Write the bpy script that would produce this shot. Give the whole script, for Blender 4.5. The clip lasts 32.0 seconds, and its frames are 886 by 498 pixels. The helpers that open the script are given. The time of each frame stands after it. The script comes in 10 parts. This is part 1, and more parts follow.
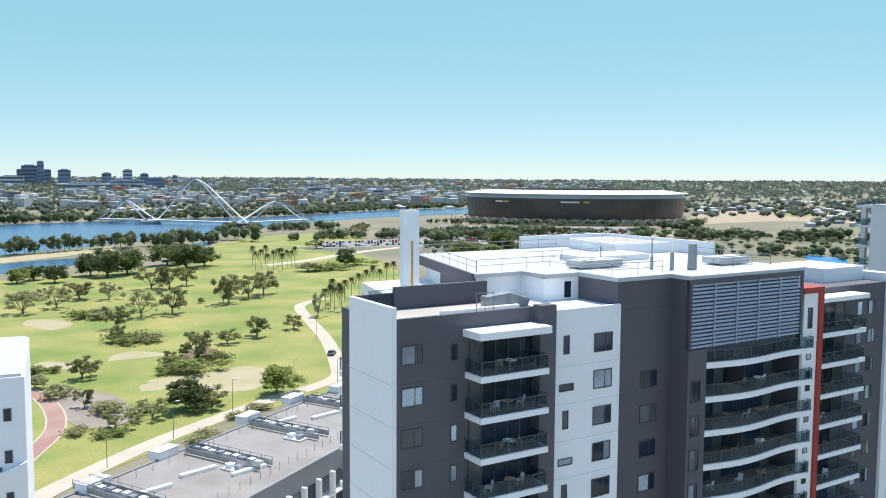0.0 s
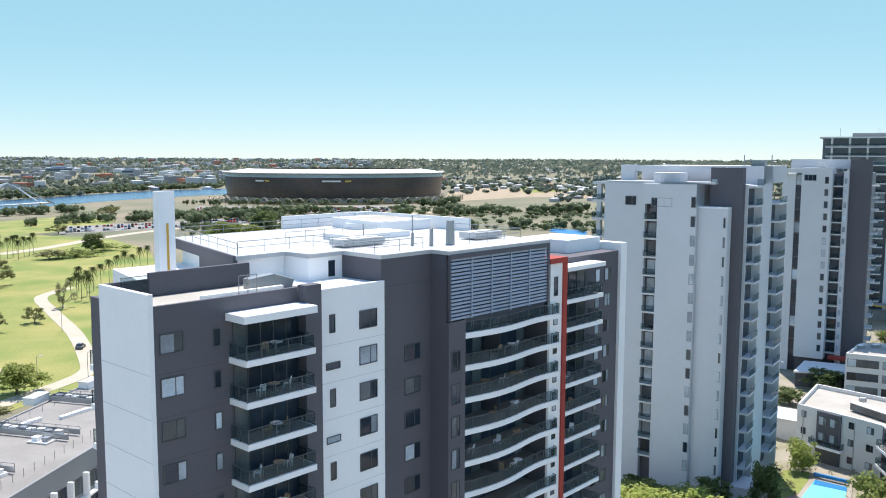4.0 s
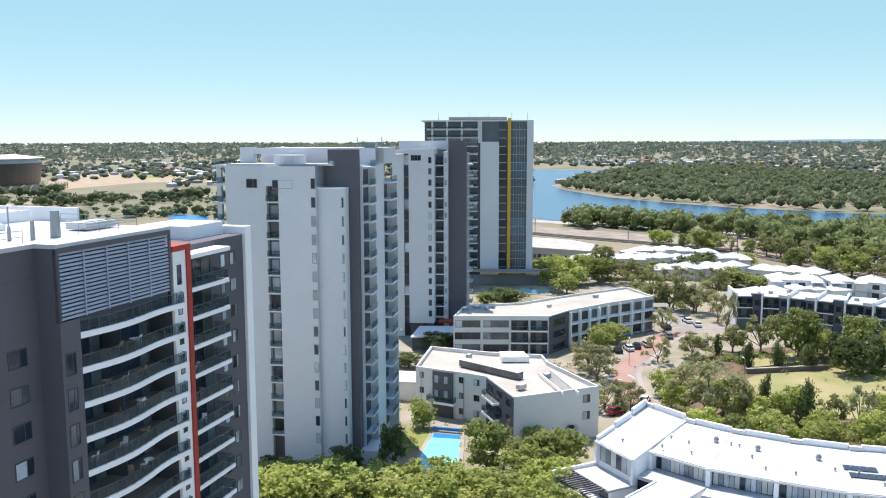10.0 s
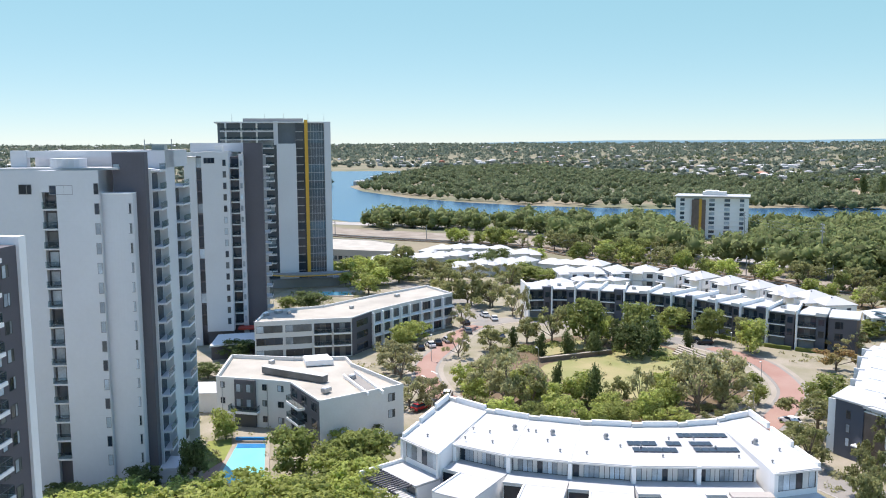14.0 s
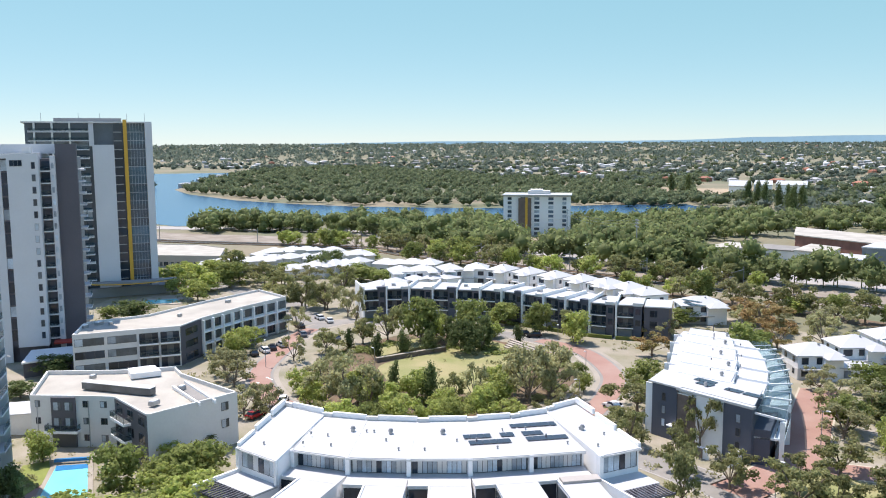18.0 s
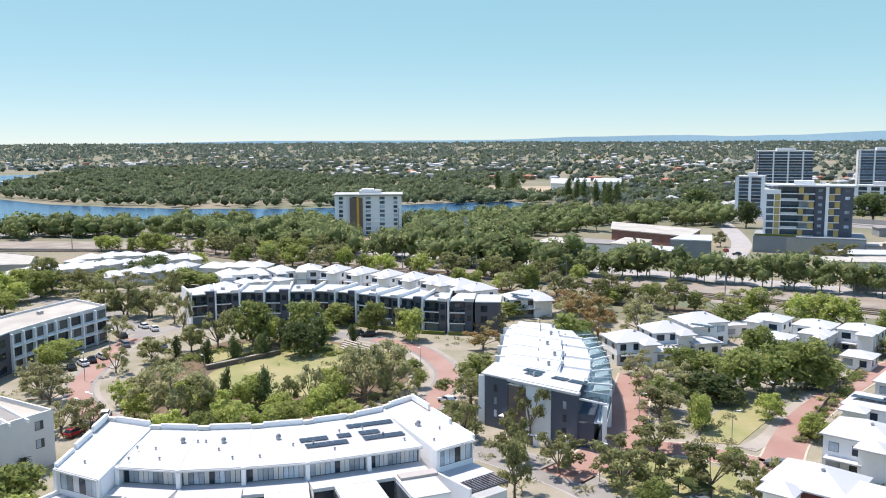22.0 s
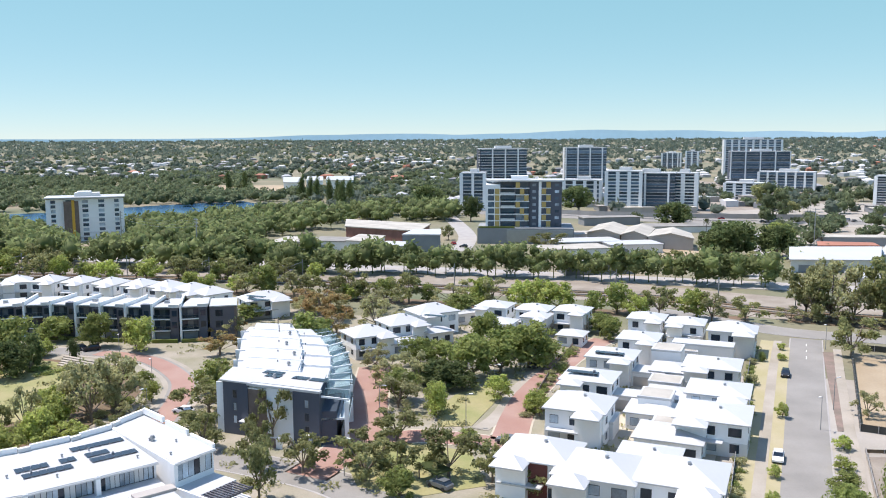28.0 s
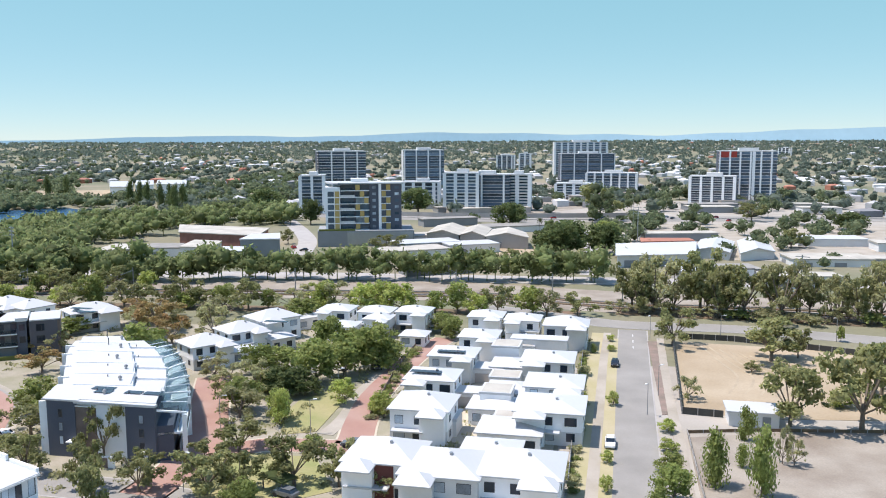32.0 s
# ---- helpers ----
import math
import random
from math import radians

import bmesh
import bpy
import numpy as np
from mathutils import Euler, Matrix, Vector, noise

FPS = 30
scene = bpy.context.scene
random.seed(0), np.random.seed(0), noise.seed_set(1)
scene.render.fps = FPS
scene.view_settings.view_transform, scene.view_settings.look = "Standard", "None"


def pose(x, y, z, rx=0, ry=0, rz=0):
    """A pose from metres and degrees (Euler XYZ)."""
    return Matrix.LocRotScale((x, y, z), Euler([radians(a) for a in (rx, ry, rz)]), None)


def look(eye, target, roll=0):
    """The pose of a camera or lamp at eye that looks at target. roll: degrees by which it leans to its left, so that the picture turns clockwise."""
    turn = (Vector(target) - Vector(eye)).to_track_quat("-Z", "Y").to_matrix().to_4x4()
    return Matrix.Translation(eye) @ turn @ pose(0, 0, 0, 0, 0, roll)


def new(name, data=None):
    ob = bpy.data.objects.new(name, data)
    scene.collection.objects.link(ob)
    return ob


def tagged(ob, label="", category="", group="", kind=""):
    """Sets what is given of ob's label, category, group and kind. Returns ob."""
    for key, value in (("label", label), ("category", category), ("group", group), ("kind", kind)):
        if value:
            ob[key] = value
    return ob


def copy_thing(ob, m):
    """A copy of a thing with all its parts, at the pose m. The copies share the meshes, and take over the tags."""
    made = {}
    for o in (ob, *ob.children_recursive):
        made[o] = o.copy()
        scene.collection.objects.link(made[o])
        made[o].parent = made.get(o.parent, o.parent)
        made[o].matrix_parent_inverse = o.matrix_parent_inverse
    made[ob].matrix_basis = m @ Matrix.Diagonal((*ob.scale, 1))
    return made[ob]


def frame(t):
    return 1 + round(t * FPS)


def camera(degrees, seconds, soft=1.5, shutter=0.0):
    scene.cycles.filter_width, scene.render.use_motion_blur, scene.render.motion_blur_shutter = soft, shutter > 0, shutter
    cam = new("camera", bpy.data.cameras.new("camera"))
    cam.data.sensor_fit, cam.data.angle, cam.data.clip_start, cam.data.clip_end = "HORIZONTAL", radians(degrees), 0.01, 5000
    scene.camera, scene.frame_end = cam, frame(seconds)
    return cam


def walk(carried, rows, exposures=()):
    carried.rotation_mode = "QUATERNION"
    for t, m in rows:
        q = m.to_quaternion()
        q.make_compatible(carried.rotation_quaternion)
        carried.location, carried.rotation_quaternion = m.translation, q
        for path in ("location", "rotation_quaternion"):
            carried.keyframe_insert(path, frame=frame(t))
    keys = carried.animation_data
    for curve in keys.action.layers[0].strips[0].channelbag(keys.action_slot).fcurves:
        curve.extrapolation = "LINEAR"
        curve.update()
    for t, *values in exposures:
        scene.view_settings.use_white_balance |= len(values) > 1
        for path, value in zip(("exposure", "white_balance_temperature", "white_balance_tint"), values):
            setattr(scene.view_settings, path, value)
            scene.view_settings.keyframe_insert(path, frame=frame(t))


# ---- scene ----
cam = camera(55.20, 32.0, soft=1.05)
walk(cam, [
    (0.0, pose(0, 0, 54.0, 85.16, -0.32, -2.76)),
    (0.5, pose(0, 0, 54.0, 85.10, -0.33, -4.35)),
    (1.0, pose(0, 0, 54.0, 85.09, -0.34, -6.00)),
    (1.5, pose(0, 0, 54.0, 85.09, -0.33, -7.66)),
    (2.0, pose(0, 0, 54.0, 85.12, -0.32, -9.68)),
    (2.5, pose(0, 0, 54.0, 85.16, -0.31, -11.94)),
    (3.0, pose(0, 0, 54.0, 84.89, -0.29, -14.22)),
    (3.5, pose(0, 0, 54.0, 84.32, -0.26, -16.48)),
    (5.5, pose(0, 0, 54.0, 82.74, -0.15, -25.51)),
    (6.0, pose(0, 0, 54.0, 82.72, -0.11, -27.80)),
    (6.5, pose(0, 0, 54.0, 82.70, -0.08, -30.12)),
    (7.0, pose(0, 0, 54.0, 82.69, -0.05, -32.42)),
    (7.5, pose(0, 0, 54.0, 82.69, -0.02, -34.45)),
    (8.0, pose(0, 0, 54.0, 82.68, 0.02, -36.43)),
    (8.5, pose(0, 0, 54.0, 82.68, 0.05, -38.36)),
    (9.0, pose(0, 0, 54.0, 82.69, 0.07, -40.32)),
    (9.5, pose(0, 0, 54.0, 82.69, 0.10, -42.12)),
    (10.0, pose(0, 0, 54.0, 82.70, 0.13, -43.96)),
    (10.5, pose(0, 0, 54.0, 82.71, 0.15, -45.83)),
    (11.0, pose(0, 0, 54.0, 82.72, 0.17, -47.67)),
    (11.5, pose(0, 0, 54.0, 82.73, 0.19, -49.46)),
    (12.0, pose(0, 0, 54.0, 82.73, 0.21, -51.17)),
    (12.5, pose(0, 0, 54.0, 82.74, 0.22, -52.91)),
    (13.0, pose(0, 0, 54.0, 82.75, 0.24, -54.50)),
    (13.5, pose(0, 0, 54.0, 82.76, 0.25, -56.07)),
    (14.0, pose(0, 0, 54.0, 82.77, 0.26, -57.50)),
    (14.5, pose(0, 0, 54.0, 82.78, 0.26, -58.84)),
    (16.5, pose(0, 0, 54.0, 82.79, 0.28, -63.96)),
    (17.0, pose(0, 0, 54.0, 82.79, 0.28, -65.49)),
    (17.5, pose(0, 0, 54.0, 82.79, 0.28, -66.99)),
    (18.0, pose(0, 0, 54.0, 82.78, 0.28, -68.80)),
    (18.5, pose(0, 0, 54.0, 82.78, 0.28, -70.73)),
    (19.0, pose(0, 0, 54.0, 82.77, 0.28, -72.40)),
    (19.5, pose(0, 0, 54.0, 82.76, 0.28, -73.83)),
    (20.0, pose(0, 0, 54.0, 82.75, 0.27, -75.11)),
    (20.5, pose(0, 0, 54.0, 82.74, 0.27, -76.41)),
    (21.0, pose(0, 0, 54.0, 82.73, 0.27, -77.65)),
    (21.5, pose(0, 0, 54.0, 82.71, 0.27, -78.92)),
    (22.0, pose(0, 0, 54.0, 82.70, 0.27, -80.18)),
    (22.5, pose(0, 0, 54.0, 82.68, 0.26, -81.61)),
    (23.0, pose(0, 0, 54.0, 82.66, 0.26, -82.99)),
    (23.5, pose(0, 0, 54.0, 82.64, 0.26, -84.37)),
    (24.0, pose(0, 0, 54.0, 82.63, 0.26, -85.75)),
    (24.5, pose(0, 0, 54.0, 82.61, 0.26, -87.24)),
    (25.0, pose(0, 0, 54.0, 82.59, 0.26, -88.74)),
    (25.5, pose(0, 0, 54.0, 82.57, 0.27, -90.26)),
    (27.5, pose(0, 0, 54.0, 82.52, 0.27, -96.41)),
    (28.0, pose(0, 0, 54.0, 82.51, 0.27, -98.06)),
    (28.5, pose(0, 0, 54.0, 82.51, 0.27, -99.70)),
    (29.0, pose(0, 0, 54.0, 82.51, 0.26, -101.39)),
    (29.5, pose(0, 0, 54.0, 82.52, 0.26, -102.90)),
    (30.0, pose(0, 0, 54.0, 82.53, 0.25, -104.00)),
    (30.5, pose(0, 0, 54.0, 82.54, 0.24, -105.05)),
    (31.0, pose(0, 0, 54.0, 82.56, 0.23, -106.18)),
    (31.5, pose(0, 0, 54.0, 82.59, 0.21, -107.54)),
    (32.0, pose(0, 0, 54.0, 82.63, 0.19, -108.85)),
], exposures=((0, 0.67, 6120, 10), (3, 0.70, 6150, 11), (6.5, 0.85, 6400, 14), (9, 0.82, 6390, 14), (13, 0.74, 6320, 14), (20, 0.70, 6300, 15), (32, 0.66, 6170, 13)))

# ---- light ----
SUN_ELEV, SUN_YAW = 67.0, -24.0      # degrees above the horizon; yaw counted from +y, counter-clockwise
world = bpy.data.worlds.new("sky")
scene.world = world
world.use_nodes = True
wn = world.node_tree.nodes
bg = wn["Background"]
sky = wn.new("ShaderNodeTexSky")
sky.sky_type, sky.sun_disc = "NISHITA", False
sky.sun_elevation, sky.sun_rotation = radians(SUN_ELEV), radians(-SUN_YAW)
sky.air_density, sky.dust_density, sky.ozone_density = 0.6, 0.0, 2.0
tone = wn.new("ShaderNodeMix")
tone.data_type, tone.blend_type = "RGBA", "MULTIPLY"
tone.inputs["Factor"].default_value = 1.0
air = wn.new("ShaderNodeMix")
air.data_type, air.blend_type = "RGBA", "ADD"
air.inputs["Factor"].default_value = 1.0
# the hazy cyan sky low down passes smoothly into deeper blue overhead
up, height, lift = wn.new("ShaderNodeTexCoord"), wn.new("ShaderNodeSeparateXYZ"), wn.new("ShaderNodeMapRange")
lift.interpolation_type = "SMOOTHSTEP"
lift.inputs["From Min"].default_value, lift.inputs["From Max"].default_value = 0.12, 0.75
world.node_tree.links.new(up.outputs["Generated"], height.inputs[0])
world.node_tree.links.new(height.outputs["Z"], lift.inputs["Value"])
for node, low, high in ((tone, (0.41, 0.275, 0.25), (0.90, 0.74, 1.06)), (air, (0.94, 2.34, 2.38), (0.88, 1.52, 1.80))):
    shade = wn.new("ShaderNodeMix")
    shade.data_type = "RGBA"
    shade.inputs["A"].default_value, shade.inputs["B"].default_value = (*low, 1), (*high, 1)
    world.node_tree.links.new(lift.outputs[0], shade.inputs["Factor"])
    world.node_tree.links.new(shade.outputs["Result"], node.inputs["B"])
world.node_tree.links.new(sky.outputs[0], tone.inputs["A"])
world.node_tree.links.new(tone.outputs["Result"], air.inputs["A"])
world.node_tree.links.new(air.outputs["Result"], bg.inputs[0])
bg.inputs[1].default_value = 0.125
sun = new("sun", bpy.data.lights.new("sun", "SUN"))
sun.data.energy, sun.data.angle, sun.data.color = 4.25, radians(0.5), (1.0, 0.91, 0.80)
ce, se = math.cos(radians(SUN_ELEV)), math.sin(radians(SUN_ELEV))
sun.matrix_world = look((0, 0, 300), (math.sin(radians(SUN_YAW)) * ce * 100, -math.cos(radians(SUN_YAW)) * ce * 100, 300 - se * 100))


# ---- materials ----
def mat(name, color, rough=0.7, var=0.12, scale=1.0, bump=0.0, metal=0.0, second=None, island=0.0, obj=0.0, fine=6.0, spec=0.5):
    """A procedural surface: base colour, broad stains and fine grain, optional relief, random shift per island or object."""
    m = bpy.data.materials.new(name)
    m.use_nodes = True
    nt = m.node_tree
    n, l = nt.nodes, nt.links
    b = n["Principled BSDF"]
    b.inputs["Roughness"].default_value = rough
    b.inputs["Metallic"].default_value = metal
    b.inputs["Specular IOR Level"].default_value = spec
    tc = n.new("ShaderNodeTexCoord")
    big, small = n.new("ShaderNodeTexNoise"), n.new("ShaderNodeTexNoise")
    big.inputs["Scale"].default_value, small.inputs["Scale"].default_value = scale * 0.35, scale * fine
    big.inputs["Detail"].default_value, small.inputs["Detail"].default_value = 5, 4
    geo = n.new("ShaderNodeNewGeometry")
    for t in (big, small):
        l.new(geo.outputs["Position"], t.inputs["Vector"])
    mix = n.new("ShaderNodeMix")
    mix.data_type = "RGBA"
    ramp = n.new("ShaderNodeMapRange")
    ramp.inputs["From Min"].default_value, ramp.inputs["From Max"].default_value = 0.35, 0.68
    l.new(big.outputs["Fac"], ramp.inputs["Value"])
    l.new(ramp.outputs[0], mix.inputs["Factor"])
    c2 = second or tuple(max(0.0, c * (1 - 1.6 * var)) for c in color)
    mix.inputs["A"].default_value, mix.inputs["B"].default_value = (*color, 1), (*c2, 1)
    hsv = n.new("ShaderNodeHueSaturation")
    l.new(mix.outputs["Result"], hsv.inputs["Color"])
    val = n.new("ShaderNodeMath")
    val.operation = "MULTIPLY_ADD"
    l.new(small.outputs["Fac"], val.inputs[0])
    val.inputs[1].default_value, val.inputs[2].default_value = 2 * var, 1 - var
    last = val
    for source, amount in ((geo.outputs["Random Per Island"], island), (n.new("ShaderNodeObjectInfo").outputs["Random"] if obj else None, obj)):
        if amount:
            add = n.new("ShaderNodeMath")
            add.operation = "MULTIPLY_ADD"
            l.new(source, add.inputs[0])
            add.inputs[1].default_value, add.inputs[2].default_value = 2 * amount, 1 - amount
            mul = n.new("ShaderNodeMath")
            mul.operation = "MULTIPLY"
            l.new(add.outputs[0], mul.inputs[0])
            l.new(last.outputs[0], mul.inputs[1])
            last = mul
    l.new(last.outputs[0], hsv.inputs["Value"])
    l.new(hsv.outputs[0], b.inputs["Base Color"])
    if bump:
        bp = n.new("ShaderNodeBump")
        bp.inputs["Strength"].default_value, bp.inputs["Distance"].default_value = 0.6, bump
        l.new(small.outputs["Fac"], bp.inputs["Height"])
        l.new(bp.outputs[0], b.inputs["Normal"])
    return m


def leaf(name, color, second, island=0.3, obj=0.2):
    m = mat(name, color, 0.7, 0.2, 0.6, second=second, island=island, obj=obj, fine=4, spec=0.12)
    n, l = m.node_tree.nodes, m.node_tree.links
    b = n["Principled BSDF"]
    tr, mx = n.new("ShaderNodeBsdfTranslucent"), n.new("ShaderNodeMixShader")
    l.new(b.inputs["Base Color"].links[0].from_socket, tr.inputs["Color"])
    mx.inputs[0].default_value = 0.55
    l.new(b.outputs[0], mx.inputs[1])
    l.new(tr.outputs[0], mx.inputs[2])
    l.new(mx.outputs[0], n["Material Output"].inputs["Surface"])
    return m


def glass(name, tint, rough=0.05):
    m = mat(name, tint, rough, 0.25, 0.6, island=0.5, obj=0.35, fine=3, spec=0.45)
    return m


M_WHITE = mat("white_render", (0.87, 0.87, 0.87), 0.75, 0.03, 0.35, 0.004)
M_WHITE2 = mat("off_white_render", (0.66, 0.66, 0.65), 0.8, 0.06, 0.4, 0.004)
M_DARK = mat("charcoal_render", (0.105, 0.101, 0.118), 0.75, 0.07, 0.4, 0.004)
M_GREY = mat("grey_render", (0.25, 0.26, 0.27), 0.75, 0.07, 0.5, 0.004)
M_TAUPE = mat("taupe_render", (0.42, 0.39, 0.36), 0.8, 0.07, 0.5, 0.004)
M_RED = mat("red_render", (0.36, 0.045, 0.03), 0.7, 0.08, 0.5)
M_YELLOW = mat("ochre_panel", (0.62, 0.36, 0.04), 0.5, 0.05, 0.5)
M_ROOF = mat("white_metal_roof", (0.50, 0.505, 0.51), 0.45, 0.04, 0.3)
M_ROOFG = mat("grey_roof_membrane", (0.27, 0.258, 0.238), 0.9, 0.12, 0.5, second=(0.21, 0.20, 0.185))
M_ROOFB = mat("pale_roof_membrane", (0.44, 0.415, 0.365), 0.85, 0.1, 0.5, second=(0.34, 0.32, 0.28))
M_CONC = mat("concrete", (0.36, 0.34, 0.32), 0.85, 0.10, 0.5, 0.01)
M_METAL = mat("grey_metal", (0.36, 0.38, 0.40), 0.4, 0.06, 1.0, metal=0.7)
M_BLUEGREY = mat("blue_grey_louvre", (0.34, 0.40, 0.51), 0.5, 0.06, 0.6)
M_GLASS = glass("window_glass", (0.03, 0.047, 0.072))
M_GLASSL = mat("curtained_glass", (0.54, 0.62, 0.70), 0.12, 0.3, 0.8, island=0.4, obj=0.45, spec=0.5)
M_GLASSM = mat("sheer_curtained_glass", (0.13, 0.15, 0.165), 0.12, 0.3, 0.8, island=0.4, obj=0.45, spec=0.5)
M_TGLASS = mat("tower_glass", (0.11, 0.155, 0.21), 0.15, 0.2, 0.4, island=0.5, obj=0.4, spec=0.6)
M_FRAME = mat("dark_window_frame", (0.07, 0.075, 0.08), 0.5, 0.05, 1.0)
M_RAIL = mat("smoked_glass_rail", (0.10, 0.12, 0.13), 0.05, 0.1, 1.0, spec=0.6)
_n, _l = M_RAIL.node_tree.nodes, M_RAIL.node_tree.links
_t, _m = _n.new("ShaderNodeBsdfTransparent"), _n.new("ShaderNodeMixShader")
_t.inputs[0].default_value = (0.80, 0.86, 0.87, 1)
_m.inputs[0].default_value = 0.15
_l.new(_t.outputs[0], _m.inputs[1])
_l.new(_n["Principled BSDF"].outputs[0], _m.inputs[2])
_l.new(_m.outputs[0], _n["Material Output"].inputs["Surface"])
M_GLASSB = glass("blue_curtain_glass", (0.11, 0.20, 0.28))
M_BROWNGLASS = mat("brown_stadium_skin", (0.105, 0.08, 0.07), 0.35, 0.35, 0.08, second=(0.05, 0.045, 0.05), fine=4)
M_GRASS = mat("park_lawn", (0.15, 0.205, 0.04), 0.95, 0.26, 0.12, second=(0.30, 0.275, 0.085), fine=11)
M_DRYGRASS = mat("dry_lawn", (0.32, 0.285, 0.15), 0.95, 0.14, 0.3, second=(0.37, 0.32, 0.21), fine=14)
M_LAWN2 = mat("garden_lawn", (0.21, 0.222, 0.08), 0.95, 0.18, 0.3, second=(0.32, 0.275, 0.14), fine=10)
M_SAND = mat("pale_sand", (0.37, 0.30, 0.21), 0.95, 0.16, 0.18, 0.02, second=(0.29, 0.225, 0.145), fine=10)
M_SAND2 = mat("grey_sand", (0.30, 0.265, 0.22), 0.95, 0.2, 0.3, 0.02, second=(0.20, 0.165, 0.13), fine=10)
M_SOIL = mat("suburban_ground", (0.235, 0.20, 0.135), 0.95, 0.22, 0.03, second=(0.12, 0.135, 0.075), fine=14)
M_MULCH = mat("mulch_bed", (0.17, 0.11, 0.07), 0.95, 0.2, 0.7, 0.02, second=(0.11, 0.09, 0.05))
M_ASPH = mat("asphalt", (0.21, 0.198, 0.18), 0.9, 0.14, 0.3, second=(0.265, 0.25, 0.228), fine=16)
M_BRICKROAD = mat("red_brick_paving", (0.29, 0.165, 0.13), 0.9, 0.14, 0.3, second=(0.34, 0.225, 0.185), fine=18)
M_PAVE = mat("pale_paving", (0.36, 0.32, 0.27), 0.9, 0.15, 0.3, second=(0.27, 0.24, 0.19), fine=14)
M_PATH = mat("limestone_path", (0.46, 0.41, 0.32), 0.9, 0.07, 0.3, fine=12)
M_PALEGROUND = mat("pale_forecourt", (0.36, 0.33, 0.29), 0.9, 0.12, 0.2, second=(0.29, 0.26, 0.22), fine=12)
M_GARDEN = mat("planted_ground", (0.31, 0.275, 0.22), 0.95, 0.2, 0.35, 0.02, second=(0.20, 0.19, 0.115), fine=9)
M_WHITEB = mat("tower_white_render", (0.60, 0.615, 0.645), 0.75, 0.04, 0.3, 0.004)
M_SLATE = mat("slate_blue_render", (0.085, 0.095, 0.125), 0.7, 0.07, 0.4)
M_LINE = mat("road_paint", (0.8, 0.8, 0.78), 0.7, 0.06, 1.0)
M_BRICK = mat("brown_brick", (0.20, 0.15, 0.125), 0.9, 0.25, 1.5, second=(0.14, 0.11, 0.09))
M_BARK = mat("bark", (0.20, 0.16, 0.12), 0.9, 0.2, 2.0)
M_WATER = mat("river_water", (0.03, 0.085, 0.17), 0.22, 0.12, 0.012, second=(0.04, 0.11, 0.20), fine=30, spec=0.4)
M_POOL = mat("pool_water", (0.22, 0.68, 0.74), 0.08, 0.05, 0.6)
M_POOLT = mat("pool_tile", (0.02, 0.20, 0.45), 0.4, 0.1, 2.0)
M_SOLAR = mat("solar_panel", (0.03, 0.035, 0.055), 0.2, 0.15, 2.0, island=0.2, spec=0.8)
M_TIRE = mat("rubber", (0.02, 0.02, 0.02), 0.9, 0.1, 3.0)
# distance haze is put into the hills' blue base colour and a weak emission
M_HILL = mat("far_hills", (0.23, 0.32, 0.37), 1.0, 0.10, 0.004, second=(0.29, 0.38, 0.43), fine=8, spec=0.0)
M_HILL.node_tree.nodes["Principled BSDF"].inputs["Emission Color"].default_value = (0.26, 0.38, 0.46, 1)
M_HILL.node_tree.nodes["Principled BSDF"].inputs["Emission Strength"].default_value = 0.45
L_GUM = leaf("gum_leaves", (0.235, 0.25, 0.105), (0.32, 0.315, 0.15))
L_FIG = leaf("fig_leaves", (0.115, 0.155, 0.06), (0.165, 0.195, 0.08))
L_LIGHT = leaf("plane_leaves", (0.35, 0.405, 0.11), (0.43, 0.46, 0.16))
L_GREEN = leaf("garden_leaves", (0.215, 0.26, 0.08), (0.30, 0.33, 0.115))
L_OLIVE = leaf("olive_leaves", (0.335, 0.33, 0.165), (0.41, 0.40, 0.22))
L_RUST = leaf("rust_leaves", (0.38, 0.25, 0.12), (0.30, 0.28, 0.12))
L_PALM = leaf("palm_fronds", (0.068, 0.101, 0.034), (0.121, 0.135, 0.054))
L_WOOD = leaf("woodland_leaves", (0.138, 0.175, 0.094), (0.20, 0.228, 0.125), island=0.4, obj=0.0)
L_SHORE = leaf("shore_leaves", (0.185, 0.23, 0.092), (0.265, 0.292, 0.13), island=0.4, obj=0.0)


# ---- building helpers ----
def mesh_ob(name, bm, material, parent=None, label=""):
    me = bpy.data.meshes.new(name)
    bm.to_mesh(me)
    bm.free()
    for m in (material if isinstance(material, (list, tuple)) else [material]):
        me.materials.append(m)
    ob = new(name, me)
    if parent is not None:
        ob.parent = parent
    return tagged(ob, label)


def part(name, bm, material, parent, label=""):
    """One mesh object under a thing or under a part."""
    return mesh_ob(name, bm, material, parent, label)


def bx(bm, x0, x1, y0, y1, z0, z1, mi=0):
    vs = [bm.verts.new(p) for p in ((x0, y0, z0), (x1, y0, z0), (x1, y1, z0), (x0, y1, z0), (x0, y0, z1), (x1, y0, z1), (x1, y1, z1), (x0, y1, z1))]
    for q in ((3, 2, 1, 0), (4, 5, 6, 7), (0, 1, 5, 4), (1, 2, 6, 5), (2, 3, 7, 6), (3, 0, 4, 7)):
        bm.faces.new([vs[i] for i in q]).material_index = mi
    return bm


def box(*a, mi=0):
    return bx(bmesh.new(), *a, mi=mi)


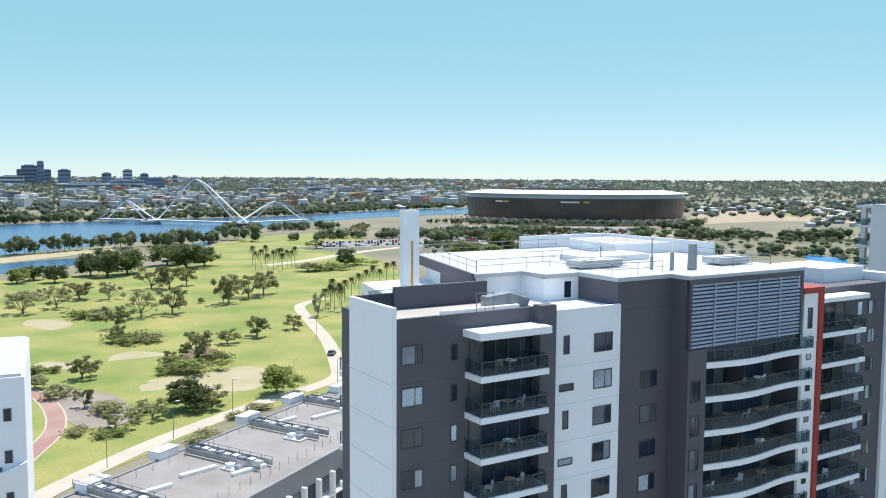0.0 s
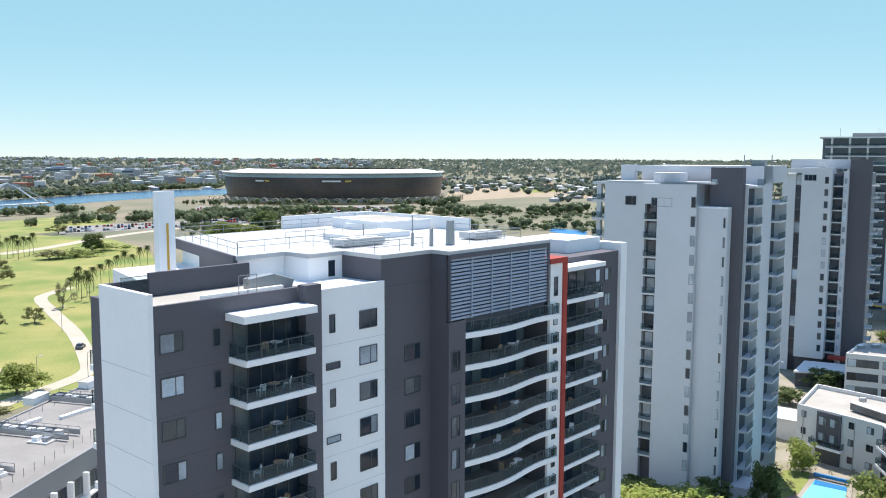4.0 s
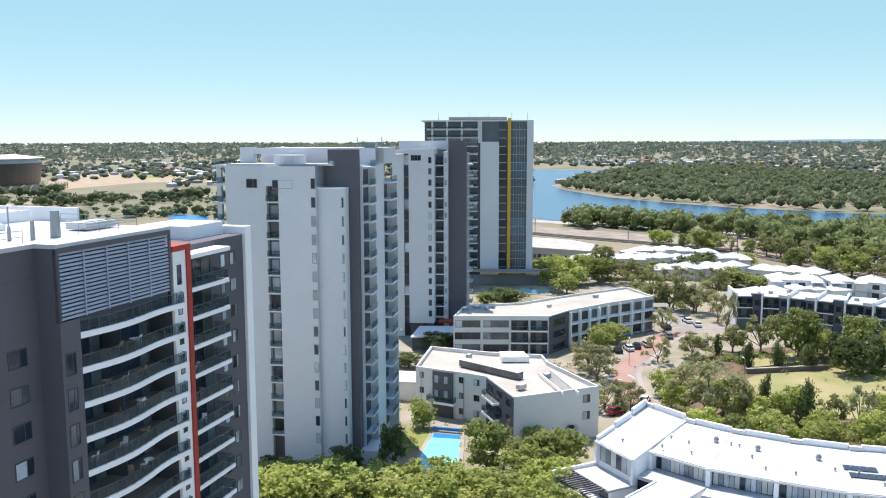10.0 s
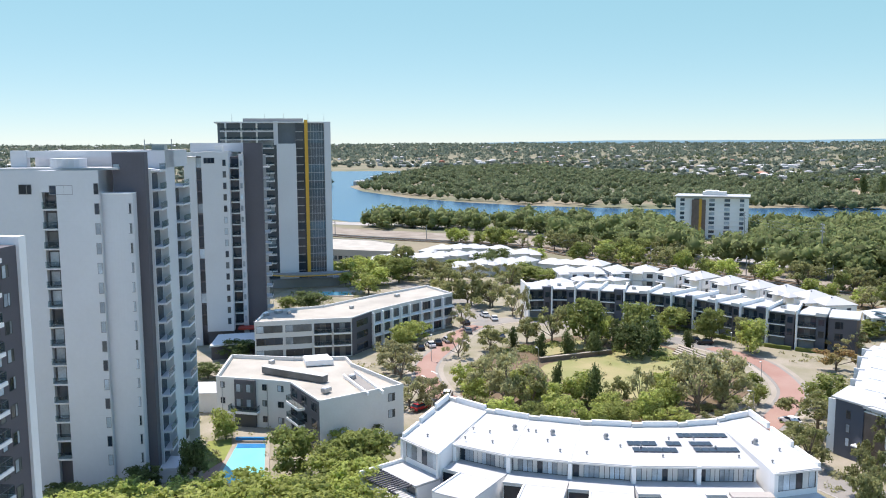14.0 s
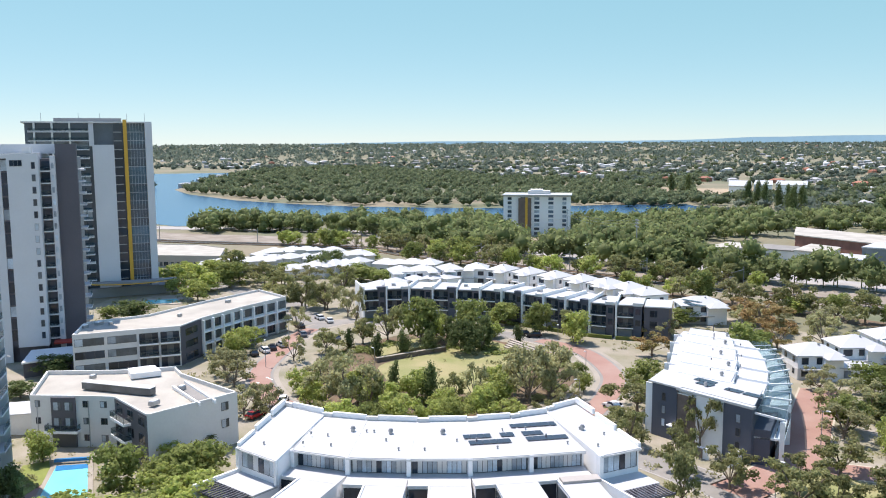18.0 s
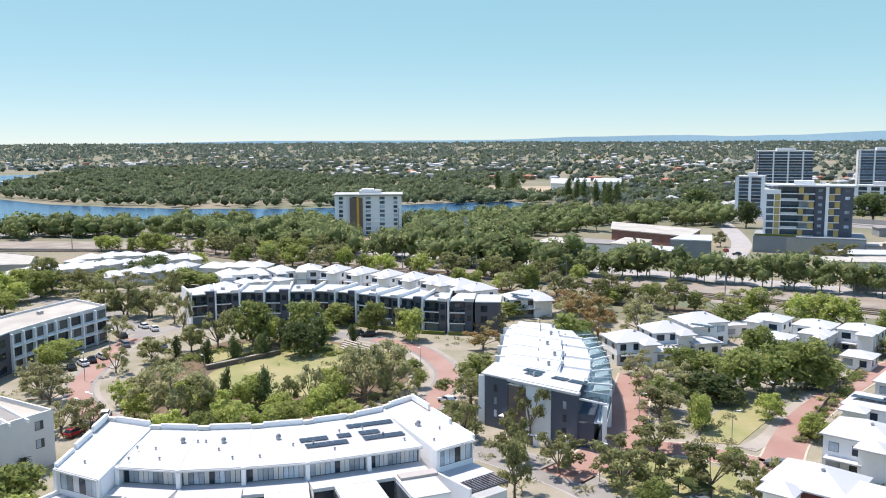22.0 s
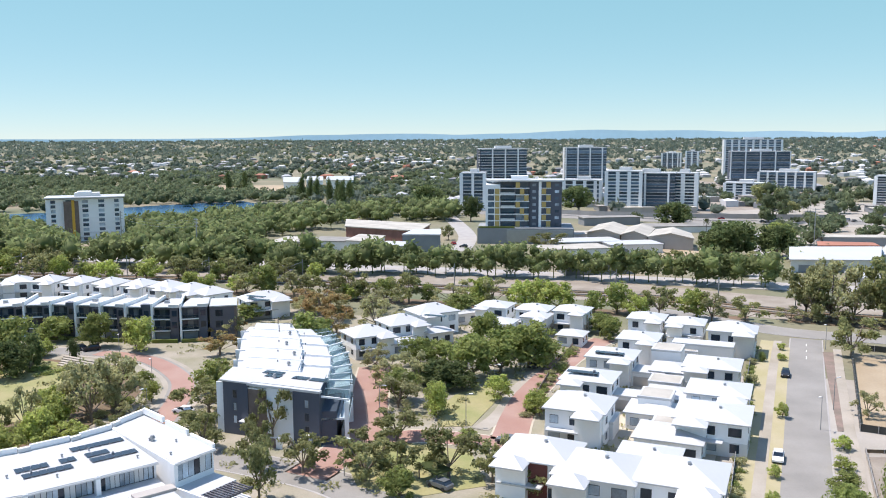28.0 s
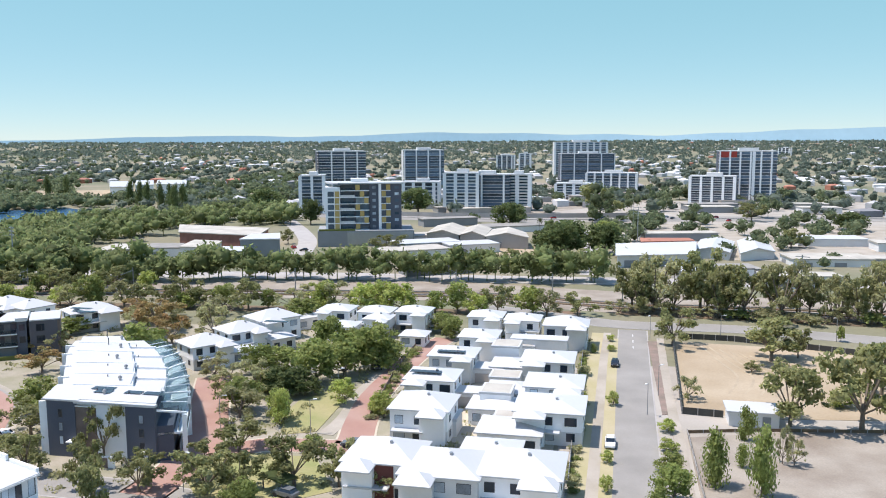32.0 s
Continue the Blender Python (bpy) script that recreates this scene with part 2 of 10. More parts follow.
def prism(pts, z0, z1, bm=None, mi=0):
    """An upright prism over a plan outline."""
    bm = bm or bmesh.new()
    area = sum(a[0] * b[1] - b[0] * a[1] for a, b in zip(pts, list(pts[1:]) + [pts[0]]))
    pts = list(pts) if area > 0 else list(pts)[::-1]
    lo, hi = [bm.verts.new((x, y, z0)) for x, y in pts], [bm.verts.new((x, y, z1)) for x, y in pts]
    bm.faces.new(hi).material_index = mi
    bm.faces.new(lo[::-1]).material_index = mi
    for i in range(len(pts)):
        j = (i + 1) % len(pts)
        bm.faces.new((lo[i], lo[j], hi[j], hi[i])).material_index = mi
    return bm


def cyl(bm, x, y, z0, z1, r0, r1=None, n=10, mi=0):
    r1 = r0 if r1 is None else r1
    lo = [bm.verts.new((x + r0 * math.cos(6.2832 * i / n), y + r0 * math.sin(6.2832 * i / n), z0)) for i in range(n)]
    hi = [bm.verts.new((x + r1 * math.cos(6.2832 * i / n), y + r1 * math.sin(6.2832 * i / n), z1)) for i in range(n)]
    for i in range(n):
        bm.faces.new((lo[i], lo[(i + 1) % n], hi[(i + 1) % n], hi[i])).material_index = mi
    bm.faces.new(hi).material_index = mi
    bm.faces.new(lo[::-1]).material_index = mi
    return bm


def beam(bm, a, b, w=0.1, h=None):
    """A square bar from a to b."""
    a, b = Vector(a), Vector(b)
    h = h or w
    d = (b - a).normalized()
    s = d.cross(Vector((0, 0, 1)))
    s = s.normalized() if s.length > 1e-3 else Vector((1, 0, 0))
    u = s.cross(d)
    vs = [bm.verts.new(p + s * i * w / 2 + u * j * h / 2) for p in (a, b) for i, j in ((-1, -1), (1, -1), (1, 1), (-1, 1))]
    for q in ((0, 1, 2, 3), (7, 6, 5, 4), (0, 4, 5, 1), (1, 5, 6, 2), (2, 6, 7, 3), (3, 7, 4, 0)):
        bm.faces.new([vs[i] for i in q])
    return bm


def band(bm, line, z0, z1, t):
    """One continuous upright band along a plan line, from z0 to z1, t thick."""
    n = len(line)
    offs = []
    for i in range(n):
        a, b = Vector(line[max(0, i - 1)]), Vector(line[min(n - 1, i + 1)])
        d = (b - a).normalized()
        offs.append(Vector((-d.y, d.x)) * t / 2)
    rows = [[bm.verts.new((line[i][0] + s * offs[i].x, line[i][1] + s * offs[i].y, z)) for i in range(n)] for s, z in ((-1, z0), (1, z0), (1, z1), (-1, z1))]
    for i in range(n - 1):
        for a in range(4):
            b = (a + 1) % 4
            bm.faces.new((rows[a][i], rows[a][i + 1], rows[b][i + 1], rows[b][i]))
    for i in (0, n - 1):
        bm.faces.new([rows[a][i] for a in range(4)])
    return bm


def thing(name, m, label, category, group="", kind=""):
    ob = new(name)
    ob.empty_display_size = 0.5
    ob.matrix_basis = m
    return tagged(ob, label, category, group, kind)


def at(x, y, deg=0, z=0, s=1.0):
    return pose(x, y, z, 0, 0, deg) @ Matrix.Diagonal((s, s, s, 1))


def sheet(name, pts, z, material, label, thick=0.3):
    ob = mesh_ob(name, prism(pts, z - thick, z), material)
    return tagged(ob, label, name.split("_")[0], "", "structure")


def ribbon(name, pts, width, z, material, label, thick=0.25):
    """A road or path of constant width along a plan line."""
    left, right = [], []
    for i, p in enumerate(pts):
        a, b = Vector(pts[max(0, i - 1)]), Vector(pts[min(len(pts) - 1, i + 1)])
        d = (b - a).normalized()
        nrm = Vector((-d.y, d.x)) * width / 2
        left.append(tuple(Vector(p) + nrm))
        right.append(tuple(Vector(p) - nrm))
    bm = bmesh.new()
    rows = [[bm.verts.new((*p, h)) for p in line] for line, h in ((right, z), (left, z), (right, z - thick), (left, z - thick))]
    for i in range(len(pts) - 1):
        for a, b in ((0, 1), (2, 0), (1, 3)):
            bm.faces.new((rows[a][i], rows[a][i + 1], rows[b][i + 1], rows[b][i]))
    return tagged(mesh_ob(name, bm, material), label, name.split("_")[0], "", "structure")


def smooth(pts, n=6):
    """A rounded line through plan points."""
    out = []
    for i in range(len(pts) - 1):
        p0, p1, p2, p3 = (Vector(pts[max(0, min(len(pts) - 1, j))]) for j in (i - 1, i, i + 1, i + 2))
        for k in range(n):
            t = k / n
            out.append(tuple(0.5 * ((2 * p1) + (p2 - p0) * t + (2 * p0 - 5 * p1 + 4 * p2 - p3) * t * t + (3 * p1 - p0 - 3 * p2 + p3) * t ** 3)))
    return out + [tuple(pts[-1])]


def inside(x, y, poly):
    hit = False
    for (x0, y0), (x1, y1) in zip(poly, poly[1:] + poly[:1]):
        if (y0 > y) != (y1 > y) and x < (x1 - x0) * (y - y0) / (y1 - y0) + x0:
            hit = not hit
    return hit


def from_arrays(name, verts, faces, material, parent=None):
    me = bpy.data.meshes.new(name)
    me.from_pydata(verts, [], faces)
    me.materials.append(material)
    ob = new(name, me)
    ob.parent = parent
    return ob


# ---- plants ----
rng = np.random.default_rng(5)


def lobe_cards(lobes, count, size):
    """Many small leaf clumps, each a bent card, spread through the shells of overlapping lobes."""
    weights = np.array([l[3] ** 2 for l in lobes])
    pick = rng.choice(len(lobes), count, p=weights / weights.sum())
    L = np.array(lobes)[pick]
    d = rng.normal(size=(count, 3))
    d /= np.linalg.norm(d, axis=1)[:, None]
    d[:, 2] = np.where(d[:, 2] < -0.55, -d[:, 2], d[:, 2])
    rad = L[:, 3:4] * (0.45 + 0.85 * rng.random((count, 1)) ** 0.7)
    pos = L[:, :3] + d * rad * np.array([1, 1, 0.85])
    nrm = d + rng.normal(size=(count, 3)) * 0.55
    nrm /= np.linalg.norm(nrm, axis=1)[:, None]
    t = np.cross(nrm, rng.normal(size=(count, 3)))
    t /= np.linalg.norm(t, axis=1)[:, None]
    b = np.cross(nrm, t)
    s = size * (0.6 + 0.8 * rng.random((count, 1)))
    v = np.stack([pos - t * s - b * s * 0.3, pos + b * s * 0.8 - nrm * s * 0.3, pos + t * s - b * s * 0.2, pos - b * s * 0.9 - nrm * s * 0.2], 1).reshape(-1, 3)
    return v, [(4 * i, 4 * i + 1, 4 * i + 2, 4 * i + 3) for i in range(count)]


ICO_V, ICO_F = [], []
_b = bmesh.new()
bmesh.ops.create_icosphere(_b, subdivisions=1, radius=1.0)
_b.verts.ensure_lookup_table()
ICO_V = np.array([v.co[:] for v in _b.verts])
ICO_F = [tuple(v.index for v in f.verts) for f in _b.faces]
_b.free()


def lumps(lobes, shrink=0.78, rough=0.25):
    vs, fs, k = [], [], 0
    for x, y, z, r in lobes:
        vs.append(ICO_V * r * shrink * (1 + rough * (rng.random((len(ICO_V), 1)) - 0.5)) * np.array([1, 1, 0.85]) + np.array([x, y, z]))
        fs += [tuple(i + k for i in f) for f in ICO_F]
        k += len(ICO_V)
    return np.concatenate(vs), fs


PROTO = {}
TREE_LABEL = {
    "gum": "gum tree with a sparse olive-green crown on a pale trunk",
    "fig": "broad fig tree with a dense dark green crown",
    "light": "street tree with a light yellow-green crown",
    "green": "garden tree with a fresh green rounded crown",
    "olive": "thin olive-grey tree with an open crown",
    "rust": "tree with rust-coloured and olive foliage",
    "poplar": "tall slender columnar dark green tree",
    "shrub": "low rounded shrub in a garden bed",
    "palm": "palm tree with a slim trunk and drooping fronds",
    "bushy": "young bushy conifer-like tree on bare sand",
}


def tree_proto(kind, v):
    """A tree one metre high and about one metre wide in the crown, of unit size, with trunk and crown as parts."""
    ob = thing("palm_tree" if kind == "palm" else "shrub" if kind == "shrub" else "tree", Matrix(), TREE_LABEL[kind], "shrub" if kind == "shrub" else "tree")
    mats = {"gum": L_GUM, "fig": L_FIG, "light": L_LIGHT, "green": L_GREEN, "olive": L_OLIVE, "rust": L_RUST, "poplar": L_FIG, "shrub": L_OLIVE if v % 2 else L_GREEN, "palm": L_PALM, "bushy": L_GREEN}
    bm = bmesh.new()
    lobes = []
    if kind == "palm":
        cyl(bm, 0, 0, 0, 0.86, 0.03, 0.02, 7)
        part("trunk", bm, M_BARK, ob)
        vs, fs = [], []
        for i in range(26):
            a, lift = i * 2.399 + v, 0.35 - 0.9 * (i / 26)
            for k in range(5):
                r0, r1 = 0.09 * k, 0.09 * (k + 1)
                z0, z1 = 0.88 + lift * r0 - 0.9 * r0 * r0, 0.88 + lift * r1 - 0.9 * r1 * r1
                w = 0.045 * (1 - k / 6)
                n0 = len(vs)
                c, s = math.cos(a), math.sin(a)
                vs += [(c * r0 - s * w, s * r0 + c * w, z0 - 0.02), (c * r0 + s * w, s * r0 - c * w, z0 - 0.02), (c * r1 + s * w * 0.8, s * r1 - c * w * 0.8, z1 - 0.02), (c * r1 - s * w * 0.8, s * r1 + c * w * 0.8, z1 - 0.02), (c * r0, s * r0, z0), (c * r1, s * r1, z1)]
                fs += [(n0, n0 + 4, n0 + 5, n0 + 3), (n0 + 4, n0 + 1, n0 + 2, n0 + 5)]
        from_arrays("crown", vs, fs, L_PALM, ob)
        return ob
    if kind in ("poplar", "bushy"):
        cyl(bm, 0, 0, 0, 0.3, 0.03, 0.02, 7)
        lobes = [(0.10 * rng.normal(), 0.10 * rng.normal(), z, 0.5 * (1 - 0.75 * abs(z - 0.42) / 0.6) * 0.85) for z in np.linspace(0.14, 0.9, 7)]
        lobes = [(x, y, z, max(0.08, r)) for x, y, z, r in lobes]
        count, size = 1300, 0.036
    elif kind == "shrub":
        cyl(bm, 0, 0, 0, 0.3, 0.03, 0.02, 5)
        lobes = [(0.28 * rng.normal(), 0.28 * rng.normal(), 0.35 + 0.2 * rng.random(), 0.28 + 0.12 * rng.random()) for _ in range(5)]
        count, size = 430, 0.062
    else:
        low = {"gum": 0.24, "olive": 0.18, "fig": 0.20, "rust": 0.25, "light": 0.22, "green": 0.18}[kind]
        n = {"gum": 36, "olive": 32, "fig": 22, "rust": 30, "light": 20, "green": 22}[kind]
        lean, clumps = rng.random() * 6.28, []
        if kind in ("gum", "olive", "rust"):
            # foliage gathers at the ends of a few limbs, with sky between
            k = 9 if kind == "gum" else 8
            for q in range(k):
                a = q * 2.4 + rng.random() * 0.9
                z = low + 0.1 + (0.82 - low) * (q + 0.6 * rng.random()) / k
                reach = (0.15 + 0.19 * rng.random()) * (1.25 - 0.8 * abs(z - 0.45)) * (1 + 0.3 * math.cos(a - lean))
                clumps.append((reach * math.cos(a) * 1.35, reach * math.sin(a) * 1.35, z))
            for i in range(n):
                cx, cy, cz = clumps[i % k]
                r = 0.098 * (0.55 + 0.8 * rng.random())
                lobes.append((cx + 0.085 * rng.normal(), cy + 0.085 * rng.normal(), min(0.97 - r * 0.85, cz + 0.055 * rng.normal()), r))
        for i in range(0 if clumps else n):
            a = i * 2.4 + rng.random()
            z = low + (0.92 - low) * (i + 0.5) / n
            spread = 0.33 * math.sqrt(max(0.05, 1 - ((z - 0.5) / 0.5) ** 2)) * (0.55 + 0.55 * rng.random())
            spread *= (1.05 + 0.3 * math.cos(a - lean)) * (0.85 + 0.4 * rng.random())
            r = 0.142 * (0.5 + 0.95 * rng.random())
            lobes.append((spread * math.cos(a), spread * math.sin(a), min(z, 0.98 - r * 0.85), r))
        if not clumps:
            lobes.append((0.05 * math.cos(lean), 0.05 * math.sin(lean), 0.52, 0.23))
        cyl(bm, 0, 0, 0, low + 0.08, 0.034, 0.02, 8)
        for x, y, z in (clumps or [l[:3] for l in lobes[:7]]):
            beam(bm, (0, 0, low - 0.04), (x * 0.85, y * 0.85, z), 0.018)
        count, size = {"gum": (1900, 0.029), "olive": (1600, 0.026), "fig": (1950, 0.032), "rust": (1700, 0.029), "light": (1720, 0.031), "green": (1850, 0.032)}[kind]
    part("trunk", bm, M_BARK, ob)
    v1, f1 = lobe_cards(lobes, count, size)
    shrink = 0.4 if kind == "olive" else 0.45 if kind == "gum" else 0.55
    v2, f2 = lumps(lobes, shrink)
    from_arrays("crown", np.concatenate([v1, v2]).tolist(), f1 + [tuple(i + len(v1) for i in f) for f in f2], mats[kind], ob)
    return ob


def tree(kind, x, y, h, w, group="", z=0.0):
    """A tree at x, y, of height h and crown width w."""
    v = random.randrange(4)
    w *= 1.12
    m = pose(x, y, z - 0.02, 0, 0, random.uniform(0, 360)) @ Matrix.Diagonal((w, w, h, 1))
    if kind == "palm":
        m = pose(x, y, z - 0.02, 0, 0, random.uniform(0, 360)) @ Matrix.Diagonal((w, w, h, 1))
    if (kind, v) not in PROTO:
        PROTO[kind, v] = ob = tree_proto(kind, v)
        ob.matrix_basis = m
    else:
        src = PROTO[kind, v]
        made = {}
        for o in (src, *src.children):
            made[o] = o.copy()
            scene.collection.objects.link(made[o])
            made[o].parent = made.get(o.parent, o.parent)
        ob = made[src]
        ob.matrix_basis = m
    if group:
        ob["group"] = group
    return ob


def tree_line(kinds, a, b, n, h, w, jitter=2.0, group="", vary=0.25):
    for i in range(n):
        t = (i + 0.5) / n
        s = 1 + random.uniform(-vary, vary)
        tree(random.choice(kinds), a[0] + (b[0] - a[0]) * t + random.uniform(-jitter, jitter), a[1] + (b[1] - a[1]) * t + random.uniform(-jitter, jitter), h * s, w * s * random.uniform(0.85, 1.2), group)


def rise(x, y):
    """Height of the land far out."""
    r = math.hypot(x, y)
    if r < 1500:
        return 0.0
    t = min(1.0, (r - 1500) / 3300)
    return 36 * t * t * (3 - 2 * t) + 5 * t * noise.noise(Vector((x / 700, y / 700, 0.3)))


# ---- land ----
def ground_sheet():
    radii = [0, 60, 150, 300, 600, 1000, 1400] + [1500 + 110 * i for i in range(31)]
    n = 180
    verts, faces = [(0, 0, 0)], []
    for r in radii[1:]:
        for k in range(n):
            x, y = r * math.cos(2 * math.pi * k / n), r * math.sin(2 * math.pi * k / n)
            verts.append((x, y, rise(x, y)))
    for k in range(n):
        faces.append((0, 1 + k, 1 + (k + 1) % n))
    for i in range(len(radii) - 2):
        a, b = 1 + i * n, 1 + (i + 1) * n
        for k in range(n):
            faces.append((a + k, b + k, b + (k + 1) % n, a + (k + 1) % n))
    ob = from_arrays("ground", verts, faces, M_SOIL)
    return tagged(ob, "dry suburban ground with sparse grass reaching the horizon", "ground", "", "structure")


ground_sheet()


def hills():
    """A far range beyond the plain, with distance haze in its colour and glow."""
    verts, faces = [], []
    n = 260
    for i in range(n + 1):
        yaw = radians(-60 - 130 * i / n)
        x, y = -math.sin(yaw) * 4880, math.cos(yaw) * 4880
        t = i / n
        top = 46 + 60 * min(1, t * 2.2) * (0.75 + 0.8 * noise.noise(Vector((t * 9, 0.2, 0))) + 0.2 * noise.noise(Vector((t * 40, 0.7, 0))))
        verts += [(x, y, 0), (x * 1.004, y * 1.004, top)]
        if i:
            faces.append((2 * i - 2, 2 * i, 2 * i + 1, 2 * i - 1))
    return tagged(from_arrays("backdrop_hills", verts, faces, M_HILL), "low wooded range, blue haze painted in and faintly glowing", "hills", "", "structure")


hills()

# pale sheet added, mostly out of view, to reflect sunlight onto shaded facades
sheet("ground_forecourt", [(200 * math.cos(a) - 20, 170 * math.sin(a) - 60) for a in [i * math.pi / 20 for i in range(40)]], 0.03, M_PALEGROUND, "added pale ground, bouncing light onto the apartment fronts")

# river and inlets
RIVER_N = smooth([(-337.6, 515.6), (-270.3, 581.9), (-228.1, 679.7), (-190.1, 756.8), (-153.0, 853.9), (-102.0, 1017.6), (-8.7, 1154.3), (64.6, 1229.8), (161.2, 1276.2)], 3) + [(191.4, 1516.3), (76.1, 1450.3), (-19.7, 1391.1), (-94.1, 1274.8), (-135.6, 1196.0), (-198.6, 1109.3), (-269.5, 1075.0), (-340.4, 1016.4), (-435.4, 940.1), (-581.6, 891.4)]
sheet("water_river_north", RIVER_N, 0.12, M_WATER, "blue river with small ripples between park and city")
sheet("water_lagoon", smooth([(-228.4, 453.3), (-218.2, 468.9), (-202.6, 497.4), (-194.0, 526.4)], 3) + [(-207.2, 562.6), (-224.3, 551.0), (-243.0, 522.7), (-253.4, 503.3)], 0.12, M_WATER, "narrow blue lagoon behind a grassy bank")
sheet("water_pond", [(-158.8, 648.6), (-148.8, 670.2), (-157.8, 705.0), (-165.9, 686.9)], 0.12, M_WATER, "small pond beside park trees")
RIVER_E = [(459.9, 390.1), (449.5, 360.6), (505.7, 304.9), (514.5, 224.5), (551.8, 181.3), (576.5, 135.1), (648.1, 64.6), (651.7, 73.3), (693.4, 40.7)] + [(750.0, 69.2), (719.2, 129.9), (662.5, 204.8), (649.1, 236.0), (638.6, 329.8), (647.6, 390.5), (671.0, 468.2), (737.5, 575.3), (804.6, 646.7), (966.2, 733.1), (1227.3, 856.2), (1395.0, 932.4), (1390.8, 1176.0)] + [(1229.7, 1033.0)]
sheet("water_river_east", RIVER_E, 0.12, M_WATER, "wide blue river bend below a wooded headland")
sheet("water_river_far", [(626.4, 104.5), (639.1, 82.3), (723.3, 66.6), (700.9, 93.8), (678.2, 112.9)], 0.14, M_WATER, "narrow reach of blue river among trees")
sheet("water_far_reach", [(-33.4, 1262.6), (25.0, 1234.8), (95.6, 1273.0), (104.9, 1393.1), (29.4, 1428.4), (-36.1, 1374.1)], 0.16, M_WATER, "distant strip of blue river")

# riverside park
PARK = [(-208.7, 329.8), (-224.0, 423.0), (-205.4, 441.1), (-184.9, 460.9), (-161.5, 480.0), (-140.2, 516.6), (-129.6, 592.2), (-81.2, 639.8), (-28.2, 593.6), (-3.9, 517.4), (2.3, 391.0), (-11.7, 245.8), (-15.9, 212.8), (-38.8, 185.8), (-53.2, 155.3), (-60.7, 139.1), (-56.8, 101.4), (-101.4, 138.1)]
sheet("lawn_park", PARK, 0.06, M_GRASS, "wide sunlit park lawn with dry patches")
sheet("lawn_far_park", [(-133.5, 592.1), (-149.0, 681.5), (-123.4, 773.3), (-82.5, 821.9), (-31.0, 761.7), (-41.5, 684.0), (-89.6, 639.6)], 0.05, M_GRASS, "green slope of park lawn near the bridge")
sheet("lawn_bank", [(-256.5, 509.6), (-244.5, 526.0), (-226.8, 566.3), (-207.6, 618.1), (-220.8, 657.8), (-241.7, 603.8), (-259.4, 558.2), (-271.5, 539.7)], 0.16, M_DRYGRASS, "pale grassy bank between river and lagoon")
sheet("lawn_stadium", [(86.5, 664.2), (121.4, 623.5), (205.0, 645.1), (187.5, 713.8), (112.6, 766.2)], 0.05, M_GRASS, "green playing field before the stadium")
sheet("lawn_fields", [(536.2, 1191.3), (648.6, 1237.6), (786.0, 1418.6), (816.4, 1557.8), (629.0, 1422.4)], 0.05, M_GRASS, "green sports field beside sandy ground")
sheet("sand_fields", [(325.4, 968.1), (496.3, 1083.4), (565.7, 1013.0), (823.6, 1475.0), (731.2, 1596.0), (480.7, 1369.7)], 0.03, M_SAND, "bare sandy ground near the stadium")
sheet("lawn_dry_patch", smooth([(-46.8, 211.3), (-37.4, 213.3), (-36.0, 230.6), (-43.6, 240.6), (-55.4, 229.8), (-62.3, 227.3), (-66.9, 222.4), (-57.9, 216.2), (-46.8, 211.3)], 4)[:-1], 0.09, M_DRYGRASS, "dry brown patch of park lawn")
for bare in ([(-137.0, 310.0), (-122.3, 298.4), (-119.3, 310.9), (-131.4, 320.9), (-139.1, 319.7), (-137.0, 310.0)], [(-85.6, 247.5), (-77.2, 252.0), (-70.2, 256.6), (-81.9, 261.9), (-86.6, 255.4), (-85.6, 247.5)], [(-65.1, 211.8), (-57.6, 215.0), (-53.0, 219.6), (-61.0, 222.3), (-67.2, 218.8), (-65.1, 211.8)], [(-104.2, 242.0), (-92.8, 236.8), (-93.9, 244.0), (-103.5, 247.9), (-104.2, 242.0)]):
    sheet("lawn_bare_patch", smooth(bare, 4)[:-1], 0.08, M_DRYGRASS, "bare sandy patch in the park lawn")
sheet("bed_island", smooth([(-67.0, 236.2), (-59.1, 232.6), (-52.9, 246.8), (-54.6, 258.8), (-64.4, 267.6), (-67.7, 247.1), (-67.0, 236.2)], 4)[:-1], 0.12, M_MULCH, "mulched garden bed in the lawn")
sheet("bed_corner", smooth([(-92.7, 214.8), (-75.7, 189.1), (-66.3, 180.3), (-59.4, 188.6), (-71.0, 208.6), (-85.6, 214.6), (-92.7, 214.8)], 4)[:-1], 0.12, M_SAND2, "sandy garden bed beside the red path")
ribbon("path_park", smooth([(-34.2, 376.5), (-40.2, 363.0), (-42.2, 348.8), (-33.9, 314.4), (-24.3, 276.1), (-18.1, 238.6), (-17.5, 226.2), (-22.0, 216.4), (-31.6, 203.3), (-40.5, 188.1), (-48.8, 172.7), (-55.1, 157.8), (-61.1, 140.1), (-65.0, 116.7)], 5), 4.6, 0.14, M_PATH, "pale limestone path curving through the park")
ribbon("path_red", smooth([(-95.5, 214.8), (-87.1, 206.4), (-78.1, 191.4), (-73.3, 178.5), (-71.9, 165.5), (-71.2, 150.0)], 5), 3.6, 0.17, M_BRICKROAD, "red paved path with pale kerbs")
ribbon("path_red_kerb", smooth([(-95.5, 214.8), (-87.1, 206.4), (-78.1, 191.4), (-73.3, 178.5), (-71.9, 165.5), (-71.2, 150.0)], 5), 4.4, 0.13, M_PATH, "pale kerb along the red path")
ribbon("road_park", smooth([(-82.7, 517.0), (-62.0, 545.0), (-29.0, 611.6), (12.7, 662.7), (59.2, 686.3), (142.4, 732.1), (296.4, 810.8)], 4), 9, 0.1, M_PATH, "pale road along the edge of the park")
